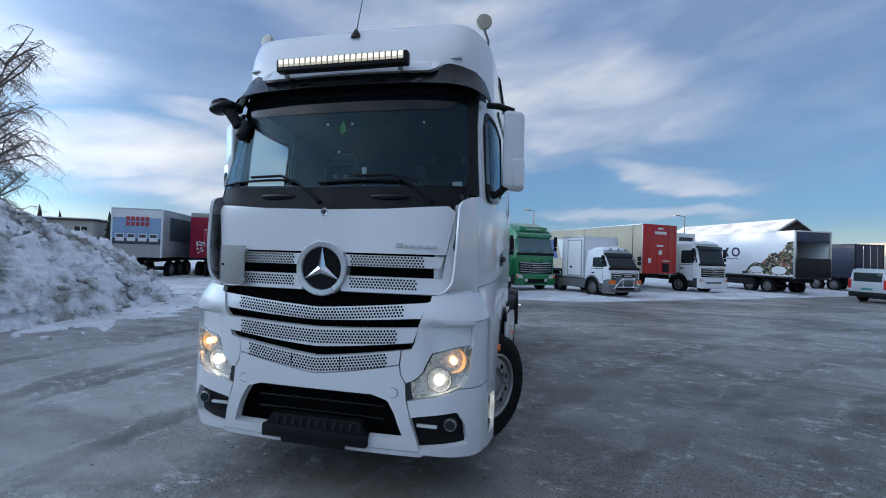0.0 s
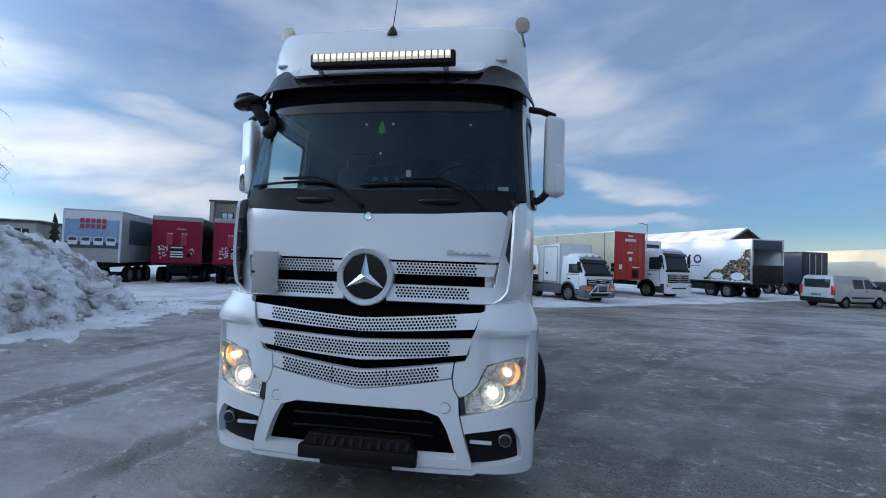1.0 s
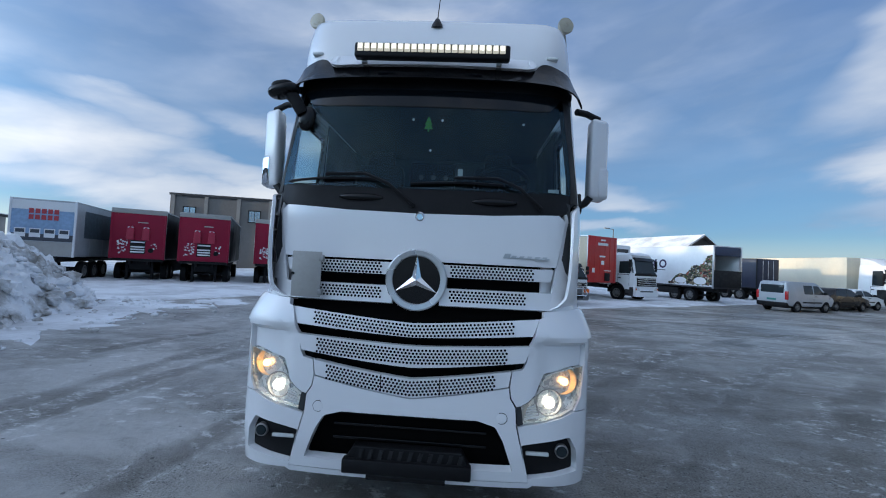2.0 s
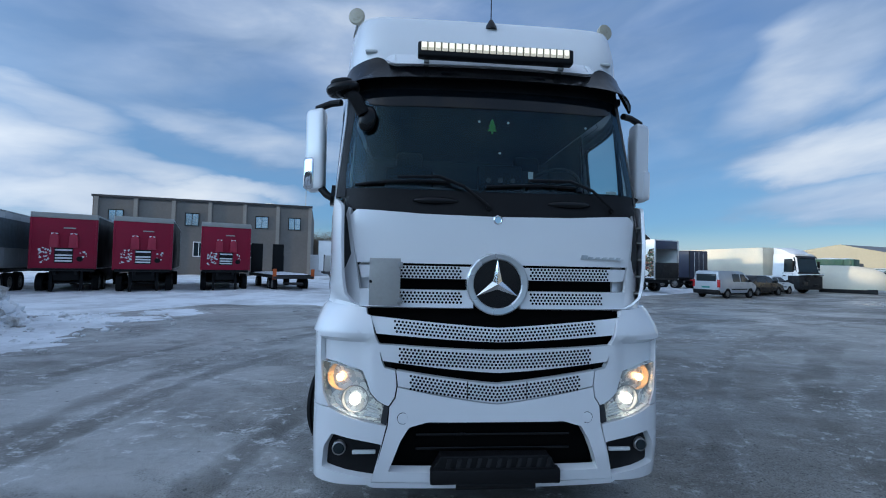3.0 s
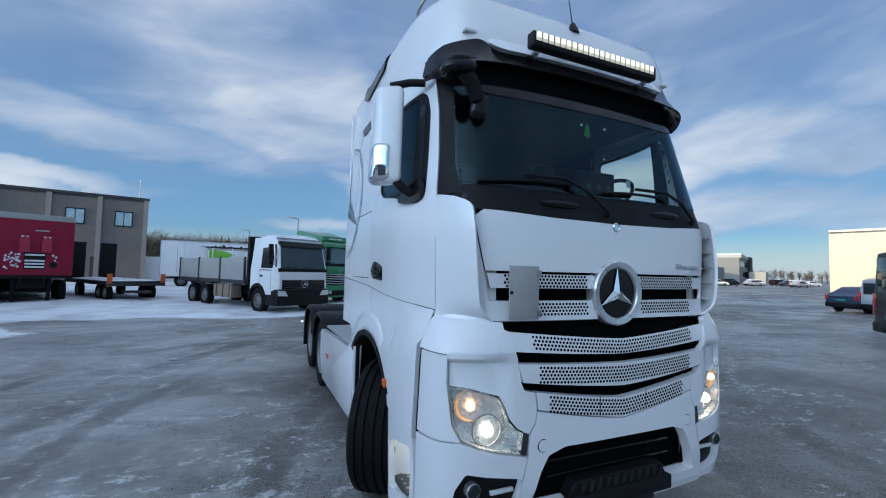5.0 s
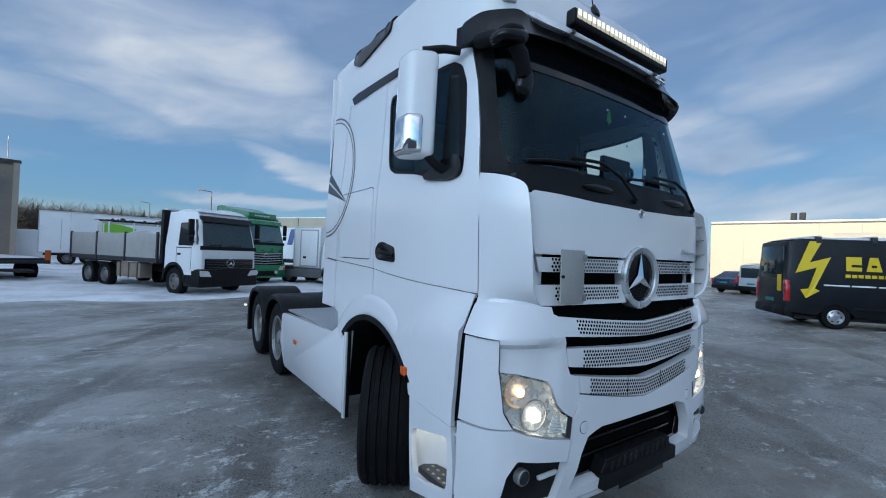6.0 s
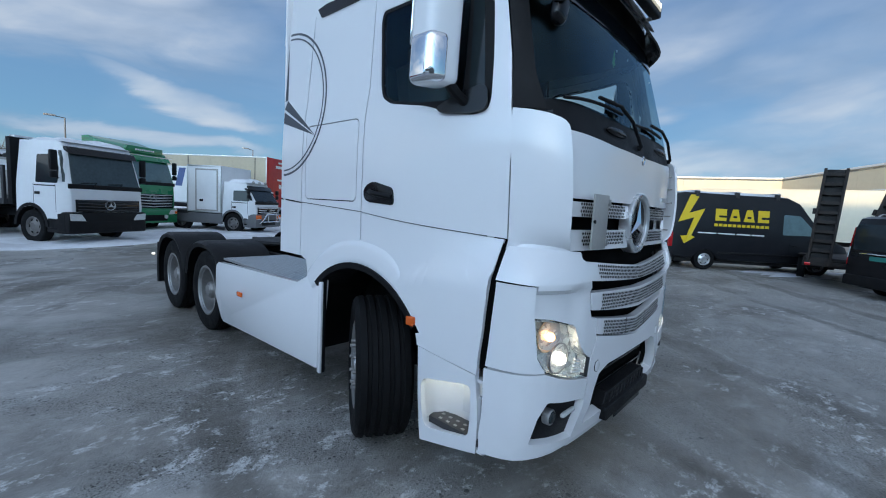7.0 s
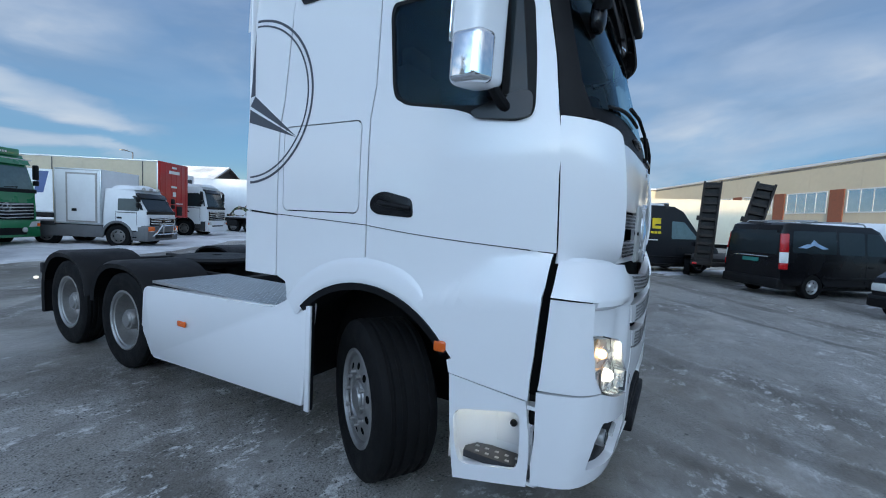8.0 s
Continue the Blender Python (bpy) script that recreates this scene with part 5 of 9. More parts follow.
for s in (-1, 1):
    hl = new("headlight")
    hl.parent = truck
    hl["label"] = "lit headlight with amber upper lamp and clear cover"
    part("lamp_housing", sheet(HL, flip=s, off=-0.058, thick=0.01, step=0.06), REFLECTOR, hl)
    lining = bmesh.new()
    rim_ = [[lining.verts.new(skin(s * u, z) + skin_n(s * u, z) * d) for d in (-0.056, 0.0)] for u, z in HL]
    for a, b in zip(rim_, rim_[1:] + rim_[:1]):
        lining.faces.new((a[0], b[0], b[1], a[1]))
    part("lamp_lining", lining, REFLECTOR, hl, smooth=0)
    part("lamp_cover", sheet(HL, flip=s, off=0.004, thick=0.012, step=0.06), CLEARGLASS, hl)
    part("lamp_trim", sheet([(0.736, 0.922), (0.704, 0.918), (0.718, 0.802), (0.752, 0.814)], flip=s, off=0.006, thick=0.03), DARKGREY, hl)

    def bowl(x, z, r, glow, rg, name, depth=0.055):
        u = s * x
        p, n = skin(u, z), Vector((0.12 * s, -1, 0)).normalized()
        q = n.to_track_quat("Z", "Y").to_matrix()
        bmb = bmesh.new()
        lathe(bmb, [(r * 1.03, -0.014), (r * 1.03, -0.006), (r * 0.97, -0.006), (r * 0.90, -0.016), (r * 0.8, -0.03), (r * 0.45, -0.05), (0.001, -0.055)], (0, 0, 0), "Z", 28, hollow=True)
        for v in bmb.verts:
            v.co = p + n * (-0.046) + q @ v.co
        b = part(name, bmb, STEEL if name == "low_beam" else WARMREF, hl)
        g = bmesh.new()
        lathe(g, [(0.001, rg), (rg * 0.5, rg * 0.87), (rg * 0.87, rg * 0.5), (rg, 0), (rg * 0.87, -rg * 0.5), (rg * 0.5, -rg * 0.87)], (0, 0, 0), "Z", 24)
        for v in g.verts:
            v.co = p + n * (-0.013 - rg) + q @ v.co
        part("bulb_lens", g, glow, b)

    bowl(0.912, 0.942, 0.088, GLOW, 0.036, "low_beam")
    bowl(0.998, 1.082, 0.090, GLOWWARM, 0.026, "turn_lamp")
    for i in range(5):
        z = 0.838 + i * 0.017
        pts = [(0.762 + 0.004 * i, z), (0.852 - 0.006 * i, z + 0.018), (0.852 - 0.006 * i, z + 0.027), (0.762 + 0.004 * i, z + 0.009)]
        part("day_light_strip", sheet(pts, flip=s, off=-0.012, thick=0.012), WHITEFILM, hl)

# bumper: middle and corners
OPEN = smoothed([(-0.700, 0.500), (0.700, 0.500), (0.625, 0.70), (0.57, 0.79), (0.45, 0.825), (-0.45, 0.825), (-0.57, 0.79), (-0.625, 0.70)], 0.014)
MIDB = [(-0.80, 0.432), (0.80, 0.432), (0.745, 0.64), (0.705, 0.80), (0.697, 0.918), (0.660, 0.975), (0.650, 1.043)]
xs = np.linspace(0.642, -0.642, 17)
MIDB = MIDB + [(x, drop(x, 1.043, 0.937, 0.65, 1.2)) for x in xs] + [(-0.650, 1.043), (-0.660, 0.975), (-0.697, 0.918), (-0.705, 0.80), (-0.745, 0.64)]
part("bumper_middle", sheet(front_pts(MIDB), [front_pts(OPEN)], off=0.012, thick=0.07, step=0.07), WHITE, truck)
# near-black sheet: the shade inside the intake, put in as colour
part("intake_backing", sheet(front_pts([(-0.74, 0.46), (0.74, 0.46), (0.66, 0.86), (-0.66, 0.86)]), off=-0.11, thick=0.01), DEEPBLACK, truck)
for s in (-1, 1):
    x = 0.607 * s
    part("tow_cover_seam", lathe(bmesh.new(), [(0.0375, 0.02), (0.0375, -0.0018), (0.034, -0.0018)], (x, skin(ux(x), 0.85).y - 0.011, 0.848), "Y", 28, hollow=True), DEEPBLACK, truck)
    part("tow_cover", lathe(bmesh.new(), [(0.034, 0.03), (0.034, -0.0035), (0.030, -0.0045), (0.001, -0.0045)], (x, skin(ux(x), 0.85).y - 0.011, 0.848), "Y", 28), WHITE, truck)
FOGBOX = smoothed([(ux(0.790), 0.452), (1.092, 0.495), (1.075, 0.64), (1.024, 0.732), (ux(0.742), 0.680)], 0.014)
CORN = [(ux(0.808), 0.412), (ux(1.00), 0.400), (ux(1.13), 0.395), (sy(0.338, 0.40), 0.385), (sy(0.346, 0.5), 0.50), (sy(0.338, 0.885), 0.885), (1.048, 0.892), (0.966, 0.858), (0.86, 0.824), (0.752, 0.803), (0.716, 0.795), (ux(0.752), 0.64)]
mirrored("bumper_corner", CORN, WHITE, truck, [FOGBOX], off=0.012, thick=0.06, step=0.05)
for s in (-1, 1):
    fog = new("fog_lamp_recess")
    fog.parent = truck
    part("recess_backing", sheet(FOGBOX, flip=s, off=-0.035, thick=0.01, step=0.06), PLASTIC, fog)
    p = skin(s * 0.985, 0.635)
    lamp = part("fog_lamp", lathe(bmesh.new(), [(0.044, 0.035), (0.044, -0.002), (0.038, -0.008), (0.033, 0.0), (0.001, 0.012)], (p.x, p.y + 0.005, p.z), "Y", 24, hollow=True), STEEL, fog)
    part("fog_glass", lathe(bmesh.new(), [(0.036, 0.0), (0.03, -0.010), (0.001, -0.014)], (p.x, p.y + 0.003, p.z), "Y", 24), DARKGLASS, lamp)
    p = skin(s * 0.848, 0.62)
    part("marker_strip", newbox(p.x - 0.075, p.x + 0.075, p.y + 0.006, p.y + 0.03, 0.608, 0.631, 0.006), LAMPGLASS, fog, "pale daytime lamp strip")

# lip under the bumper, step plate and plate holder
lip = sheet(front_pts([(-0.80, 0.385), (0.80, 0.385), (0.825, 0.400), (0.83, 0.422), (-0.83, 0.422), (-0.825, 0.400)]), off=0.006, thick=0.05)
# near-black strip that paints the shadow between bumper and lip
part("lip_gap", sheet(front_pts([(-0.80, 0.405), (0.80, 0.405), (0.80, 0.45), (-0.80, 0.45)]), off=-0.02, thick=0.02), DEEPBLACK, truck)
part("bumper_lip", lip, WHITE, truck)
part("plate_edge_bar", newbox(-0.26, 0.26, -0.066, -0.060, 0.402, 0.434, 0.002), GLOSSBLACK, truck)
part("plate_holder", newbox(-0.425, 0.425, -0.072, 0.0, 0.432, 0.525, 0.012), PLASTIC, truck, "black holder without a readable plate")
step, slats = bmesh.new(), bmesh.new()
prism(step, [(-0.42, 0.50), (0.42, 0.50), (0.36, 0.60), (-0.36, 0.60)], "Y", -0.040, 0.05, 0.008)
for i in range(11):
    x = -0.33 + i * 0.066
    prism(slats, [(x, 0.515), (x + 0.026, 0.515), (x + 0.044, 0.585), (x + 0.018, 0.585)], "Y", -0.048, -0.034)
tread_ = part("bumper_step", step, PLASTIC, truck, smooth=0)
tagged(part("step_ridge", slats, FRAME, tread_, smooth=0), kind="stuff")
for z in (0.62, 0.71, 0.79):
    part("intake_bar", newbox(-0.52, 0.52, 0.035, 0.06, z - 0.008, z + 0.008, 0.003), GLOSSBLACK, truck)

# windscreen, black band under it and pillars
WS = [(-1.055, 2.36), (-0.6, 2.345), (0, 2.34), (0.6, 2.345), (1.055, 2.36), (1.075, 2.5), (1.065, 2.8), (1.05, 3.14), (0, 3.16), (-1.05, 3.14), (-1.065, 2.8), (-1.075, 2.5)]
ws = part("windscreen", sheet(front_pts(WS), off=0.0, thick=0.006, step=0.09), SCREENGLASS, truck, "tinted curved windscreen")
ws.visible_shadow = False
BAND = [(-0.99, 2.205), (-0.93, 2.20), (-0.5, 2.178), (0, 2.17), (0.5, 2.178), (0.93, 2.20), (0.99, 2.205), (1.055, 2.27), (1.09, 2.30), (1.06, 2.368), (0.6, 2.36), (0, 2.355), (-0.6, 2.36), (-1.06, 2.368), (-1.09, 2.30), (-1.055, 2.27)]
part("scuttle_panel", sheet(front_pts(BAND), off=-0.004, thick=0.03, step=0.08), PLASTIC, truck, "black panel under the windscreen")
PIL = [(ux(1.05), 2.30)] + side_at([(y - 0.007, z) for z, y in DOOR_EDGE[2:]]) + [(ux(1.045), 3.17), (ux(1.062), 2.8), (ux(1.072), 2.5)]
mirrored("screen_pillar", PIL, PLASTIC, truck, off=0.002, thick=0.04, step=0.09)
for x in (-0.42, 0.50):
    p = skin(ux(x), 2.265)
    hoodbm = bmesh.new()
    bmesh.ops.create_uvsphere(hoodbm, u_segments=20, v_segments=10, radius=1.0)
    for v in hoodbm.verts:
        v.co = Vector((x + v.co.x * 0.16, p.y + 0.005 + v.co.y * 0.03, 2.268 + v.co.z * 0.028))
    part("wiper_hood", hoodbm, GLOSSBLACK, truck)


def on_glass(x, z, off=0.03):
    u = ux(x)
    return skin(u, z) + skin_n(u, z) * off


for pivot, elbow, tip0, tip1 in (((-0.06, 2.225), (-0.40, 2.42), (-0.97, 2.37), (-0.33, 2.395)), ((0.82, 2.235), (0.52, 2.42), (-0.08, 2.37), (0.56, 2.385))):
    w = new("wiper")
    w.parent = truck
    part("wiper_arm", tube(bmesh.new(), [on_glass(*pivot, 0.02), on_glass((pivot[0] + elbow[0]) / 2, (pivot[1] + elbow[1]) / 2 + 0.03, 0.045), on_glass(*elbow, 0.045), on_glass((elbow[0] + tip0[0]) / 2, 2.415, 0.04)], 0.011), PLASTIC, w)
    part("wiper_blade", tube(bmesh.new(), [on_glass(tip0[0] + (tip1[0] - tip0[0]) * i / 6, tip0[1] + (tip1[1] - tip0[1]) * i / 6 + 0.012 * math.sin(math.pi * i / 6), 0.018) for i in range(7)], 0.010), PLASTIC, w)
    part("wiper_pivot", lathe(bmesh.new(), [(0.020, 0.02), (0.017, -0.018), (0.001, -0.022)], on_glass(*pivot, 0.0), "Y", 16), PLASTIC, w)

# sun visor: a smoked band bowed out in front of the screen's top
VIS = [(-1.15, 3.10), (-1.02, 3.135), (-0.6, 3.15), (0, 3.155), (0.6, 3.15), (1.02, 3.135), (1.15, 3.10), (1.155, 3.30), (1.10, 3.355), (0.90, 3.385), (0.845, 3.362), (0.81, 3.308), (0.755, 3.286), (0, 3.296), (-0.755, 3.286), (-0.81, 3.308), (-0.845, 3.362), (-0.90, 3.385), (-1.10, 3.355), (-1.155, 3.30)]


def bow(u, z):
    return 0.022 + 0.10 * (1 - ease(3.10, 3.38, z)) * (1 - 0.35 * ease(0.95, 1.35, u))


part("sun_visor", sheet(smoothed(front_pts(VIS), 0.03), off=0.0, thick=0.012, step=0.07, lift=bow), GLOSSBLACK, truck, "smoked dark sun visor above the windscreen")
HEAD = [(-1.40, 3.13), (0, 3.13), (1.40, 3.13), (1.40, 3.31), (-1.40, 3.31)]
part("screen_header", sheet(HEAD, off=0.004, thick=0.04), PLASTIC, truck)

# high roof
us_roof = [i * (ARCS[-1]) / 44 for i in range(-44, 45)]
zs_roof = [3.16, 3.25, 3.32, 3.39, 3.46, 3.57, 3.70, 3.735, 3.765, 3.782, 3.795, 3.806, 3.815, 3.83]
roof = bmesh.new()
grid = [[roof.verts.new(skin(u, z)) for u in us_roof] for z in zs_roof]
for a, b in zip(grid, grid[1:]):
    for i in range(len(us_roof) - 1):
        roof.faces.new((a[i], a[i + 1], b[i + 1], b[i]))
top = grid[-1]
n = len(top)
for i in range(n // 2):
    q = [top[i], top[i + 1], top[n - 2 - i], top[n - 1 - i]]
    if len(set(q)) == 4:
        roof.faces.new(q)
    else:
        roof.faces.new(list(dict.fromkeys(q)))
part("high_roof", roof, WHITE, truck, smooth=40)
VLIP = [(-0.838, 3.378), (-0.806, 3.312), (-0.750, 3.284), (0, 3.294), (0.750, 3.284), (0.806, 3.312), (0.838, 3.378), (0.80, 3.408), (0, 3.408), (-0.80, 3.408)]
part("visor_lip", sheet(smoothed(front_pts(VLIP), 0.03), off=0.0, thick=0.01, lift=lambda u, z: 0.010 + 0.080 * (1 - ease(3.27, 3.405, z))), WHITE, truck)
for s in (-1, 1):
    p = skin(s * ux(0.955), 3.44)
    part("position_lamp", newbox(p.x - 0.045, p.x + 0.045, p.y - 0.022, p.y + 0.05, 3.430, 3.455, 0.01), LAMPGLASS, truck, "small pale roof marker lamp")

# the cab's back wall and floor
part("cab_rear_wall", newbox(-1.235, 1.235, 2.68, 2.72, 1.26, 3.62, 0.02), WHITE, truck)
part("cab_floor", newbox(-1.12, 1.12, 0.30, 2.74, 1.55, 1.60), INTERIOR, truck)

# doors with their window openings
WIN = smoothed(side_at([(0.640, 2.375), (0.92, 2.385), (1.21, 2.430), (1.295, 2.475), (1.317, 2.54), (1.365, 2.965), (1.35, 3.02), (0.66, 3.045)]), 0.03)
WINF = smoothed(side_at([(0.458, 2.36), (0.472, 2.302), (0.55, 2.280), (0.775, 2.302), (0.81, 2.335), (0.92, 2.365), (1.225, 2.412), (1.312, 2.46), (1.336, 2.53), (1.385, 2.97), (1.368, 3.042), (0.63, 3.072), (0.560, 3.03), (0.508, 2.90), (0.472, 2.60)]), 0.03)
DOOR = [(-uy(0.305), 1.605), (-uy(0.7), 1.648), (-uy(1.1), 1.692), (-uy(DOOR_R), 1.733), (-uy(DOOR_R), 2.40), (-uy(DOOR_R - 0.03), 2.60), (-uy(DOOR_R - 0.03), 3.16)] + side_at([(0.66, 3.15), (0.55, 3.14)] + [(y, z) for z, y in DOOR_EDGE[:0:-1]])
for s in (-1, 1):
    door = new("cab_door")
    door.parent = truck
    part("door_skin", sheet(DOOR, [WINF], flip=s, off=0.006, thick=0.04, step=0.07), WHITE, door)
    part("window_seal", sheet(WINF, [WIN], flip=s, off=0.003, thick=0.03, step=0.09), PLASTIC, door)
    g = part("door_window", sheet(WIN, flip=s, off=-0.004, thick=0.005, step=0.12), GLASS, door)
    g.visible_shadow = False
    part("quarter_glass", sheet(side_at([(0.50, 2.40), (0.60, 2.41), (0.635, 2.98), (0.575, 2.97)]), flip=s, off=0.006, thick=0.004, step=0.1), DARKGLASS, door)
    hd = new("door_handle")
    hd.parent = door
    x = s * 1.25
    part("handle_recess", prism(bmesh.new(), smoothed([(1.135, 1.745), (1.42, 1.76), (1.468, 1.80), (1.45, 1.87), (1.36, 1.905), (1.15, 1.86)], 0.035), "X", s * 1.247, s * 1.264, 0.004), GLOSSBLACK, hd)
    part("handle_grip", tube(bmesh.new(), [(s * 1.262, 1.16, 1.80), (s * 1.285, 1.21, 1.808), (s * 1.285, 1.33, 1.822), (s * 1.262, 1.39, 1.832)], 0.018), PLASTIC, hd)

# sleeper side panels, lower skirts and wheel-arch flares
ARC_C, ARC_Z, ARC_R = 1.49, 0.52, 0.80


def arc_pts(r, a0, a1, k=18):
    return [(ARC_C + r * math.cos(radians(a0 + (a1 - a0) * i / (k - 1))), ARC_Z + r * math.sin(radians(a0 + (a1 - a0) * i / (k - 1)))) for i in range(k)]


def side_pts(pts):
    return [(-uy(y), z) for y, z in pts]


SLEEP = [(DOOR_R + 0.012, 1.735), (SLEEP_R, 1.775), (SLEEP_R - 0.005, 2.4), (SLEEP_R - 0.04, 2.6), (SLEEP_R - 0.085, 3.28), (DOOR_R - 0.02, 3.28), (DOOR_R - 0.018, 2.60), (DOOR_R + 0.012, 2.40)]
REAR = [(SLEEP_R + 0.012, 1.775), (CAB_R, 1.80), (CAB_R, 3.30), (SLEEP_R - 0.073, 3.28), (SLEEP_R - 0.028, 2.6), (SLEEP_R + 0.007, 2.4)]
LOCK = rounded(1.555, 2.285, 1.80, 2.40, 0.05)
LOCKI = rounded(1.563, 2.277, 1.808, 2.392, 0.045)
mirrored("sleeper_panel", side_pts(SLEEP), WHITE, truck, [side_pts(LOCK)], off=0.004, thick=0.03, step=0.1)
mirrored("storage_hatch", side_pts(LOCKI), WHITE, truck, off=0.004, thick=0.03, step=0.1)
mirrored("rear_corner_panel", side_pts(REAR), WHITE, truck, off=0.004, thick=0.03, step=0.1)
mirrored("side_backing", side_pts([(DOOR_F + 0.1, 1.62), (CAB_R, 1.30), (CAB_R, 1.78), (DOOR_F + 0.1, 1.75)]), PLASTIC, truck, off=-0.03, thick=0.01, step=0.2)
mirrored("seam_backing", side_pts([(DOOR_R - 0.06, 1.75), (CAB_R, 1.78), (CAB_R, 3.26), (DOOR_R - 0.06, 3.26)]), PLASTIC, truck, off=-0.028, thick=0.005, step=0.2)

# lower door skin ahead of the wheel
arch_front = [p for p in arc_pts(ARC_R, 90, 143.5)]
LOWD = [(0.376, 0.84), (0.373, 0.95), (0.360, 1.08), (0.352, 1.22), (0.341, 1.38), (0.330, 1.50), (0.324, 1.572), (0.318, 1.600), (0.7, 1.642), (1.1, 1.686), (DOOR_R, 1.727), (DOOR_R, ARC_Z + ARC_R)] + arch_front[1:] + [(0.875, 0.985), (0.86, 0.915)]
mirrored("lower_door_panel", [(sy(y, z), z) if y < 0.45 else (-uy(y), z) for y, z in LOWD], WHITE, truck, off=0.004, thick=0.035, step=0.07, lift=lambda u, z: 0.020 * (1 - ease(1.385, 1.42, z + 0.10 * (u - 1.5))))
arch_back = arc_pts(ARC_R, 20, 90)
LOWR = [(DOOR_R + 0.012, 1.729), (SLEEP_R, 1.769), (SLEEP_R, 1.32), (2.24, 1.285), (2.20, 1.10)] + [p for p in arch_back if p[1] > 1.02][::1]
mirrored("lower_sleeper_panel", side_pts(LOWR), WHITE, truck, off=0.004, thick=0.035, step=0.08)
REARLOW = [(SLEEP_R + 0.012, 1.762), (CAB_R, 1.785), (CAB_R, 1.315), (SLEEP_R + 0.012, 1.315)]
mirrored("rear_corner_skirt", side_pts(REARLOW), WHITE, truck, off=0.004, thick=0.03, step=0.1)
for s in (-1, 1):
    flare = bmesh.new()
    prof = [(0.0, 0.022), (0.012, 0.030), (0.05, 0.030), (0.135, 0.022), (0.155, 0.017), (0.185, 0.002)]
    rows = []
    for i in range(25):
        a = radians(40 + (142 - 40) * i / 24)
        w_ = 1 - 0.72 * ease(radians(108), radians(142), a)
        rows.append([flare.verts.new((s * (1.248 + h), ARC_C + (ARC_R - 0.02 + r * w_) * math.cos(a), ARC_Z + (ARC_R - 0.02 + r * w_) * math.sin(a))) for r, h in prof])
    for a, b in zip(rows, rows[1:]):
        for i in range(len(prof) - 1):
            flare.faces.new((a[i], a[i + 1], b[i + 1], b[i]))
    part("arch_flare", flare, WHITE, truck, smooth=60)
    edge = bmesh.new()
    rows = []
    for i in range(25):
        a = radians(46 + (143 - 46) * i / 24)
        rows.append([edge.verts.new((s * (1.25 + h), ARC_C + r * math.cos(a), ARC_Z + r * math.sin(a))) for r, h in ((ARC_R - 0.05, -0.25), (ARC_R - 0.05, 0.034), (ARC_R - 0.006, 0.040), (ARC_R - 0.001, 0.0))])
    for a, b in zip(rows, rows[1:]):
        for i in range(3):
            edge.faces.new((a[i], a[i + 1], b[i + 1], b[i]))
    part("arch_edging", edge, PLASTIC, truck, "black rubber edging of the wheel arch")
    well = bmesh.new()
    rows = []
    for i in range(17):
        a = radians(-8 + 196 * i / 16)
        rows.append([well.verts.new((s * x, ARC_C + (0.80 - 0.14 * ease(2.3, 3.0, a)) * math.cos(a), ARC_Z + 0.80 * math.sin(a))) for x in (0.66, 1.235)])
    for a, b in zip(rows, rows[1:]):
        well.faces.new((a[0], a[1], b[1], b[0]))
    well.faces.new([r[0] for r in rows])
    part("wheel_housing", well, PLASTIC, truck)
    part("turn_repeater", newbox(*sorted((s * 1.255, s * 1.295)), 0.86, 0.935, 0.992, 1.055, 0.012), AMBER, truck, "orange side turn lamp")

    # entry step box ahead of the wheel
    box_ = new("entry_step")
    box_.parent = truck
    outer = [(0.362, 0.368), (0.60, 0.335), (0.795, 0.305), (0.815, 0.40), (0.845, 0.62), (0.86, 0.905), (0.388, 0.83)]
    hole = smoothed([(0.40, 0.452), (0.770, 0.400), (0.808, 0.52), (0.826, 0.67), (0.795, 0.715), (0.402, 0.765)], 0.045)
    part("step_panel", sheet([(sy(y, z), z) if y < 0.45 else (-uy(y), z) for y, z in outer], [[(sy(y, z) + 0.01, z) if y < 0.45 else (-uy(y), z) for y, z in hole]], flip=s, off=0.012, thick=0.04, step=0.08), WHITE, box_)
    inn = bmesh.new()
    a0, a1 = s * 1.225, s * 1.03
    box(inn, *sorted((a1, a1 + s * 0.02)), 0.30, 0.84, 0.36, 0.80)
    rows = []
    for k in range(7):
        a = radians(90 * k / 6)
        rows.append([inn.verts.new((a1 + s * (0.02 + 0.175 * (1 - math.cos(a))), 0.62 + 0.215 * math.sin(a), z)) for z in (0.36, 0.78)])
    for p, q in zip(rows, rows[1:]):
        inn.faces.new((p[0], p[1], q[1], q[0]))
    box(inn, *sorted((a0, a1)), 0.30, 0.32, 0.36, 0.80)
    box(inn, *sorted((a0, a1)), 0.30, 0.845, 0.772, 0.792)
    box(inn, *sorted((a0, a1)), 0.30, 0.82, 0.36, 0.38)
    part("step_well", inn, WHITE, box_)
    plate = newbox(*sorted((s * 1.066, s * 1.069)), 0.40, 0.60, 0.47, 0.72, 0.002)
    part("well_plate", plate, WHITE, box_)
    tread = bmesh.new()
    prism(tread, [(s * 1.236, 0.345), (s * 1.236, 0.735), (s * 1.19, 0.745), (s * 1.12, 0.70), (s * 1.10, 0.62), (s * 1.10, 0.345)], "Z", 0.40, 0.445, 0.006)
    tr = part("step_tread", tread, DARKGREY, box_, "dark perforated step tread")
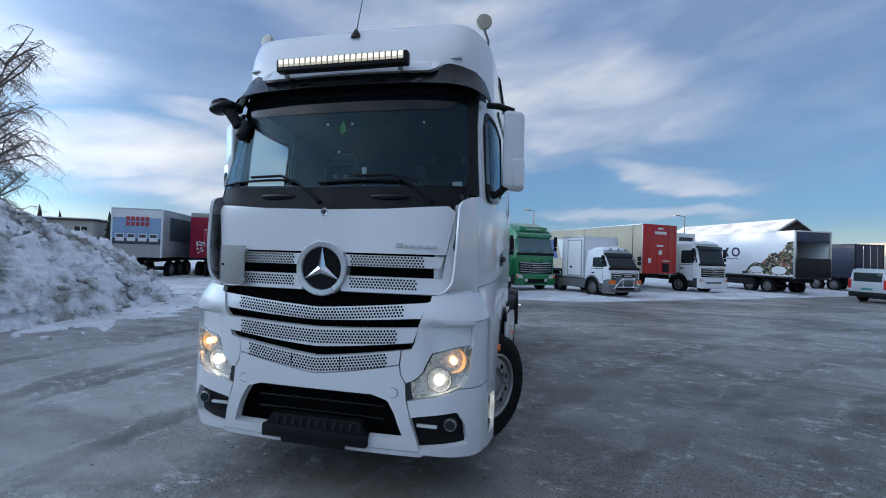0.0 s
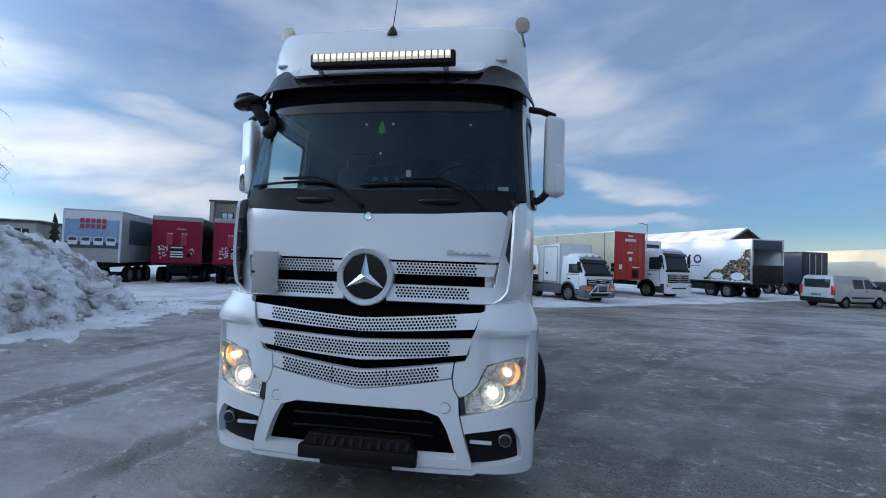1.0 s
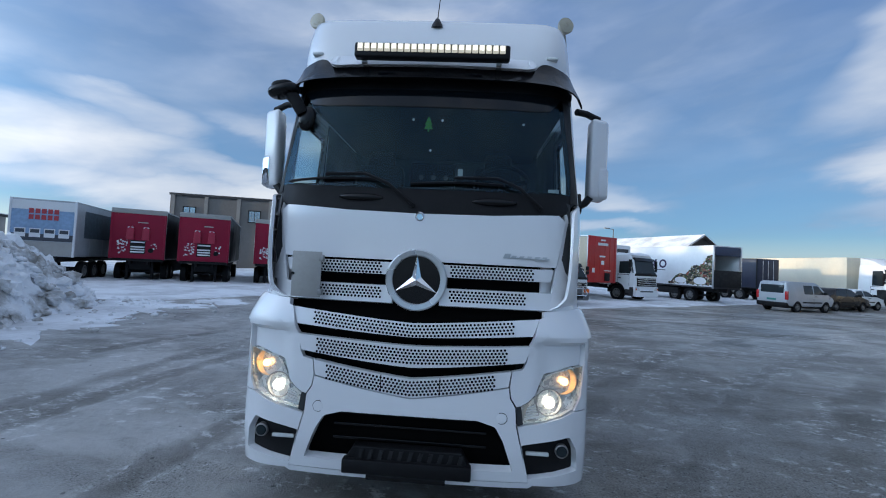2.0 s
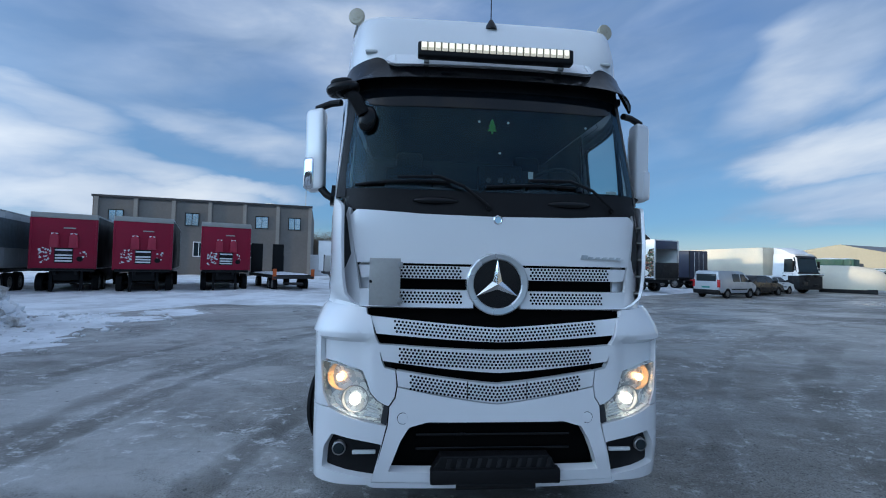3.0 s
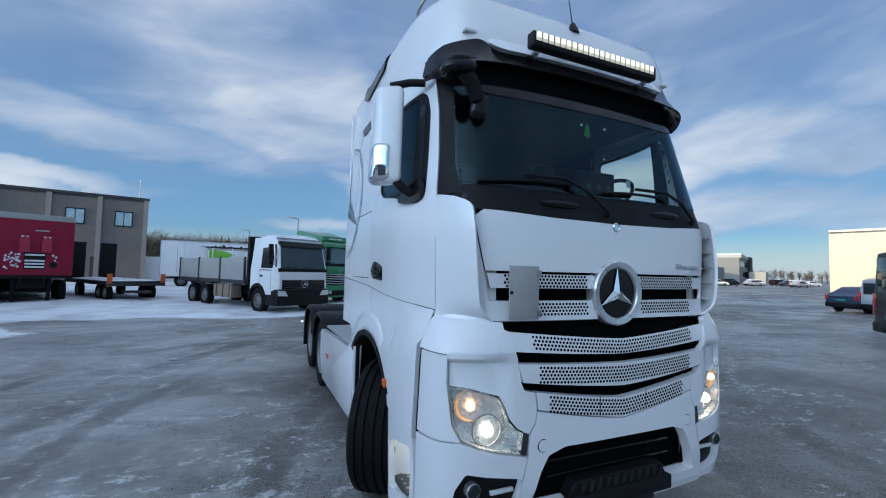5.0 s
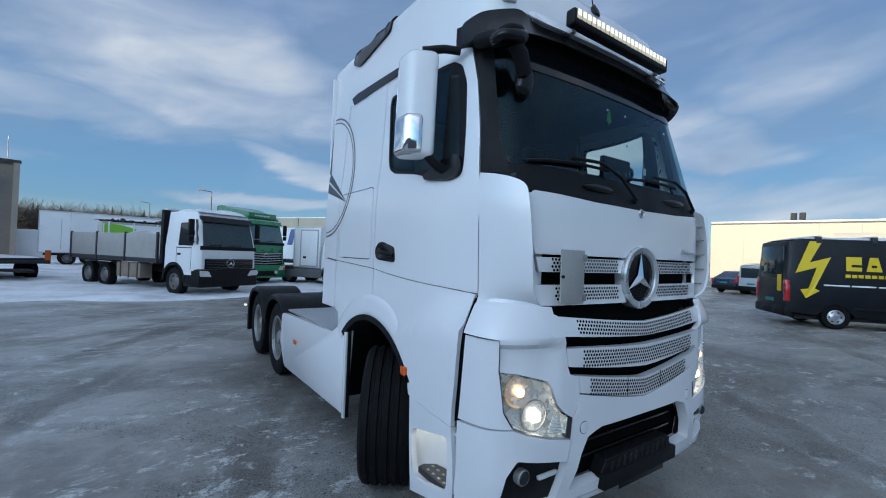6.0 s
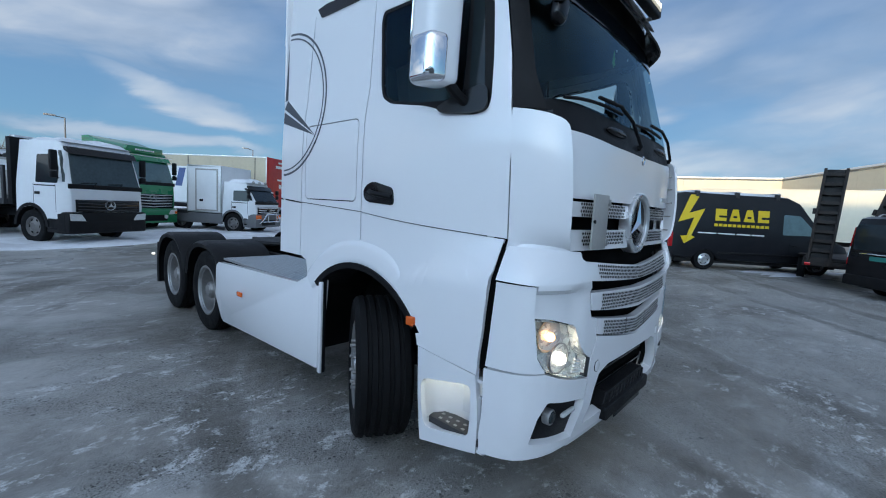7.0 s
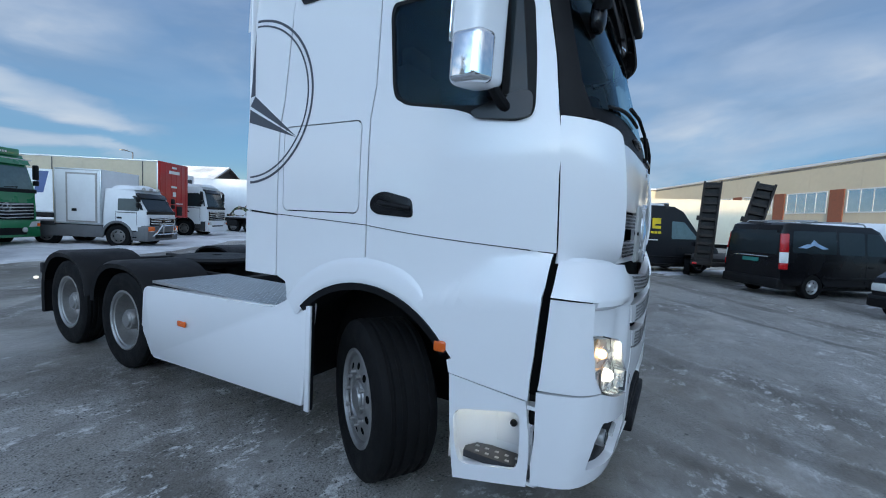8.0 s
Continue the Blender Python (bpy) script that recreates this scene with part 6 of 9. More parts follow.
    for k in range(5):
        for m2 in range(2):
            part("tread_stud", newbox(*sorted((s * (1.218 - m2 * 0.05), s * (1.200 - m2 * 0.05))), 0.41 + k * 0.06 + m2 * 0.02, 0.432 + k * 0.06 + m2 * 0.02, 0.443, 0.448, 0.001), STEEL, tr)
    part("step_bolt", lathe(bmesh.new(), [(0.02, -0.01), (0.02, 0.012)], (s * 1.072, 0.50, 0.60), "X", 14), PLASTIC, box_)
    part("step_reflector", newbox(*sorted((s * 1.12, s * 1.20)), 0.325, 0.350, 0.47, 0.66, 0.012), PLASTIC, box_)
    part("reflector_rod", newbox(*sorted((s * 1.19, s * 1.215)), 0.345, 0.385, 0.455, 0.69, 0.012), CHROME, box_)
    part("entry_lamp", newbox(*sorted((s * 1.12, s * 1.16)), 0.66, 0.72, 0.760, 0.770), ENTRYLED, box_, "lit entry lamp")
    # dark hinge gap at the door's front edge
    part("corner_hinge", newbox(*sorted((s * 1.10, s * 1.135)), 0.315, 0.365, 0.84, 1.50, 0.006), PLASTIC, truck)

# side skirts, catwalk and chassis
for s in (-1, 1):
    sk = new("side_skirt")
    sk.parent = truck
    pts = smoothed([(2.03, 0.345), (4.10, 0.285), (4.25, 0.55), (4.22, 0.91), (4.18, 0.97), (2.36, 1.03), (2.10, 1.16), (1.95, 1.12)], 0.03)
    bmk = bmesh.new()
    prism(bmk, pts, "X", s * 1.205, s * 1.262, 0.012)
    for v in bmk.verts:
        if abs(v.co.x) > 1.2:
            v.co.x += s * 0.02 * ease(0.35, 0.62, v.co.z) * (1 - ease(0.95, 1.05, v.co.z))
    part("skirt_panel", bmk, WHITE, sk)
    part("skirt_edge", newbox(*sorted((s * 1.225, s * 1.262)), 1.950, 1.985, 0.335, 1.12, 0.008), PLASTIC, sk, "black edging strip")
    part("skirt_lip", newbox(*sorted((s * 1.263, s * 1.285)), 1.940, 1.985, 0.338, 1.10, 0.006), WHITE, sk)
    part("side_marker", newbox(*sorted((s * 1.28, s * 1.298)), 3.48, 3.60, 0.68, 0.73, 0.008), AMBER, sk, "orange side marker lamp")
deck = bmesh.new()
prism(deck, [(-1.20, 2.38), (-1.20, 4.22), (-0.42, 4.22), (-0.42, 2.8), (0.42, 2.8), (0.42, 4.22), (1.20, 4.22), (1.20, 2.38)], "Z", 0.985, 1.008)
catwalk = part("catwalk", deck, CHECKER, truck, "checker-plate catwalk behind the cab", smooth=0)
studs = bmesh.new()
for i in range(16):
    for j in range(40):
        x, y = -1.17 + i * 0.047, 2.42 + j * 0.0445
        a = 0.7 if (i + j) % 2 else -0.7
        c, d = math.cos(a), math.sin(a)
        q = [(0.021, 0), (0, 0.0075), (-0.021, 0), (0, -0.0075)]
        studs.faces.new([studs.verts.new((x + p * c - r * d, y + p * d + r * c, 1.0105)) for p, r in q])
tagged(part("tread_studs", studs, STUD, catwalk, smooth=0), kind="stuff")
for s in (-1, 1):
    part("frame_rail", newbox(*sorted((s * 0.33, s * 0.41)), 0.6, 7.05, 0.72, 0.98, 0.01), FRAME, truck)
for y in (3.0, 4.2, 5.5, 6.9):
    part("cross_member", newbox(-0.34, 0.34, y - 0.06, y + 0.06, 0.78, 0.95, 0.01), FRAME, truck)
fifth = bmesh.new()
lathe(fifth, [(0.48, 0.0), (0.50, 0.03), (0.46, 0.06), (0.06, 0.07), (0.06, 0.03)], (0, 5.1, 1.06), "Z", 36)
box(fifth, -0.42, 0.42, 4.95, 5.25, 0.96, 1.07, 0.02)
part("fifth_wheel", fifth, FRAME, truck, "greasy black coupling plate")
part("air_tank", rod(bmesh.new(), (-0.75, 2.6, 0.75), (-0.75, 3.9, 0.75), 0.15, seg=20), FRAME, truck)
part("gearbox", newbox(-0.3, 0.3, 1.0, 2.9, 0.45, 0.95, 0.08), FRAME, truck)
part("front_axle", newbox(-0.95, 0.95, 1.41, 1.53, 0.42, 0.55, 0.03), FRAME, truck)
for y in (4.80, 6.20):
    part("rear_axle", rod(bmesh.new(), (-0.95, y, 0.52), (0.95, y, 0.52), 0.09, seg=14), FRAME, truck)
for y in (2.9, 3.05, 3.2):
    part("air_line", tube(bmesh.new(), [(-0.1 + (y - 3) * 0.8, 2.82, 1.75), (-0.1 + (y - 3), 3.0, 1.45), (0.05 + (y - 3), 3.25, 1.30), (0.0, 3.6, 1.12)], 0.014), RED2 if y == 2.9 else PLASTIC, truck)

# wheels: steered front pair, drive and tag axles
for s in (-1, 1):
    wheel(truck, s * 1.07, 1.465, 0.525, 0.525, 0.39, s, turn=-32, hub_out=0.075, hub_len=-0.055, name="front_wheel")
    wheel(truck, s * 1.07, 4.80, 0.515, 0.515, 0.29, s, hub_out=-0.125, hub_len=0.10, name="drive_wheel")
    wheel(truck, s * 0.74, 4.80, 0.515, 0.515, 0.29, s, hub_out=-0.125, hub_len=0.10, name="drive_wheel")
    wheel(truck, s * 1.07, 6.20, 0.515, 0.515, 0.29, s, hub_out=-0.11, hub_len=0.07, name="tag_wheel")
    for yc in (4.80, 6.20):
        fen = bmesh.new()
        rows = []
        for i in range(15):
            a = radians(8 + 164 * i / 14) if yc < 6 else radians(-14 + 184 * i / 14)
            ca, sa = math.cos(a), math.sin(a)
            sq = 0.64
            yy, zz = yc + sq * math.copysign(abs(ca) ** 0.8, ca), 0.52 + 0.60 * math.copysign(abs(sa) ** 0.75, sa)
            dy, dz = ca, sa
            rows.append([fen.verts.new((s * x, yy + dy * o, zz + dz * o)) for x, o in ((1.25, -0.05), (1.265, 0.0), (1.22, 0.03), (0.60, 0.03), (0.60, 0.0))])
        for a, b in zip(rows, rows[1:]):
            for i in range(4):
                fen.faces.new((a[i], a[i + 1], b[i + 1], b[i]))
        part("rear_mudguard", fen, PLASTIC, truck, smooth=50)
    part("mud_flap", newbox(*sorted((s * 0.62, s * 1.25)), 6.83, 6.85, 0.30, 0.72), PLASTIC, truck)
    part("tail_marker", newbox(*sorted((s * 1.275, s * 1.32)), 6.87, 6.91, 0.735, 0.77, 0.01), LEDHOT, truck, "lit white outline marker lamp")
part("tail_beam", newbox(-1.2, 1.2, 7.0, 7.1, 0.78, 0.92, 0.015), FRAME, truck)


# mirrors on both doors
for s in (-1, 1):
    mir = new("wing_mirror")
    mir.parent = truck
    shell = bmesh.new()
    box(shell, *sorted((s * 1.292, s * 1.465)), 0.575, 0.745, 2.415, 3.08, 0.045, 4)
    cap = bmesh.new()
    box(cap, *sorted((s * 1.366, s * 1.474)), 0.562, 0.725, 2.425, 2.685, 0.035, 4)
    for piece in (shell, cap):
        for v in piece.verts:
            v.co.y += 0.55 * (abs(v.co.x) - 1.285) - 0.03 * (v.co.z - 2.4)
    part("mirror_shell", shell, WHITE, mir)
    part("mirror_cap", cap, CHROME if s < 0 else WHITE, mir, "polished lower mirror cap" if s < 0 else "white lower mirror cap")
    glassb = newbox(*sorted((s * 1.31, s * 1.45)), 0.748, 0.755, 2.64, 3.0, 0.003)
    for v in glassb.verts:
        v.co.y += 0.55 * (abs(v.co.x) - 1.285) - 0.03 * (v.co.z - 2.4)
    part("mirror_glass", glassb, MIRROR, mir)
    part("mirror_arm", tube(bmesh.new(), [(s * 1.16, 0.55, 3.105), (s * 1.25, 0.60, 3.11), (s * 1.37, 0.66, 3.085)], 0.026, 10), PLASTIC, mir)
    part("mirror_arm", tube(bmesh.new(), [(s * 1.20, 0.60, 2.34), (s * 1.27, 0.62, 2.38), (s * 1.35, 0.66, 2.47)], 0.030, 10), PLASTIC, mir)
    foot = sheet(smoothed(side_at([(0.468, 2.33), (0.485, 2.297), (0.56, 2.284), (0.77, 2.300), (0.80, 2.335), (0.66, 2.40), (0.52, 2.44), (0.475, 2.42)]), 0.03), flip=s, off=0.034, thick=0.06)
    part("mirror_foot", foot, GLOSSBLACK, mir)

# kerb mirror on its arm in front of the windscreen's corner
arm = new("front_mirror")
arm.parent = truck
arm["label"] = "black front mirror on an arm at the screen corner"
part("mirror_arm", tube(bmesh.new(), [(-1.12, 0.42, 3.13), (-1.12, 0.30, 3.10), (-1.07, 0.19, 3.07), (-1.00, 0.18, 3.00), (-0.94, 0.205, 2.90)], 0.046, 12), PLASTIC, arm)


def egg(c, sx, sy, sz, tilt=0.0):
    bm = bmesh.new()
    bmesh.ops.create_uvsphere(bm, u_segments=22, v_segments=14, radius=1.0)
    for v in bm.verts:
        p = Vector((math.copysign(abs(v.co.x) ** 0.8, v.co.x) * sx, math.copysign(abs(v.co.y) ** 0.8, v.co.y) * sy, math.copysign(abs(v.co.z) ** 0.8, v.co.z) * sz))
        v.co = Vector(c) + Matrix.Rotation(radians(tilt), 3, "Y") @ p
    return bm


part("mirror_head", egg((-0.915, 0.225, 2.870), 0.060, 0.042, 0.092, 12), GLOSSBLACK, arm)
part("mirror_housing", egg((-1.085, 0.185, 3.060), 0.118, 0.085, 0.046, -14), GLOSSBLACK, arm)
part("housing_cap", egg((-1.09, 0.165, 3.092), 0.080, 0.06, 0.032, -10), PLASTIC, arm)

# roof fittings: light bar, antenna, round lamps
barl = new("light_bar")
barl.parent = truck
barl["label"] = "lit LED light bar on the roof front"
part("bar_housing", newbox(-0.566, 0.576, 0.150, 0.225, 3.322, 3.430, 0.016, 3), PLASTIC, barl)
for i in range(22):
    x = -0.545 + i * 0.0495
    cell = part("led_cell", newbox(x + 0.003, x + 0.0465, 0.145, 0.153, 3.360, 3.422, 0.004, 1), LED, barl, smooth=0)
    part("led_chip", newbox(x + 0.009, x + 0.040, 0.1435, 0.146, 3.382, 3.418), LEDHOT, cell, smooth=0)
for x in (-0.5, 0.5):
    part("bar_bracket", newbox(x - 0.02, x + 0.02, 0.2, 0.36, 3.30, 3.32, 0.004), STEEL, barl)
ant = new("roof_antenna")
ant.parent = truck
part("antenna_base", lathe(bmesh.new(), [(0.05, 0.0), (0.042, 0.03), (0.018, 0.075), (0.006, 0.09)], (0.01, 0.438, 3.700), "Z", 18), GLOSSBLACK, ant)
part("antenna_rod", rod(bmesh.new(), (0.01, 0.443, 3.775), (0.025, 0.52, 4.13), 0.0045, 0.003, 6), PLASTIC, ant)
for s in (-1, 1):
    lampo = new("roof_lamp")
    lampo.parent = truck
    lampo["label"] = "round pale lamp on a stalk at the roof edge"
    c = Vector((s * 1.085, 0.75, 3.925))
    q = Vector((s * 0.25, -1, 0.05)).to_track_quat("Z", "Y").to_matrix()
    hb = lathe(bmesh.new(), [(0.001, -0.06), (0.045, -0.05), (0.066, -0.01), (0.07, 0.012), (0.066, 0.022), (0.001, 0.03)], (0, 0, 0), "Z", 24)
    for v in hb.verts:
        v.co = c + q @ v.co
    part("lamp_head", hb, BEIGELAMP, lampo)
    part("lamp_stalk", tube(bmesh.new(), [c + Vector((0, 0.03, -0.05)), c + Vector((s * 0.03, 0.10, -0.12)), c + Vector((s * 0.01, 0.22, -0.22))], 0.012), STEEL, lampo)
    part("stalk_foot", lathe(bmesh.new(), [(0.035, -0.012), (0.035, 0.012)], c + Vector((s * 0.005, 0.23, -0.23)), "X", 14), STEEL, lampo)

# dark glazed pod and trim along the roof side
for s in (-1, 1):
    pod = [(-uy(1.50), 3.68), (-uy(2.12), 3.60), (-uy(2.27), 3.66), (-uy(2.25), 3.80), (-uy(1.66), 3.88), (-uy(1.50), 3.83)]
    part("roof_side_glass", sheet(smoothed(pod, 0.06), flip=s, off=0.02, thick=0.03, step=0.1), GLOSSBLACK, truck, "dark glazed panel at the roof side")
    part("roof_side_trim", sheet(side_pts([(1.10, 3.235), (2.16, 3.245), (2.22, 3.32), (2.10, 3.335), (1.12, 3.285)]), flip=s, off=0.014, thick=0.02, step=0.12), GLOSSBLACK, truck, "dark trim strip under the roof")

# vinyl ring and pointed shape on the cab side
DC, DZ, DS = 2.68, 2.611, 0.928
for s in (-1, 1):
    ring = bmesh.new()
    for r0, r1 in ((0.645, 0.665), (0.605, 0.62)):
        for i in range(48):
            a0, a1 = radians(90 + 180 * i / 48 - 2), radians(90 + 180 * (i + 1) / 48 - 2)
            pts = [(DC + r * math.cos(a), DZ + DS * r * math.sin(a)) for a in (a0, a1) for r in (r0, r1)]
            if max(p[0] for p in pts) > CAB_R - 0.005:
                continue
            v = [ring.verts.new(skin(-s * uy(y), z) + skin_n(-s * uy(y), z) * 0.0055) for y, z in (pts[0], pts[1], pts[3], pts[2])]
            ring.faces.new(v)
    for tip, base0, base1 in (((2.672, 3.16), (2.692, 2.65), (2.64, 2.66)), ((2.16, 2.325), (2.64, 2.655), (2.692, 2.585)), ((2.16, 2.32), (2.692, 2.56), (2.692, 2.46))):
        k = 8
        for i in range(k):
            def at(t, b):
                return (b[0] + (tip[0] - b[0]) * t, b[1] + (tip[1] - b[1]) * t)
            quad = [at(i / k, base0), at((i + 1) / k, base0), at((i + 1) / k, base1), at(i / k, base1)]
            v = [ring.verts.new(skin(-s * uy(y), z) + skin_n(-s * uy(y), z) * 0.0055) for y, z in quad]
            ring.faces.new(v if i < k - 1 else [v[0], v[1], v[3]])
    part("side_decal", ring, GREYFILM, truck, "graphite ring and pointed decal", smooth=0)

# inside the cab
cabin = new("cab_interior")
cabin.parent = truck
dash = bmesh.new()
prism(dash, [(0.10, 1.9), (0.16, 2.30), (0.35, 2.35), (0.62, 2.30), (0.75, 2.05), (0.70, 1.65), (0.2, 1.65)], "X", -1.05, 1.05, 0.03)
part("dashboard", dash, INTERIOR2, cabin)
part("bulkhead", newbox(-1.18, 1.18, 2.55, 2.60, 1.6, 3.4), CURTAIN, cabin)
part("headliner", newbox(-1.10, 1.10, 0.48, 2.55, 3.17, 3.22), INTERIOR, cabin)
# an opaque near-black sheet laid over the top of the screen
part("top_tint_band", sheet(front_pts([(-0.93, 3.005), (-0.80, 2.985), (0.80, 2.985), (0.93, 3.005), (1.04, 3.13), (-1.04, 3.13)]), off=0.006, thick=0.003), DARKBAND, cabin, "dark glossy band across the screen's top")
for x in (-0.62, 0.62):
    seat = bmesh.new()
    box(seat, x - 0.26, x + 0.26, 0.95, 1.45, 2.0, 2.2, 0.06)
    prism(seat, [(1.36, 2.1), (1.52, 2.1), (1.66, 2.82), (1.52, 2.84)], "X", x - 0.25, x + 0.25, 0.05)
    box(seat, x - 0.14, x + 0.14, 1.53, 1.65, 2.80, 3.0, 0.04)
    part("cab_seat", seat, INTERIOR, cabin)
sw = bmesh.new()
cen = Vector((0.60, 0.66, 2.50))
q = Vector((0, 0.55, 0.85)).to_track_quat("Z", "Y").to_matrix()
rings = []
for i in range(28):
    a = 2 * math.pi * i / 28
    rings.append([sw.verts.new(cen + q @ Vector(((0.215 + 0.016 * math.cos(b)) * math.cos(a), (0.215 + 0.016 * math.cos(b)) * math.sin(a), 0.016 * math.sin(b)))) for b in [2 * math.pi * k / 8 for k in range(8)]])
for i in range(28):
    for k in range(8):
        sw.faces.new((rings[i][k], rings[(i + 1) % 28][k], rings[(i + 1) % 28][(k + 1) % 8], rings[i][(k + 1) % 8]))
for a in (0.3, 2.84, 4.71):
    rod(sw, cen, cen + q @ Vector((0.21 * math.cos(a), 0.21 * math.sin(a), 0)), 0.02, seg=8)
rod(sw, cen, cen + q @ Vector((0, 0, -0.35)), 0.035)
part("steering_wheel", sw, PLASTIC, cabin)
part("dash_screen", newbox(-0.11, 0.22, 0.22, 0.26, 2.36, 2.57, 0.012), DEEPBLACK, cabin)
btn = bmesh.new()
for x in (-0.03, 0.06, 0.15):
    lathe(btn, [(0.018, -0.004), (0.018, 0.01)], (x, 0.217, 2.46), "Y", 12)
part("screen_buttons", btn, DARKGREY, cabin)
part("windscreen_note", newbox(0.24, 0.275, 0.13, 0.132, 2.46, 2.51), PAPER, cabin)
part("paper_sheet", newbox(0.92, 1.0, 0.34, 0.36, 2.37, 2.43, 0.005), PAPER, cabin)
fr = bmesh.new()
prism(fr, [(0.0, 2.93), (-0.018, 2.90), (-0.012, 2.90), (-0.028, 2.868), (-0.018, 2.868), (-0.033, 2.835), (-0.006, 2.835), (-0.006, 2.815), (0.006, 2.815), (0.006, 2.835), (0.033, 2.835), (0.018, 2.868), (0.028, 2.868), (0.012, 2.90), (0.018, 2.90)], "Y", 0.265, 0.267)
part("air_freshener", fr, FRESHENER, cabin, "green tree-shaped air freshener on a string", smooth=0)
dots = bmesh.new()
for x, z in ((-0.11, 2.885), (0.11, 2.885), (0.72, 2.88), (0.035, 2.64)):
    p = on_glass(x, z, -0.006)
    lathe(dots, [(0.009, -0.002), (0.009, 0.002)], p, "Y", 10)
part("toll_tag_dots", dots, PAPER, cabin)

# ---- other vehicles in the yard; each has its front at y = 0 and looks to -y ----
def slab_side(name, outline, s, x, depth, material, parent, label="", smooth=0):
    """A flat piece on the side at x: outline in (y, z)."""
    return part(name, prism(bmesh.new(), outline, "X", s * (x - depth), s * x), material, parent, label, smooth)


def simple_wheel(parent, x, y, r, w, s, rim_mat=None, name="wheel"):
    wl_ = new(name)
    wl_.parent = parent
    wl_.location = (x, y, r - 0.01)
    h = w / 2
    part("tyre", lathe(bmesh.new(), [(r * 0.58, -h * 0.8), (r * 0.8, -h), (r * 0.95, -h * 0.95), (r, -h * 0.75), (r, h * 0.75), (r * 0.95, h * 0.95), (r * 0.8, h), (r * 0.58, h * 0.8)], (0, 0, 0), "X", 26, close=True), RUBBER, wl_)
    rim = part("rim", lathe(bmesh.new(), [(r * 0.60, s * h * 0.82), (r * 0.56, s * h * 0.86), (r * 0.50, s * h * 0.45), (r * 0.30, s * h * 0.62), (r * 0.22, s * h * 0.9), (0.001, s * h * 0.92)], (0, 0, 0), "X", 26, hollow=True), rim_mat or DULLRIM, wl_)
    # rim slots: flat near-black quads painted as shaded openings
    sp = bmesh.new()
    for i in range(6):
        a = 2 * math.pi * i / 6
        c, d = math.cos(a), math.sin(a)
        pts = [(r * 0.46 * math.cos(a + k), r * 0.46 * math.sin(a + k)) for k in (-0.2, 0.2)] + [(r * 0.33 * math.cos(a + k), r * 0.33 * math.sin(a + k)) for k in (0.2, -0.2)]
        sp.faces.new([sp.verts.new((s * (h * 0.56), p[0], p[1])) for p in pts])
    tagged(part("rim_slots", sp, DEEPBLACK, rim, smooth=0), kind="stuff")
    return wl_


def arch_liner(th, s, w, y, z, r, depth):
    """Dark inside of a wheel arch: the curved shell and its inner plate."""
    bm = bmesh.new()
    rows = [[bm.verts.new((s * x, y + r * math.cos(math.pi * i / 14), z + r * math.sin(math.pi * i / 14))) for x in (w - depth, w - 0.012)] for i in range(15)]
    for a, b in zip(rows, rows[1:]):
        bm.faces.new((a[0], a[1], b[1], b[0]))
    bm.faces.new([q[0] for q in rows])
    part("wheel_housing", bm, PLASTIC, th)


def arch_trim(th, s, w, y, z, r, wide, material):
    """A raised lip round the wheel arch."""
    pts = [(y + k * math.cos(math.pi * i / 14), z + k * math.sin(math.pi * i / 14)) for k, order in ((r, range(15)), (r + wide, range(14, -1, -1))) for i in order]
    slab_side("arch_trim", pts, s, w + 0.018, 0.04, material, th)


def snow_cap(parent, x0, x1, y0, y1, z, h, seed):
    """A soft layer of snow on a roof."""
    bm = bmesh.new()
    nx, ny = 10, max(6, int((y1 - y0) / 0.4))
    grid = []
    for j in range(ny + 1):
        row = []
        for i in range(nx + 1):
            u, v = i / nx, j / ny
            x, y = x0 + (x1 - x0) * u, y0 + (y1 - y0) * v
            e = min(u, 1 - u, v, 1 - v) * 6
            row.append(bm.verts.new((x, y, z + (h * min(1, e) ** 0.5 * (0.85 + 0.5 * noisy(x, y, 1.3, seed)) if e > 0 else -0.02))))
        grid.append(row)
    for a, b in zip(grid, grid[1:]):
        for i in range(nx):
            bm.faces.new((a[i], a[i + 1], b[i + 1], b[i]))
    part("roof_snow", bm, SNOW, parent, smooth=80)


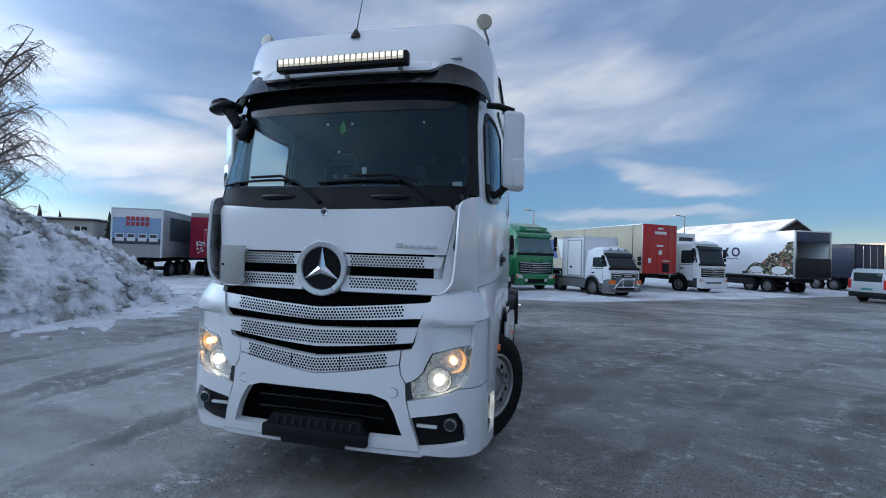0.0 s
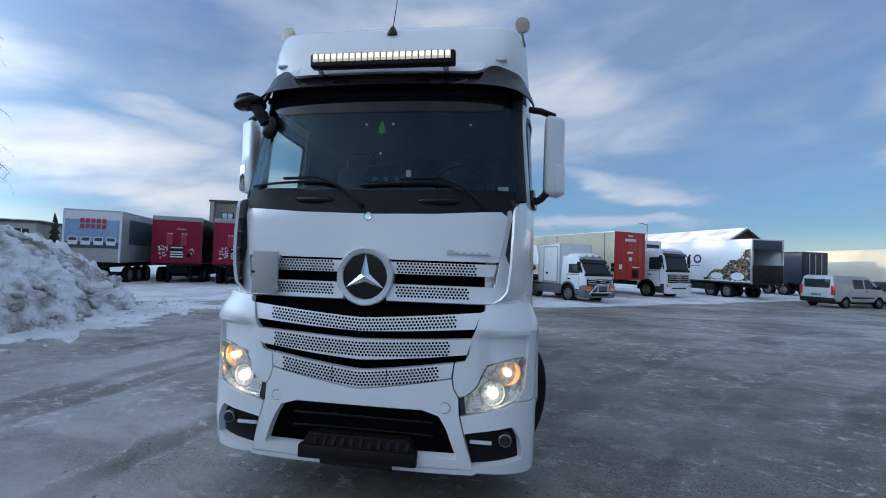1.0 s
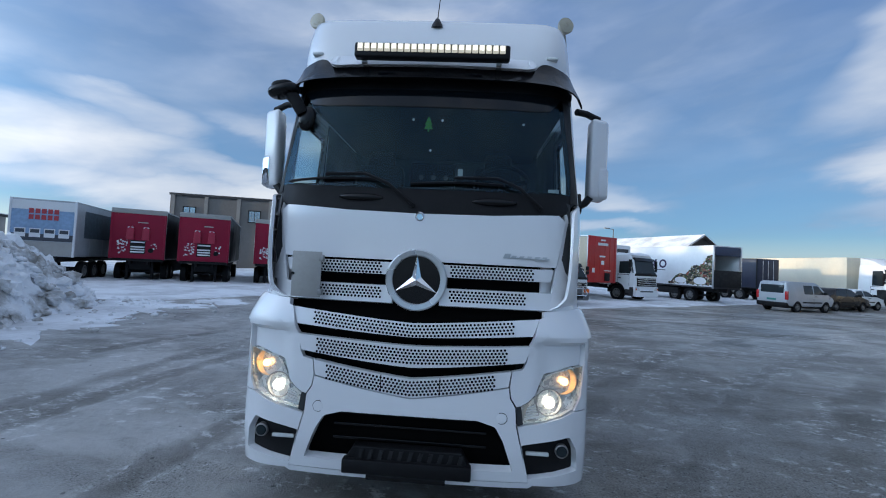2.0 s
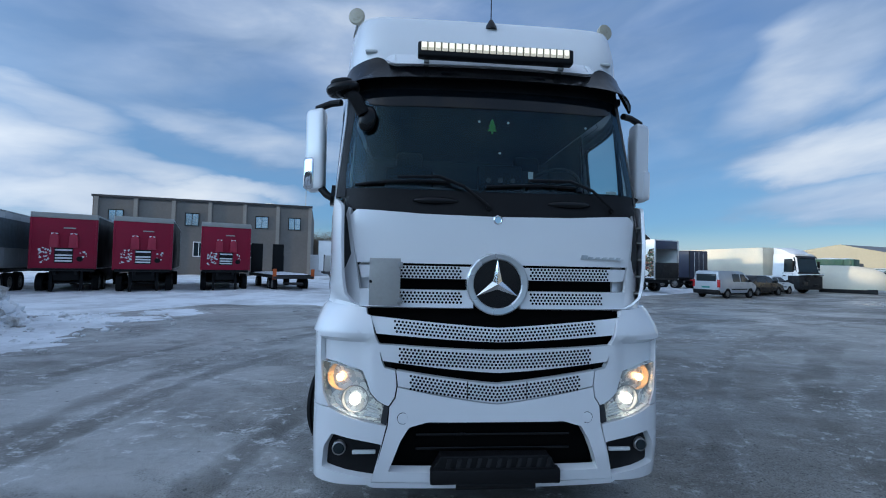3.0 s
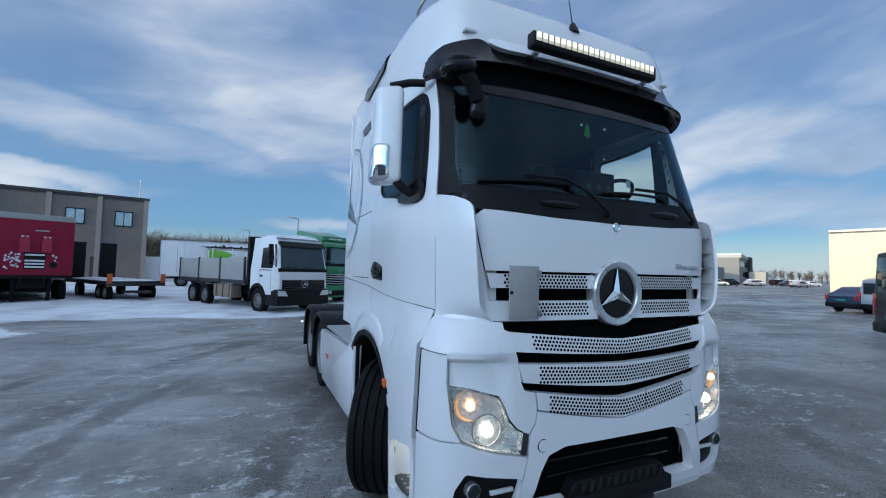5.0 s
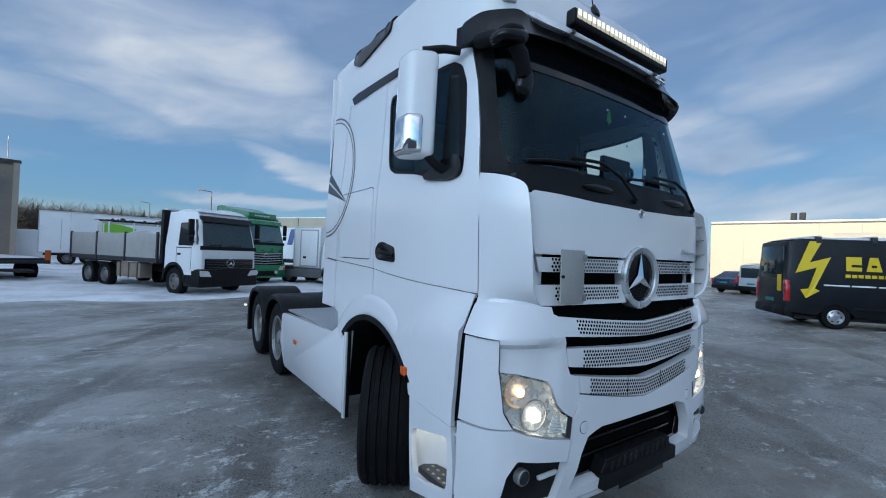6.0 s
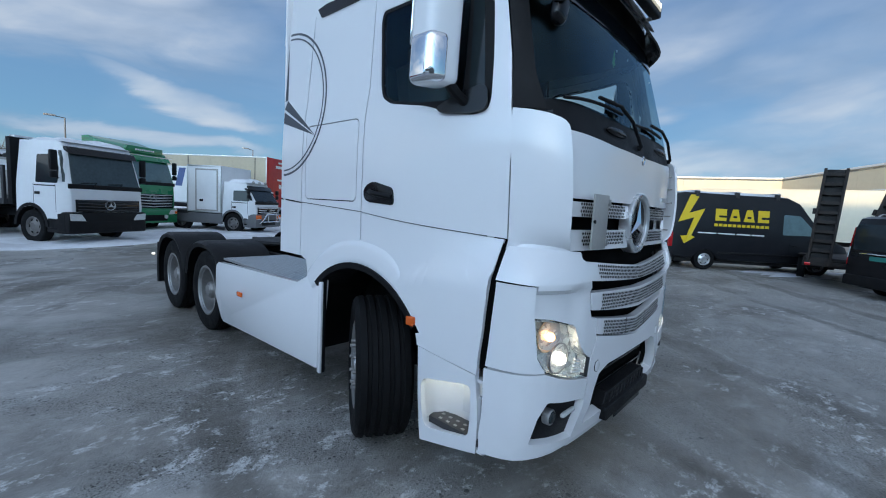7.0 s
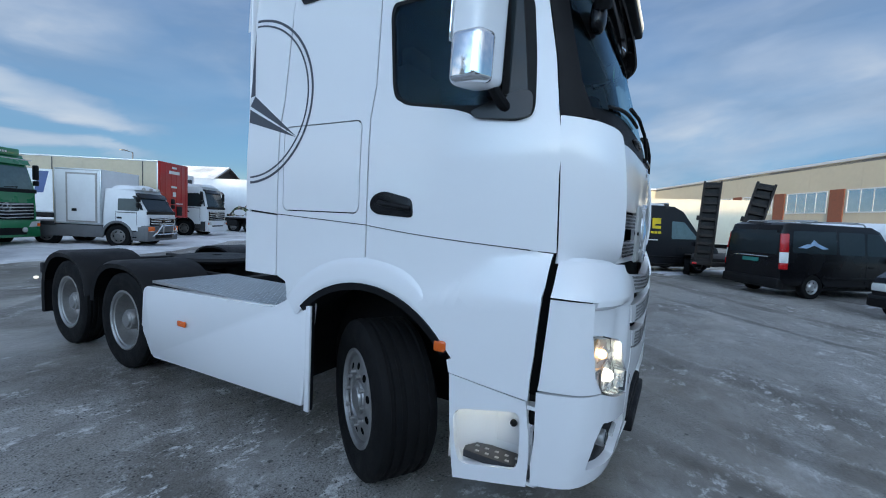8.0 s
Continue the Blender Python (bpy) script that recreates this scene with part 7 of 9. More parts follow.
def lorry_cab(th, paint, W, H, L, z0=0.42, belt=1.75, bump=None, slats=4, slat_mat=None, visor=GLOSSBLACK, high=0.0, lean=0.28, wheel_y=1.35, arch=0.62, snow=0.0, emblem=True, gap=0.22, head=0.0, glass_mat_=None, amber=True):
    """A flat-fronted lorry cab with screen, side glass, grille, bumper, lamps and mirrors."""
    w = W / 2
    top = H
    prof = [(0.03, z0 + 0.35), (0.0, 1.15), (0.03, belt), (lean, top - 0.25), (lean + 0.16, top), (L, top + high), (L, z0 + 0.45), (wheel_y + arch, z0 + 0.45)]
    k = 9
    prof += [(wheel_y + arch * math.cos(math.pi * i / k), 0.55 + arch * 0.95 * math.sin(math.pi * i / k)) for i in range(1, k)]
    prof += [(wheel_y - arch, z0 + 0.35)]
    body = bmesh.new()
    prism(body, prof, "X", -w, w, 0.05)
    for y in (0.08, 0.16, 0.26, 0.40, 0.60):
        bmesh.ops.bisect_plane(body, geom=body.verts[:] + body.edges[:] + body.faces[:], dist=1e-4, plane_co=(0, y, 0), plane_no=(0, 1, 0))
    for z in (belt - 0.25, belt, belt + 0.5):
        bmesh.ops.bisect_plane(body, geom=body.verts[:] + body.edges[:] + body.faces[:], dist=1e-4, plane_co=(0, 0, z), plane_no=(0, 0, 1))

    def fy(z):
        return 0.03 + (lean - 0.03) * max(0.0, (z - belt)) / (top - 0.25 - belt)

    def nose(y, z):
        """Narrowing of the cab's plan towards its rounded front corners."""
        return 1 - 0.12 * (min(1.0, max(0.0, 0.40 - y + fy(z)) / 0.40)) ** 2.2
    for v in body.verts:
        if v.co.z > belt:
            v.co.x *= 1 - 0.10 * (v.co.z - belt) / (top - belt)
        v.co.x *= nose(v.co.y, v.co.z)
    part("cab_body", body, paint, th)

    zs0, zs1 = belt + 0.05, top - 0.24 - head
    scr = bmesh.new()
    cols = []
    for k in range(17):
        t = -1 + k / 8
        back = 0.40 * (1 - min(1.0, (1 - 0.955 * abs(t)) / 0.12) ** (1 / 2.2))
        pinch = 0.05 * max(0.0, abs(t) - 0.86) / 0.14
        cols.append([scr.verts.new((t * 0.958 * w * (1 - 0.10 * (z - belt) / (top - belt)), fy(z) - 0.014 + back, z)) for z in (zs0 + pinch, (zs0 + zs1) / 2, zs1 - pinch)])
    for p, q in zip(cols, cols[1:]):
        for k in range(2):
            scr.faces.new((p[k], q[k], q[k + 1], p[k + 1]))
    edge_ = [e for e in scr.edges if len(e.link_faces) == 1]
    ext = bmesh.ops.extrude_edge_only(scr, edges=edge_)
    for v in [x for x in ext["geom"] if isinstance(x, bmesh.types.BMVert)]:
        v.co.y += 0.06
    part("windscreen", scr, glass_mat_ or DARKGLASS, th)
    part("screen_surround", newbox(-w * 0.93, w * 0.93, fy(belt) - 0.006, fy(belt) + 0.03, belt - 0.09, zs0 + 0.005, 0.01), PLASTIC, th)
    if visor:
        part("sun_visor", prism(bmesh.new(), [(lean - 0.14, top - 0.36), (lean - 0.02, top - 0.17), (lean + 0.08, top - 0.14), (lean + 0.05, top - 0.26)], "X", -w * 0.84, w * 0.86, 0.01), visor, th)
    for s in (-1, 1):
        x = w * (1 - 0.10 * 0.45)
        glass = smoothed([(0.34, belt + 0.05), (1.18, belt + 0.05), (1.20, top - 0.42), (0.52, top - 0.40), (0.36, belt + 0.5)], 0.05)
        pane = bmesh.new()
        prism(pane, glass, "X", s * (x - 0.05), s * (x + 0.004))
        for v in pane.verts:
            v.co.x += s * (w * (1 - 0.10 * (v.co.z - belt) / (top - belt)) - x)
        part("side_window", pane, DARKGLASS, th, smooth=0)
        for y in (0.40, 1.26):
            slab_side("door_seam", [(y, 0.98), (y + 0.014, 0.98), (y + 0.014, belt + 0.02), (y, belt + 0.02)], s, w * nose(y, 1.2) + 0.003, 0.02, DARKGREY, th)
        slab_side("belt_moulding", [(0.42, belt - 0.045), (1.24, belt - 0.045), (1.24, belt - 0.01), (0.42, belt - 0.01)], s, w + 0.004, 0.02, DARKGREY, th)
        slab_side("door_handle", [(1.02, belt - 0.30), (1.22, belt - 0.30), (1.22, belt - 0.22), (1.02, belt - 0.22)], s, w + 0.012, 0.03, PLASTIC, th)
        m_ = new("wing_mirror")
        m_.parent = th
        part("mirror_housing", newbox(*sorted((s * (w + 0.03), s * (w + 0.22))), 0.20, 0.32, belt + 0.42, min(top - 0.30, belt + 1.0), 0.04), PLASTIC, m_)
        part("wide_mirror", newbox(*sorted((s * (w + 0.03), s * (w + 0.22))), 0.20, 0.32, belt + 0.20, belt + 0.40, 0.04), PLASTIC, m_)
        part("mirror_stay", tube(bmesh.new(), [(s * w * 0.94, 0.34, belt + 0.2), (s * (w + 0.12), 0.25, belt + 0.22)], 0.02), PLASTIC, m_)
        lamp = part("headlight", prism(bmesh.new(), smoothed([(s * w * 0.60, 0.72), (s * w * 0.95, 0.74), (s * w * 0.96, 0.95), (s * w * 0.70, 0.92)], 0.03), "Y", -0.055, 0.06), LAMPGLASS, th)
        if amber:
            part("turn_lamp", newbox(*sorted((s * w * 0.86, s * w * 0.955)), -0.06, -0.05, 0.75, 0.86), AMBER, lamp, smooth=0)
        arch_liner(th, s, w, wheel_y, 0.5, arch - 0.015, 0.45)
        arch_trim(th, s, w, wheel_y, 0.52, arch - 0.03, 0.09, bump or PLASTIC)
        part("side_step", newbox(*sorted((s * (w - 0.25), s * (w - 0.005))), 0.10, wheel_y - arch + 0.02, z0 - 0.06, 0.93, 0.02), bump or DARKGREY, th)
        for z in (0.45, 0.72):
            part("step_tread", newbox(*sorted((s * (w - 0.12), s * (w + 0.006))), 0.42, wheel_y - arch - 0.03, z, z + 0.05, 0.008), PLASTIC, th)
        simple_wheel(th, s * (w - 0.16), wheel_y, 0.50, 0.30, s)
    part("bumper", newbox(-w * 0.985, w * 0.985, -0.05, 0.55, z0 - 0.08, 0.99, 0.06), bump or paint, th)
    part("lower_intake", newbox(-w * 0.55, w * 0.55, -0.056, -0.03, z0 + 0.02, 0.70, 0.01), PLASTIC, th)
    gz0, gz1 = 1.0, belt - gap
    part("grille_backing", newbox(-w * 0.80, w * 0.80, -0.022, 0.02, gz0, gz1, 0.01), GLOSSBLACK, th)
    for i in range(slats):
        z = gz0 + (gz1 - gz0) * (i + 0.5) / slats
        h = (gz1 - gz0) / slats * 0.33
        part("grille_slat", prism(bmesh.new(), [(-w * 0.76, z + h * 0.5), (0, z - h * 0.6), (w * 0.76, z + h * 0.5), (w * 0.76, z + h * 1.4), (0, z + h * 0.5), (-w * 0.76, z + h * 1.4)], "Y", -0.05, -0.01), slat_mat or paint, th, smooth=0)
    if emblem:
        er = lathe(bmesh.new(), [(0.135, -0.02), (0.135, -0.05), (0.15, -0.06), (0.158, -0.02)], (0, 0, gz1 - 0.16), "Y", 26, close=True)
        e = part("emblem_ring", er, SATIN, th)
        st = bmesh.new()
        for i in range(3):
            a = radians(120 * i)
            c = Vector((0, -0.068, gz1 - 0.16))
            st.faces.new([st.verts.new(c + Vector((0.14 * math.sin(a), 0, 0.14 * math.cos(a)))), st.verts.new(c + Vector((0.03 * math.sin(a + 1.05), 0, 0.03 * math.cos(a + 1.05)))), st.verts.new(c), st.verts.new(c + Vector((0.03 * math.sin(a - 1.05), 0, 0.03 * math.cos(a - 1.05))))])
        part("emblem_star", st, SATIN, e, smooth=0)
    for x in (-0.45, 0.35):
        part("wiper", tube(bmesh.new(), [(x, fy(zs0) - 0.03, zs0 - 0.05), (x + 0.1, fy(zs0 + 0.08) - 0.04, zs0 + 0.07), (x - 0.35, fy(zs0 + 0.05) - 0.035, zs0 + 0.04)], 0.012, 6), PLASTIC, th)
    if snow:
        snow_cap(th, -w * 0.86, w * 0.86, lean + 0.05, L - 0.05, top + high * 0.3, snow, H)


def chassis(th, y0, y1, wheels, z=0.95, W=2.4):
    for s in (-1, 1):
        part("frame_rail", newbox(*sorted((s * 0.36, s * 0.46)), y0, y1, z - 0.25, z, 0.01), FRAME, th)
        for y in wheels:
            simple_wheel(th, s * (W / 2 - 0.16), y, 0.50, 0.30, s)
    for y in wheels:
        part("axle", rod(bmesh.new(), (-W / 2 + 0.2, y, 0.5), (W / 2 - 0.2, y, 0.5), 0.07, seg=10), FRAME, th)


def letters_as_bars(parent, x, s, rows, material, name="lettering_bar"):
    """Plain bars in place of lettering on the side at x: rows of (y0, y1, z0, z1)."""
    for y0, y1, z0, z1 in rows:
        slab_side(name, [(y0, z0), (y1, z0), (y1, z1), (y0, z1)], s, x, 0.008, material, parent)


# white flatbed lorry with grey dropsides
def flatbed_lorry():
    th = thing("flatbed_lorry", pose(-0.45, 15.74, 0, 0, 0, 28.7), "white three-axle flatbed lorry with grey dropsides, snow on its roof", "lorry")
    lorry_cab(th, WHITE2, 2.45, 3.05, 1.95, belt=1.76, bump=PLASTIC, slats=4, slat_mat=DARKGREY, wheel_y=1.4, snow=0.16, gap=0.40, glass_mat_=CABGLASS, amber=False)
    chassis(th, 1.4, 9.2, (6.3, 7.65))
    for s in (-1, 1):
        for i in range(3):
            y0 = 2.45 + i * 2.2
            p = part("dropside", newbox(*sorted((s * 1.20, s * 1.245)), y0 + 0.06, y0 + 2.15, 1.28, 2.22, 0.012), GREYPANEL, th)
            for z in (1.50, 1.75, 2.0):
                part("rib", newbox(*sorted((s * 1.24, s * 1.252)), y0 + 0.08, y0 + 2.13, z - 0.012, z + 0.012), GREYPANEL, p, smooth=0)
        for i in range(4):
            part("stake", newbox(*sorted((s * 1.19, s * 1.265)), 2.42 + i * 2.2, 2.52 + i * 2.2, 1.1, 2.27, 0.01), DARKGREY, th)
        part("tool_box", newbox(*sorted((s * 0.75, s * 1.20)), 3.6, 5.3, 0.48, 1.05, 0.02), mat("weathered_plywood", (0.22, 0.17, 0.13), 0.8, vary=0.25, scale=3) if s < 0 else FRAME, th, "brown weathered under-bed locker")
        for i in range(3):
            part("locker_strap", newbox(*sorted((s * 1.20, s * 1.215)), 3.75 + i * 0.6, 3.82 + i * 0.6, 0.45, 1.08), DARKGREY, th, smooth=0)
        part("rear_mudguard", newbox(*sorted((s * 0.85, s * 1.22)), 5.65, 8.3, 1.04, 1.10, 0.02), PLASTIC, th)
    part("load_bed", newbox(-1.22, 1.22, 2.4, 9.1, 1.10, 1.26, 0.01), DARKGREY, th)
    part("headboard", newbox(-1.2, 1.2, 2.18, 2.36, 1.1, 3.12, 0.02), PLASTIC, th)
    part("tailboard", newbox(-1.2, 1.2, 9.05, 9.1, 1.28, 2.22, 0.01), GREYPANEL, th)
    part("screen_snow", newbox(-1.1, 1.1, 2.16, 2.38, 3.11, 3.18, 0.02), SNOW, th)


flatbed_lorry()


def snowed_tipper():
    """The pale body with lime film standing behind the flatbed."""
    th = thing("tipper_trailer", pose(-6.0, 34.8, 0, 0, 0, -79), "white tipper trailer with a lime green flash and snow-laden tarpaulin", "trailer")
    part("body", newbox(-1.2, 1.2, 0, 6.2, 1.2, 3.20, 0.05), GREYPANEL, th)
    part("side_sheet", newbox(1.2, 1.215, 0.05, 6.1, 1.4, 3.05, 0.004), WHITE2, th)
    part("lime_flash", prism(bmesh.new(), smoothed([(0.1, 2.0), (1.1, 2.35), (1.9, 2.75), (1.1, 3.0), (0.1, 3.1)], 0.1), "X", 1.215, 1.225), LIMEFILM, th)
    for i in range(5):
        part("side_post", newbox(1.21, 1.25, 0.3 + i * 1.35, 0.38 + i * 1.35, 1.2, 3.2, 0.01), WHITE2, th)
    rnd = random.Random(2)
    tarp = bmesh.new()
    for i in range(18):
        y = 0.1 + i * 0.34
        rod(tarp, (-1.1, y, 3.25 + rnd.uniform(0, 0.12)), (1.15, y + rnd.uniform(-0.2, 0.2), 3.25 + rnd.uniform(-0.05, 0.15)), rnd.uniform(0.07, 0.15), seg=7)
    part("bundled_tarpaulin", tarp, DARKGREY, th)
    snow_cap(th, -1.1, 1.1, -0.3, 6.0, 3.36, 0.12, 2)
    lump = bmesh.new()
    rows = []
    for j in range(13):
        t = j / 12
        h = 0.32 * math.sin(math.pi * min(1, t * 1.05)) ** 0.5 if t < 0.95 else 0.02
        rows.append([lump.verts.new((1.23 + 0.10 * math.sin(math.pi * i / 6), 1.6 + 4.2 * t, 2.45 + h * (1 - 2 * i / 6) + 0.05 * math.sin(5 * t))) for i in range(7)])
    for a, b in zip(rows, rows[1:]):
        for i in range(6):
            lump.faces.new((a[i], a[i + 1], b[i + 1], b[i]))
    part("snow_roll", lump, SNOW, th)
    chassis(th, 0.3, 6.0, (3.8, 5.1), 1.15)


snowed_tipper()


def green_lorry():
    th = thing("green_lorry", pose(1.75, 20.4, 0, 0, 0, 30), "dark green lorry with silver grille lines and a roof sign", "lorry")
    lorry_cab(th, GREEN, 2.5, 3.35, 2.3, slats=5, slat_mat=ALU, wheel_y=1.4, high=0.05, belt=2.06, gap=0.46, head=0.20, visor=GREEN, glass_mat_=VANGLASS)
    part("roof_spoiler", prism(bmesh.new(), [(0.45, 3.30), (0.9, 3.55), (2.0, 3.88), (2.3, 3.85), (2.3, 3.3)], "X", -1.12, 1.12, 0.05), GREEN, th)
    sign = part("roof_sign", newbox(-0.85, 0.85, 0.34, 0.46, 3.30, 3.56, 0.02), GREEN, th)
    for i in range(9):
        x = -0.46 + i * 0.10
        part("sign_bar", newbox(x, x + 0.065, 0.332, 0.342, 3.39, 3.46), WHITEFILM, sign, smooth=0)
    part("visor_line", newbox(-1.0, 1.0, 0.02, 0.06, 3.16, 3.19), ALU, th, smooth=0)
    for x in (-0.6, 0.6):
        part("bull_lamp", lathe(bmesh.new(), [(0.09, 0.03), (0.09, -0.03), (0.001, -0.05)], (x, -0.06, 0.62), "Y", 18), LAMPGLASS, th)
    chassis(th, 1.5, 6.6, (4.9, 6.1))
    part("wind_deflector", newbox(-1.2, 1.2, 2.3, 2.36, 1.0, 3.6, 0.02), GREEN, th)


green_lorry()


def box_body(th, W, y0, y1, z0, z1, material, ribs=0, trim=ALU):
    w = W / 2
    part("box_body", newbox(-w, w, y0, y1, z0, z1, 0.015), material, th)
    for s in (-1, 1):
        for z in (z0, z1 - 0.07):
            part("edge_rail", newbox(*sorted((s * (w - 0.03), s * (w + 0.012))), y0 - 0.01, y1 + 0.01, z, z + 0.07, 0.006), trim, th)
        for y in (y0 - 0.012, y1 - 0.045):
            part("corner_post", newbox(*sorted((s * (w - 0.06), s * (w + 0.014))), y, y + 0.06, z0 + 0.07, z1 - 0.07, 0.006), trim, th)
        for i in range(ribs):
            y = y0 + (y1 - y0) * (i + 1) / (ribs + 1)
            part("panel_joint", newbox(*sorted((s * w, s * (w + 0.006))), y - 0.012, y + 0.012, z0 + 0.07, z1 - 0.07), trim, th, smooth=0)


def small_box_lorry():
    th = thing("small_box_lorry", pose(5.96, 18.58, 0, 0, 0, 33) @ Matrix.Scale(0.93, 4), "small white box lorry with a bull bar, snow on its cab", "lorry")
    lorry_cab(th, WHITE2, 2.2, 2.52, 1.75, z0=0.40, belt=1.55, bump=MIDGREY, slats=3, slat_mat=WHITE2, wheel_y=1.2, arch=0.58, snow=0.20, lean=0.50, emblem=False)
    chassis(th, 1.2, 5.2, (4.1,), 0.85, 2.2)
    box_body(th, 2.35, 1.79, 3.64, 0.95, 3.26, WHITE2)
    part("low_bed", newbox(-1.15, 1.15, 3.66, 5.3, 0.85, 1.02, 0.02), DARKGREY, th)
    for s in (-1, 1):
        d = slab_side("side_door", rounded(2.01, 3.11, 1.1, 3.02, 0.04), s, 1.195, 0.02, WHITE2, th, "side door with seal and latch")
        fr = bmesh.new()
        for y0, y1, z0, z1 in ((1.94, 2.01, 1.05, 3.09), (3.11, 3.18, 1.05, 3.09), (1.94, 3.18, 3.02, 3.09), (1.94, 3.18, 1.03, 1.10)):
            box(fr, *sorted((s * 1.17, s * 1.20)), y0, y1, z0, z1)
        part("door_frame", fr, GREYPANEL, d, smooth=0)
        part("door_latch", newbox(*sorted((s * 1.19, s * 1.21)), 2.75, 2.95, 1.48, 1.60, 0.01), PLASTIC, d)
        part("side_guard", newbox(*sorted((s * 1.02, s * 1.12)), 1.79, 5.0, 0.42, 0.92, 0.02), MIDGREY, th)
        part("marker_panel", newbox(*sorted((s * 0.66, s * 1.06)), -0.075, -0.04, 0.76, 0.95, 0.01), AMBER, th, smooth=0)
    bar = new("bull_bar")
    bar.parent = th
    part("bar_tube", tube(bmesh.new(), [(-0.75, -0.05, 0.55), (-0.72, -0.22, 0.72), (-0.45, -0.25, 1.0), (0.45, -0.25, 1.0), (0.72, -0.22, 0.72), (0.75, -0.05, 0.55)], 0.035), CHROME, bar)
    part("bar_tube", tube(bmesh.new(), [(-0.7, -0.2, 0.62), (0.7, -0.2, 0.62)], 0.03), CHROME, bar)
    for x in (-0.35, 0.35):
        part("bar_upright", tube(bmesh.new(), [(x, -0.24, 0.6), (x, -0.27, 1.12)], 0.028), CHROME, bar)
        part("bar_lamp", lathe(bmesh.new(), [(0.08, 0.03), (0.08, -0.03), (0.001, -0.04)], (x, -0.24, 1.2), "Y", 16), GLOSSBLACK, bar)
    for x in (-0.5, 0.0, 0.5):
        part("roof_beacon", lathe(bmesh.new(), [(0.07, 0.0), (0.07, 0.08), (0.03, 0.12)], (x, 0.5, 2.50), "Z", 14), GREYPANEL, th)


small_box_lorry()


def curtain_trailer():
    th = thing("curtain_trailer", pose(8.75, 23.2, 0, 0, 0, 32), "beige curtain-sided trailer with a bright red front wall", "trailer")
    box_body(th, 2.55, 0.0, 13.6, 1.15, 3.98, BEIGE, 0, ALU)
    fw = part("front_wall", newbox(-1.275, 1.275, -0.03, 0.02, 1.15, 3.98, 0.01), RED2, th)
    for i in range(6):
        x = -1.1 + i * 0.44
        part("wall_rib", newbox(x - 0.03, x + 0.03, -0.05, -0.025, 1.2, 3.9, 0.01), RED2, fw)
    for x, w_, z, h in ((-0.45, 0.9, 3.42, 0.16), (-0.2, 0.4, 3.70, 0.10), (-0.28, 0.5, 2.7, 0.10), (-0.12, 0.26, 2.25, 0.24), (-0.9, 0.22, 1.75, 0.28), (0.15, 0.6, 1.86, 0.05)):
        part("front_lettering_bar", newbox(x, x + w_, -0.058, -0.05, z, z + h), WHITEFILM, fw, smooth=0)
    part("electrics_box", newbox(0.2, 0.65, -0.10, -0.04, 1.25, 1.75, 0.02), PLASTIC, fw)
    for s in (-1, 1):
        for i in range(9):
            y = 0.7 + i * 1.45
            part("curtain_strap", newbox(*sorted((s * 1.275, s * 1.283)), y, y + 0.05, 1.2, 3.9), DARKGREY if i % 3 == 0 else BEIGE, th, smooth=0)
        for y in (8.0, 9.6):
            slab_side("blue_flash", [(y, 1.9), (y + 0.7, 1.9), (y + 1.2, 3.3), (y + 0.5, 3.3)], s, 1.288, 0.01, BLUEFILM, th)
        slab_side("pale_panel", [(5.05, 1.22), (6.85, 1.22), (6.85, 3.28), (5.05, 3.28)], s, 1.289, 0.006, WHITE2, th)
        slab_side("blue_flash", [(5.95, 2.12), (5.50, 2.12), (5.22, 3.18), (5.67, 3.18)], s, 1.294, 0.008, BLUEFILM, th)
        slab_side("white_flash", [(6.9, 1.9), (7.6, 1.9), (8.1, 3.3), (7.4, 3.3)], s, 1.288, 0.01, WHITEFILM, th)
        part("under_rail", newbox(*sorted((s * 0.9, s * 1.2)), 3.0, 13.3, 1.0, 1.16, 0.01), FRAME, th)
    chassis(th, 0.5, 13.4, (9.0, 10.3, 11.6), 1.12, 2.5)
    for s in (-1, 1):
        part("landing_leg", newbox(*sorted((s * 0.75, s * 0.87)), 2.6, 2.75, 0.05, 1.05, 0.01), FRAME, th)
    snow_cap(th, -1.25, 1.25, 0.05, 13.5, 3.975, 0.06, 5)


curtain_trailer()


def white_fridge_lorry():
    th = thing("white_fridge_lorry", pose(12.2, 24.9, 0, 0, 0, 33), "white refrigerated lorry with a snowy cab roof", "lorry")
    lorry_cab(th, WHITE2, 2.45, 3.0, 2.05, slats=4, slat_mat=ALU, wheel_y=1.35, snow=0.20)
    box_body(th, 2.5, 2.35, 9.2, 1.0, 3.75, WHITE2, 2)
    unit = part("fridge_unit", newbox(-0.85, 0.85, 1.85, 2.36, 2.95, 3.72, 0.06), WHITE2, th)
    part("unit_grille", newbox(-0.6, 0.6, 1.84, 1.86, 3.05, 3.45), DARKGREY, unit, smooth=0)
    chassis(th, 1.3, 9.0, (6.6, 7.9))
    part("white_bumper", newbox(-1.15, 1.15, -0.10, -0.04, 0.32, 0.62, 0.03), WHITE2, th)


white_fridge_lorry()


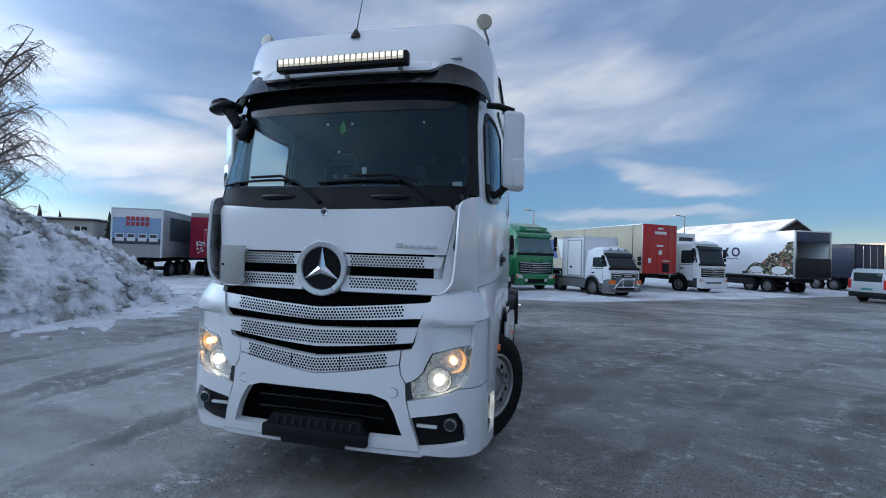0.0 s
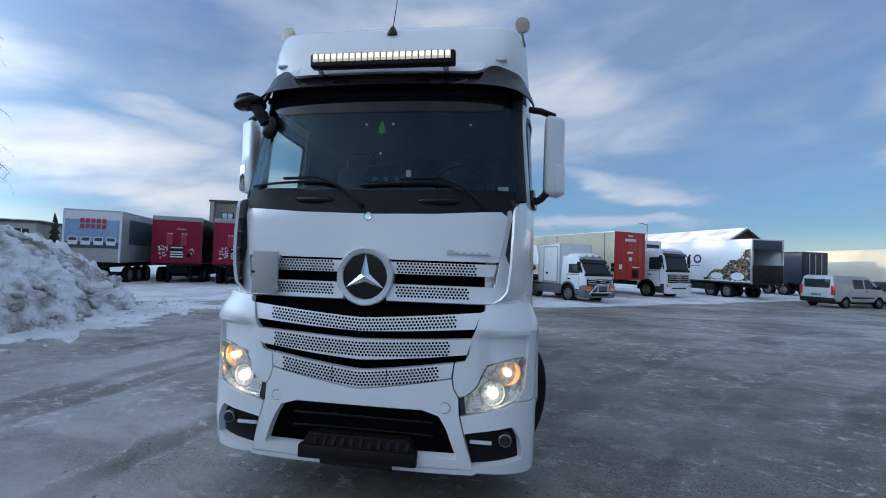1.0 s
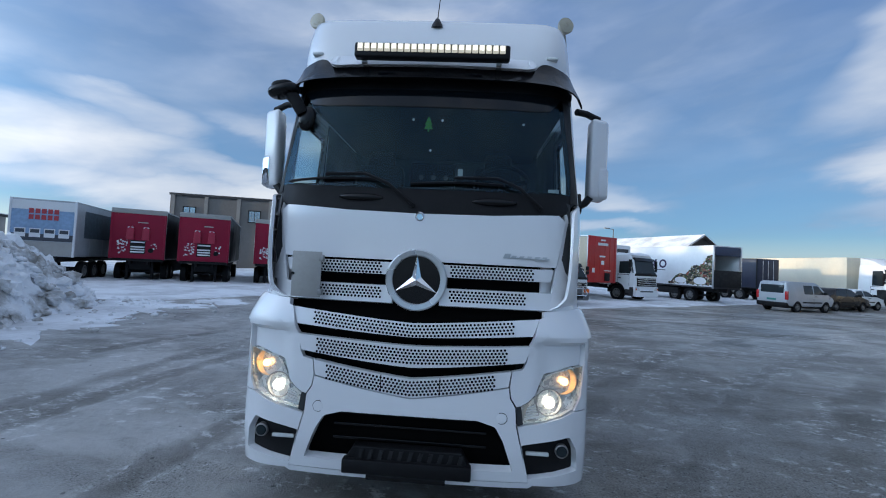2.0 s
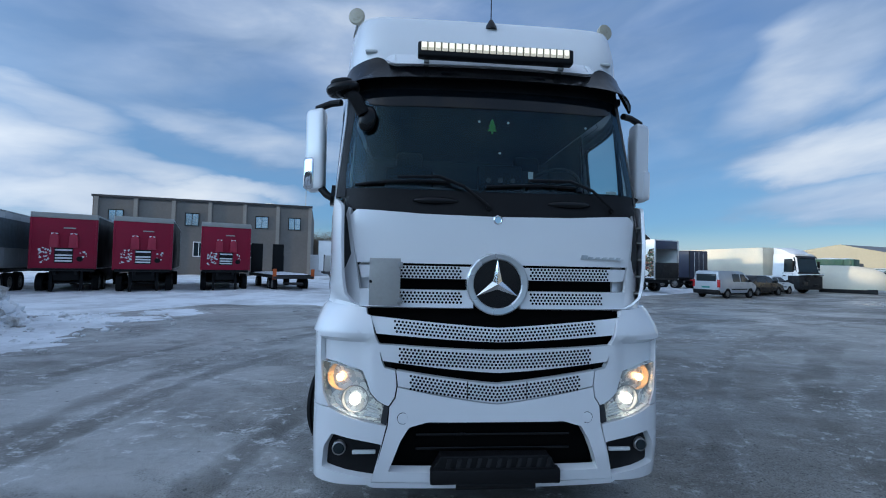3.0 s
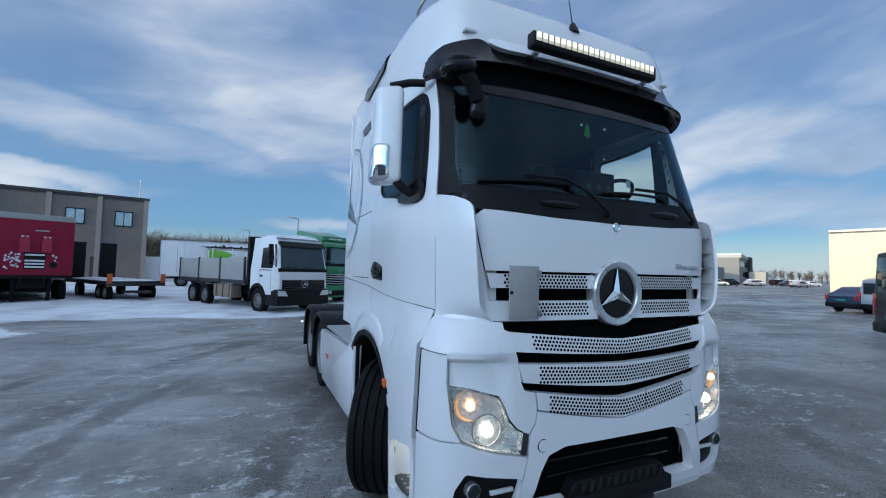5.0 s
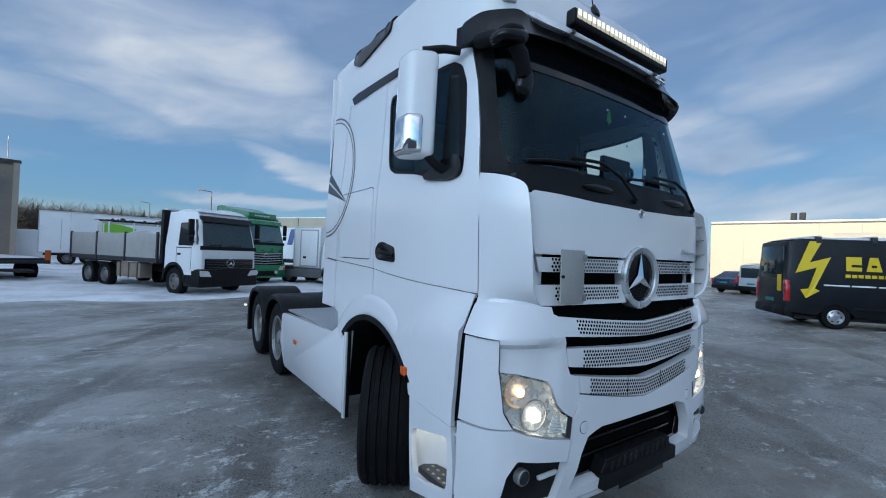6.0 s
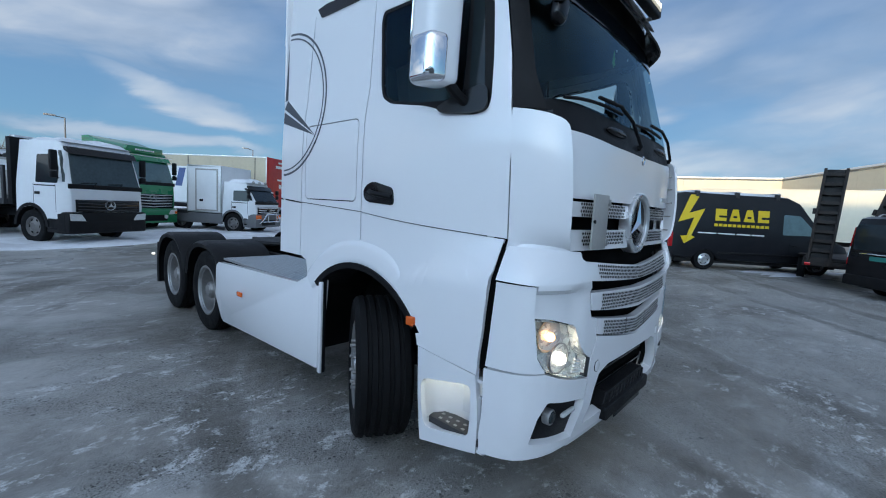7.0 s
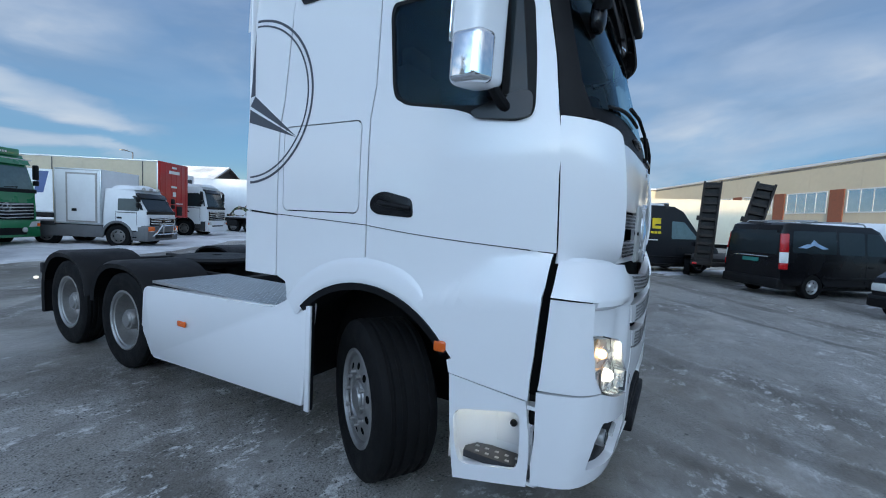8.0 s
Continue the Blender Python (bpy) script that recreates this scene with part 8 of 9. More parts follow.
def print_box_lorry():
    """Box lorry seen from its open rear; the rear stands at y = 0 and the cab lies beyond."""
    th = thing("food_print_lorry", pose(18.2, 26.4, 0, 0, 0, 20), "white box lorry with a food print and open rear", "lorry")
    w = 1.27
    for s in (-1, 1):
        part("side_wall", newbox(*sorted((s * (w - 0.06), s * w)), 0, 8.0, 1.15, 3.95, 0.008), WHITE2, th)
    part("box_roof", newbox(-w, w, 0, 8.0, 3.90, 3.98, 0.01), WHITE2, th)
    part("box_floor", newbox(-w, w, 0, 8.0, 1.05, 1.16, 0.01), DARKGREY, th)
    part("front_bulkhead", newbox(-w + 0.06, w - 0.06, 7.9, 8.0, 1.15, 3.9), GREYPANEL, th)
    part("rolled_door", newbox(-w + 0.06, w - 0.06, 0.02, 0.12, 3.30, 3.9, 0.02), mat("dark_blue_roller_door", (0.03, 0.045, 0.09), 0.5, vary=0.2, scale=3), th)
    part("tail_lift", newbox(-w + 0.05, w - 0.05, -0.06, 0.02, 1.15, 2.30, 0.02), FRAME, th, "folded dark tail lift")
    for s in (-1, 1):
        part("rear_post", newbox(*sorted((s * (w - 0.10), s * (w + 0.012))), -0.02, 0.08, 1.05, 3.98, 0.01), ALU, th)
    rnd = random.Random(12)
    patch = bmesh.new()
    for i in range(1100):
        y = 0.08 + 3.5 * rnd.random() ** 1.3
        top = 1.42 + 1.85 * (1 - y / 3.6) ** 1.1 + 0.15 * math.sin(y * 5)
        z = 1.28 + (top - 1.28) * rnd.random()
        r = rnd.uniform(0.025, 0.13)
        k = 6
        patch.faces.new([patch.verts.new((-w - 0.004 - 0.000006 * i, y + r * math.cos(6.283 * j / k) * rnd.uniform(0.7, 1.2), z + r * 0.8 * math.sin(6.283 * j / k) * rnd.uniform(0.7, 1.2))) for j in range(k)])
    tagged(part("food_print", patch, FOODMIX, th, "printed picture of food", smooth=0), kind="stuff")
    for y, r in ((1.0, 0.32), (2.6, 0.28)):
        slab_side("plate_print", [(y + 0.5 * math.cos(6.283 * j / 20), 1.52 + r * 0.8 * math.sin(6.283 * j / 20)) for j in range(20)], -1, w + 0.012, 0.004, WHITEFILM, th)
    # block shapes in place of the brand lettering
    slab_side("brand_shape", [(5.45, 2.35), (5.6, 2.35), (5.6, 3.0), (5.45, 3.0)], -1, w + 0.008, 0.008, PURPLEFILM, th)
    slab_side("brand_shape", [(5.05, 2.35), (4.82, 2.35), (5.0, 2.68), (4.82, 3.0), (5.05, 3.0), (5.2, 2.72), (5.2, 2.62)], -1, w + 0.008, 0.008, PURPLEFILM, th)
    ring = bmesh.new()
    for j in range(24):
        a0, a1 = 6.283 * j / 24, 6.283 * (j + 1) / 24
        ring.faces.new([ring.verts.new((-w - 0.008, 4.25 + 0.36 * r * math.cos(a), 2.68 + 0.33 * r * math.sin(a))) for a, r in ((a0, 1), (a1, 1), (a1, 0.58), (a0, 0.58))])
    part("brand_shape", ring, PURPLEFILM, th, smooth=0)
    letters_as_bars(th, w + 0.008, -1, [(4.0, 5.1, 2.18, 2.23)], GREYFILM)
    for s in (-1, 1):
        part("side_guard", newbox(*sorted((s * 1.05, s * 1.2)), 2.9, 6.2, 0.5, 0.95, 0.02), FRAME, th)
    chassis(th, 0.3, 9.5, (1.9, 3.2, 8.7), 1.03)
    part("cab_body", newbox(-1.2, 1.2, 8.2, 10.1, 0.5, 3.1, 0.15), WHITE2, th)


FOODMIX = bpy.data.materials.new("food_print_mix")
FOODMIX.use_nodes = True
_n, _l = FOODMIX.node_tree.nodes, FOODMIX.node_tree.links
_g = _n.new("ShaderNodeNewGeometry")
_r = _n.new("ShaderNodeValToRGB")
for _p, _c in ((0.15, (0.03, 0.025, 0.02)), (0.35, (0.20, 0.15, 0.08)), (0.5, (0.07, 0.10, 0.03)), (0.62, (0.035, 0.05, 0.02)), (0.75, (0.36, 0.30, 0.20)), (0.88, (0.30, 0.07, 0.05)), (0.95, (0.55, 0.50, 0.40))):
    _e = _r.color_ramp.elements.new(_p)
    _e.color = (*_c, 1)
_r.color_ramp.interpolation = "CONSTANT"
_l.new(_g.outputs["Random Per Island"], _r.inputs[0])
_l.new(_r.outputs[0], _n["Principled BSDF"].inputs["Base Color"])
print_box_lorry()


def car(name, m, paint, label, length=4.4, width=1.75, height=1.8, kind="van", roofrack=False, rim=None, category="car", group="", tail=True):
    """A passenger car or small van from a side profile; front at y = 0."""
    th = thing(name, m, label, category, group)
    w, L, H = width / 2, length, height
    r = 0.31 if height < 2.0 else 0.345
    fw, rw = 0.88, L - 0.88
    if kind == "minibus":
        rw = L - 1.12
        prof = [(0.0, 0.42), (0.02, 0.72), (0.12, 0.92), (0.85, 1.12), (1.45, H - 0.14), (1.75, H - 0.02), (L - 0.35, H), (L - 0.12, H - 0.07), (L - 0.03, H - 0.35), (L, 1.0), (L, 0.42)]
        glass = [[(1.05, 1.28), (1.52, H - 0.22), (1.95, H - 0.20), (1.98, 1.28)], [(2.06, 1.28), (2.06, H - 0.20), (L * 0.60, H - 0.20), (L * 0.60, 1.28)], [(L * 0.62, 1.28), (L * 0.62, H - 0.20), (L - 0.42, H - 0.22), (L - 0.36, 1.30)]]
        scr = ((0.86, 1.14), (1.45, H - 0.15))
    elif kind == "van":
        prof = [(0.0, 0.42), (0.02, 0.72), (0.12, 0.88), (0.85, 1.06), (1.45, H - 0.14), (1.75, H - 0.02), (L - 0.35, H), (L - 0.10, H - 0.08), (L, 0.95), (L, 0.42)]
        glass = [[(1.05, 1.08), (1.52, H - 0.22), (1.95, H - 0.20), (1.98, 1.08)], [(2.06, 1.08), (2.06, H - 0.20), (L * 0.66, H - 0.20), (L * 0.66, 1.08)]]
        scr = ((0.86, 1.08), (1.45, H - 0.15))
    elif kind == "bigvan":
        prof = [(0.0, 0.42), (0.02, 0.80), (0.15, 1.0), (0.95, 1.28), (1.75, H - 0.22), (2.15, H - 0.04), (L - 0.4, H), (L - 0.08, H - 0.10), (L, 1.2), (L, 0.42)]
        glass = [[(1.08, 1.32), (1.72, H - 0.62), (2.25, H - 0.60), (2.25, 1.30)]]
        scr = ((0.97, 1.30), (1.74, H - 0.24))
        fw, rw = 1.0, L - 1.2
    else:
        prof = [(0.0, 0.42), (0.02, 0.66), (0.15, 0.78), (1.15, 0.95), (1.85, H - 0.08), (2.3, H), (L - 1.0, H - 0.04), (L - 0.35, 1.02), (L - 0.02, 0.95), (L, 0.42)]
        glass = [[(1.32, 0.97), (1.90, H - 0.14), (2.45, H - 0.10), (2.45, 0.98)], [(2.52, 0.98), (2.52, H - 0.10), (L - 1.05, H - 0.14), (L - 0.72, 1.02)]]
        scr = ((1.18, 0.97), (1.84, H - 0.10))
    full = list(prof)
    for c in (rw, fw):
        full += [(c + (r + 0.06) * math.cos(math.pi * i / 8), 0.34 + (r + 0.06) * math.sin(math.pi * i / 8)) for i in range(9)]
    body = bmesh.new()
    prism(body, full, "X", -w, w, 0.045)
    belt = 0.95 if kind == "hatch" else 1.05
    tum = {"hatch": 0.20, "van": 0.15, "minibus": 0.15}.get(kind, 0.11)
    for y in (0.12, 0.25, 0.45, 0.75, L - 0.75, L - 0.45, L - 0.22, L - 0.10):
        bmesh.ops.bisect_plane(body, geom=body.verts[:] + body.edges[:] + body.faces[:], dist=1e-4, plane_co=(0, y, 0), plane_no=(0, 1, 0))
    for z in (0.60, 0.80, belt, belt + 0.35):
        bmesh.ops.bisect_plane(body, geom=body.verts[:] + body.edges[:] + body.faces[:], dist=1e-4, plane_co=(0, 0, z), plane_no=(0, 0, 1))
    for v in body.verts:
        if v.co.z > belt:
            v.co.x *= 1 - tum * (v.co.z - belt) / (H - belt)
        f = max(0.0, 0.75 - v.co.y) / 0.75
        r_ = max(0.0, v.co.y - (L - 0.45)) / 0.45
        v.co.x *= (1 - 0.13 * f * f) * (1 - 0.06 * r_ ** 2.5) * (1 - 0.05 * max(0.0, 0.62 - v.co.z))
    part("car_body", body, paint, th)
    for s in (-1, 1):
        for g_ in glass:
            bm = bmesh.new()
            prism(bm, smoothed(g_, 0.05), "X", s * (w - 0.06), s * (w + 0.004))
            for v in bm.verts:
                v.co.x -= s * w * tum * max(0.0, v.co.z - belt) / (H - belt)
            part("side_window", bm, VANGLASS if kind == "bigvan" else DARKGLASS, th, smooth=0)
        for c in (fw, rw):
            simple_wheel(th, s * (w - 0.10), c, r, 0.21, s, rim)
            arch_liner(th, s, w, c, 0.33, r + 0.055, 0.30)
        part("wing_mirror", newbox(*sorted((s * (w - 0.02), s * (w + 0.16))), scr[0][0] + 0.18, scr[0][0] + 0.30, belt + 0.02, belt + 0.19, 0.03), PLASTIC, th)
        part("headlight", newbox(*sorted((s * w * 0.52, s * w * 0.88)), -0.012, 0.16, 0.62, 0.80, 0.03), LAMPGLASS, th)
        if tail:
            tz0, tz1 = (0.72, 1.22) if kind != "hatch" else (0.72, 0.98)
            part("tail_lamp", newbox(*sorted((s * (w - 0.16), s * (w - 0.005))), L - 0.10, L + 0.012, tz0, tz1, 0.02), REDLENS, th)
        part("side_moulding", newbox(*sorted((s * (w - 0.01), s * (w + 0.014))), fw + 0.42, rw - 0.42, 0.55, 0.63, 0.008), PLASTIC, th)
        part("door_handle", newbox(*sorted((s * (w - 0.01), s * (w + 0.02))), 1.75, 1.93, belt - 0.12, belt - 0.08, 0.008), PLASTIC, th)
        part("door_seam", newbox(*sorted((s * (w - 0.02), s * (w + 0.003))), 2.0, 2.012, 0.45, belt), PLASTIC, th, smooth=0)
    ws_ = bmesh.new()
    (ya, za), (yb, zb) = scr
    q = [(-w * 0.86, ya, za), (w * 0.86, ya, za), (w * (0.98 - tum), yb, zb), (-w * (0.98 - tum), yb, zb)]
    d = Vector((0, -(zb - za), yb - ya)).normalized() * 0.012
    a = [ws_.verts.new(Vector(p) + d) for p in q]
    b = [ws_.verts.new(Vector(p) - d) for p in q]
    ws_.faces.new(a)
    for i in range(4):
        ws_.faces.new((a[i], a[(i + 1) % 4], b[(i + 1) % 4], b[i]))
    part("windscreen", ws_, DARKGLASS, th, smooth=0)
    if kind != "hatch":
        part("rear_window", newbox(-w * 0.72, w * 0.72, L - 0.07, L - 0.012, 1.10, H - 0.22, 0.01), DARKGLASS, th)
    part("front_bumper", newbox(-w * 0.93, w * 0.93, -0.04, 0.25, 0.26, 0.55, 0.05), PLASTIC if kind == "van" else paint, th)
    part("rear_bumper", newbox(-w * 0.96, w * 0.96, L - 0.2, L + 0.05, 0.28, 0.56, 0.05), PLASTIC, th)
    part("grille", newbox(-w * 0.45, w * 0.45, -0.018, 0.05, 0.62, 0.76, 0.01), PLASTIC, th)
    part("number_plate_bar", newbox(-0.26, 0.26, L + 0.012, L + 0.02, 0.66, 0.77), TEALFILM, th, smooth=0)
    part("underbody", newbox(-w * 0.8, w * 0.8, 0.3, L - 0.3, 0.22, 0.5), FRAME, th, smooth=0)
    if roofrack:
        for s in (-1, 1):
            part("roof_rail", tube(bmesh.new(), [(s * w * 0.78, 1.9, H - 0.01), (s * w * 0.78, 2.0, H + 0.06), (s * w * 0.78, L - 0.6, H + 0.06), (s * w * 0.78, L - 0.5, H - 0.01)], 0.018), ALU, th)
        for y in (2.3, L - 1.2):
            part("roof_bar", newbox(-w * 0.85, w * 0.85, y - 0.04, y + 0.04, H + 0.07, H + 0.11, 0.01), ALU, th)
    return th


def facing(fx, fy):
    """Turn of a vehicle that looks along (fx, fy)."""
    return math.degrees(math.atan2(fx, -fy))


def park(rear_x, rear_y, fx, fy, length):
    """Pose from the middle of the rear and the way it looks."""
    k = length / math.hypot(fx, fy)
    return pose(rear_x + fx * k, rear_y + fy * k, 0, 0, 0, facing(fx, fy))


car("small_van", park(18.9, 23.3, 0.93, 0.36, 4.3), SILVER, "muddy silver small van parked in front of the lorries", 4.3, 1.78, 1.80, "van", category="van")
car("estate_car", park(23.6, 26.2, 0.93, 0.36, 4.5), BLACKVAN, "black estate car parked beside a silver van", 4.5, 1.75, 1.50, "hatch")
car("hatchback_car", park(27.0, 28.6, 0.93, 0.36, 4.2), WHITE2, "white hatchback car parked in a row", 4.2, 1.75, 1.48, "hatch")
car("grey_van", park(28.7, 9.1, 0.95, -0.25, 4.9), SILVER, "dirty grey panel van with roof bars", 4.9, 1.85, 1.95, "van", True, category="van")
car("blue_car", park(28.9, 10.75, 0.95, -0.25, 4.4), BLUECAR, "dark blue estate car with a snowy roof", 4.4, 1.75, 1.5, "hatch")


def black_minibus(m, label):
    th = car("minibus_van", m, BLACKVAN, label, 4.95, 1.90, 2.13, "minibus", True, ALU, "van", "black vans", False)
    for s in (-1, 1):
        lamp = None
        for name, z0, z1, lens in (("tail_lamp", 1.30, 1.82, REDLENS), ("clear_lens", 1.0, 1.30, LAMPGLASS), ("brake_lens", 0.82, 1.0, REDLENS)):
            bm = bmesh.new()
            prism(bm, [(s * 0.868, 4.955), (s * 0.895, 4.950), (s * 0.930, 4.86), (s * 0.950, 4.74), (s * 0.90, 4.74), (s * 0.85, 4.90)], "Z", z0, z1, 0.008)
            for v in bm.verts:
                v.co.x -= s * 0.10 * max(0.0, v.co.z - 1.10)
                v.co.y -= 0.05 * max(0.0, v.co.z - 1.10)
            p = part(name, bm, lens, lamp or th)
            lamp = lamp or p
    part("rear_pillar_glass", newbox(-0.78, 0.78, 4.90, 4.945, 1.22, 1.84, 0.02), DARKGLASS, th)
    for ob in th.children:
        if ob.name.startswith("number_plate_bar"):
            for v in ob.data.vertices:
                v.co.z += 0.32
    part("chrome_strip", newbox(-0.55, 0.55, 4.945, 4.975, 1.13, 1.16, 0.008), CHROME, th)
    return th


vb = black_minibus(park(12.0, -2.15, 0.643, -0.766, 4.95), "black minibus van with roof rails and red tail lamps")
sd = bmesh.new()
prism(sd, [(4.42, 1.44), (4.10, 1.55), (3.98, 1.55), (3.86, 1.68), (3.72, 1.57), (3.36, 1.44), (3.56, 1.42), (3.86, 1.52), (4.12, 1.43)], "X", -0.968, -0.958)
for v in sd.verts:
    v.co.x += 0.95 * 0.15 * (v.co.z - 1.05) / 1.08
part("window_decal", sd, SKYFILM, vb, "pale blue roof-shaped decal", smooth=0)
black_minibus(pose(9.02, -4.66, 0, 0, 0, facing(-0.66, 0.75)), "black van parked nose out beside a black minibus")


def dark_panel_van():
    th = car("panel_van", pose(18.61, -1.20, 0, 0, 0, 39) @ Matrix.Scale(1.08, 4), DARKVAN, "dark grey panel van with a yellow lightning flash and snowy roof", 5.90, 1.99, 2.58, "bigvan", False, ALU, "van")
    x = 1.0
    t = 0.11
    def lay(name, pts, material, off=0.008):
        bm = bmesh.new()
        prism(bm, pts, "X", -(x + off), -(x + off - 0.006))
        for v in bm.verts:
            v.co.x += x * t * max(0.0, v.co.z - 1.05) / (2.55 - 1.05)
        part(name, bm, material, th, smooth=0)
    lay("yellow_flash", [(5.32, 2.50), (5.02, 2.50), (5.33, 1.88), (4.82, 2.05), (5.22, 1.13), (5.10, 1.07), (5.43, 0.84), (5.57, 1.09), (5.37, 1.12), (5.16, 1.74), (5.68, 1.56)], YELLOWFILM)
    for k, y in enumerate((4.47, 4.01, 3.55, 3.09)):
        slant = 0.09 if k in (1, 2) else 0.0
        lay("yellow_block", [(y, 1.67), (y - 0.36, 1.67), (y - 0.36 + slant, 2.07), (y - slant, 2.07)], YELLOWFILM)
        lay("block_slot", [(y - 0.12, 1.78), (y - 0.36 if k in (0, 3) else y - 0.24, 1.78), (y - 0.36 if k in (0, 3) else y - 0.24, 1.85), (y - 0.12, 1.85)], DARKVAN, 0.010)
    for i in range(12):
        y = 4.49 - i * 0.150
        lay("small_letter_bar", [(y, 1.48), (y - 0.115, 1.48), (y - 0.115, 1.57), (y, 1.57)], YELLOWFILM)
    for y0, y1 in ((5.0, 4.4), (4.35, 3.8), (3.74, 3.3), (3.25, 2.85)):
        lay("white_line_bar", [(y0, 1.22), (y1, 1.22), (y1, 1.26), (y0, 1.26)], WHITEFILM)
    for i in range(3):
        y = 2.5 + i * 1.3
        part("roof_bar", newbox(-0.95, 0.95, y - 0.04, y + 0.04, 2.62, 2.67, 0.01), ALU, th)
        for s in (-1, 1):
            part("bar_foot", newbox(*sorted((s * 0.80, s * 0.92)), y - 0.06, y + 0.06, 2.45, 2.64, 0.01), DARKGREY, th)
    snow_cap(th, -0.82, 0.82, 2.2, 5.7, 2.575, 0.10, 7)
    for s in (-1, 1):
        part("tail_lamp_column", newbox(*sorted((s * 0.80, s * 0.965)), 5.81, 5.915, 0.95, 1.35, 0.02), REDLENS, th)
    part("yellow_rear_flash", newbox(-0.7, -0.45, 5.905, 5.912, 1.0, 1.5), YELLOWFILM, th, smooth=0)


dark_panel_van()


def machine_trailer():
    th = thing("machine_trailer", pose(13.6, -1.50, 0, 0, 0, 268), "low machine trailer with two raised rusty steel ramps", "trailer")
    part("trailer_deck", newbox(-0.85, 0.85, 0.1, 5.6, 0.74, 0.86, 0.02), RAMPSTEEL, th)
    for s in (-1, 1):
        for y in (2.6, 3.5):
            simple_wheel(th, s * 0.98, y, 0.38, 0.22, s)
            part("axle_stub", rod(bmesh.new(), (s * 0.5, y, 0.38), (s * 0.95, y, 0.38), 0.05), RAMPSTEEL, th)
            part("mudguard", newbox(*sorted((s * 0.86, s * 1.10)), y - 0.42, y + 0.42, 0.80, 0.83, 0.01), RAMPSTEEL, th)
        ramp = new("loading_ramp")
        ramp.parent = th
        ramp.location = (s * 0.49, 0.05, 0.62)
        ramp.rotation_euler = (radians(-9), radians(7.25 + 5.25 * s), 0)
        for x in (-0.245, 0.245):
            part("ramp_rail", newbox(x - 0.035, x + 0.035, -0.09, 0.09, 0, 2.95, 0.01), RAMPSTEEL, ramp)
        for i in range(10):
            part("ramp_rung", newbox(-0.23, 0.23, -0.07, 0.04, 0.10 + i * 0.29, 0.20 + i * 0.29, 0.01), RAMPSTEEL, ramp)
        part("ramp_plate", newbox(-0.23, 0.23, 0.046, 0.055, 0.02, 2.94), FRAME, ramp, smooth=0)
        part("ramp_lug", newbox(-0.36, -0.28, -0.05, 0.05, 1.55, 1.72, 0.02), RAMPSTEEL, ramp)
        part("tail_lamp", newbox(*sorted((s * 0.66, s * 0.80)), -0.05, 0.0, 0.62, 0.70, 0.01), REDLENS, th)
    part("rear_beam", newbox(-0.85, 0.85, -0.02, 0.1, 0.60, 0.74, 0.02), RAMPSTEEL, th)
    part("drawbar", newbox(-0.06, 0.06, 5.5, 7.2, 0.55, 0.68, 0.01), RAMPSTEEL, th)
    part("cable_loop", tube(bmesh.new(), [(-0.55 + 0.2 * math.cos(a), -0.05, 0.6 + 0.18 * math.sin(a)) for a in [math.pi + math.pi * i / 10 for i in range(11)]], 0.015), PLASTIC, th)


machine_trailer()


def white_semi():
    th = thing("white_semi_lorry", pose(33.2, 30.0, 0, 0, 0, 7), "white articulated lorry with a long box trailer, its front stripped", "lorry")
    lorry_cab(th, WHITE2, 2.45, 3.35, 2.2, slats=3, slat_mat=PLASTIC, bump=FRAME, wheel_y=1.4, snow=0.08, emblem=False)
    rnd = random.Random(31)
    for i in range(14):
        x, z = rnd.uniform(-1.1, 0.9), rnd.uniform(0.45, 1.55)
        part("bare_front_part", newbox(x, x + rnd.uniform(0.15, 0.5), -0.28 + rnd.uniform(0, 0.15), 0.05, z, z + rnd.uniform(0.08, 0.35), 0.02), (FRAME, RUST, PLASTIC)[i % 3], th)
    part("bare_cab_base", newbox(-1.26, 1.26, -0.12, 0.82, 0.45, 1.50, 0.04), FRAME, th)
    part("bent_bonnet", newbox(-0.4, 1.0, -0.45, 0.0, 1.60, 1.66, 0.02), WHITE2, th)
    part("roof_air_dam", prism(bmesh.new(), [(0.6, 3.3), (1.2, 3.7), (2.2, 3.95), (2.2, 3.3)], "X", -1.05, 1.05, 0.04), WHITE2, th)
    box_body(th, 2.55, 3.0, 16.5, 1.15, 4.0, SUNTINTWHITE, 5, SUNTINTWHITE)
    chassis(th, 1.5, 16.3, (4.8, 12.5, 13.8, 15.1), 1.12)


white_semi()


def covered_load():
    th = thing("covered_boat", pose(39.6, 32.0, 0, 0, 0, -139.5), "long white tarpaulin-covered boat hull on a cradle", "boat")
    bm = bmesh.new()
    rows = []
    for j in range(15):
        t = j / 14
        r = 1.25 * (1 - (max(0.0, t - 0.30) / 0.70) ** 2.4) ** 0.5 if t < 1 else 0.02
        rows.append([bm.verts.new((r * math.cos(math.pi * i / 14), -2.4 + 4.8 * t, 0.35 + 2.15 * (r / 1.25) ** 0.6 * math.sin(math.pi * i / 14))) for i in range(15)])
    for a, b in zip(rows, rows[1:]):
        for i in range(14):
            bm.faces.new((a[i], a[i + 1], b[i + 1], b[i]))
    bm.faces.new(rows[0])
    part("tarpaulin", bm, SUNTINTWHITE, th, smooth=50)
    part("cradle", newbox(-1.1, 1.1, -2.3, 1.5, -0.02, 0.4, 0.02), FRAME, th)


covered_load()


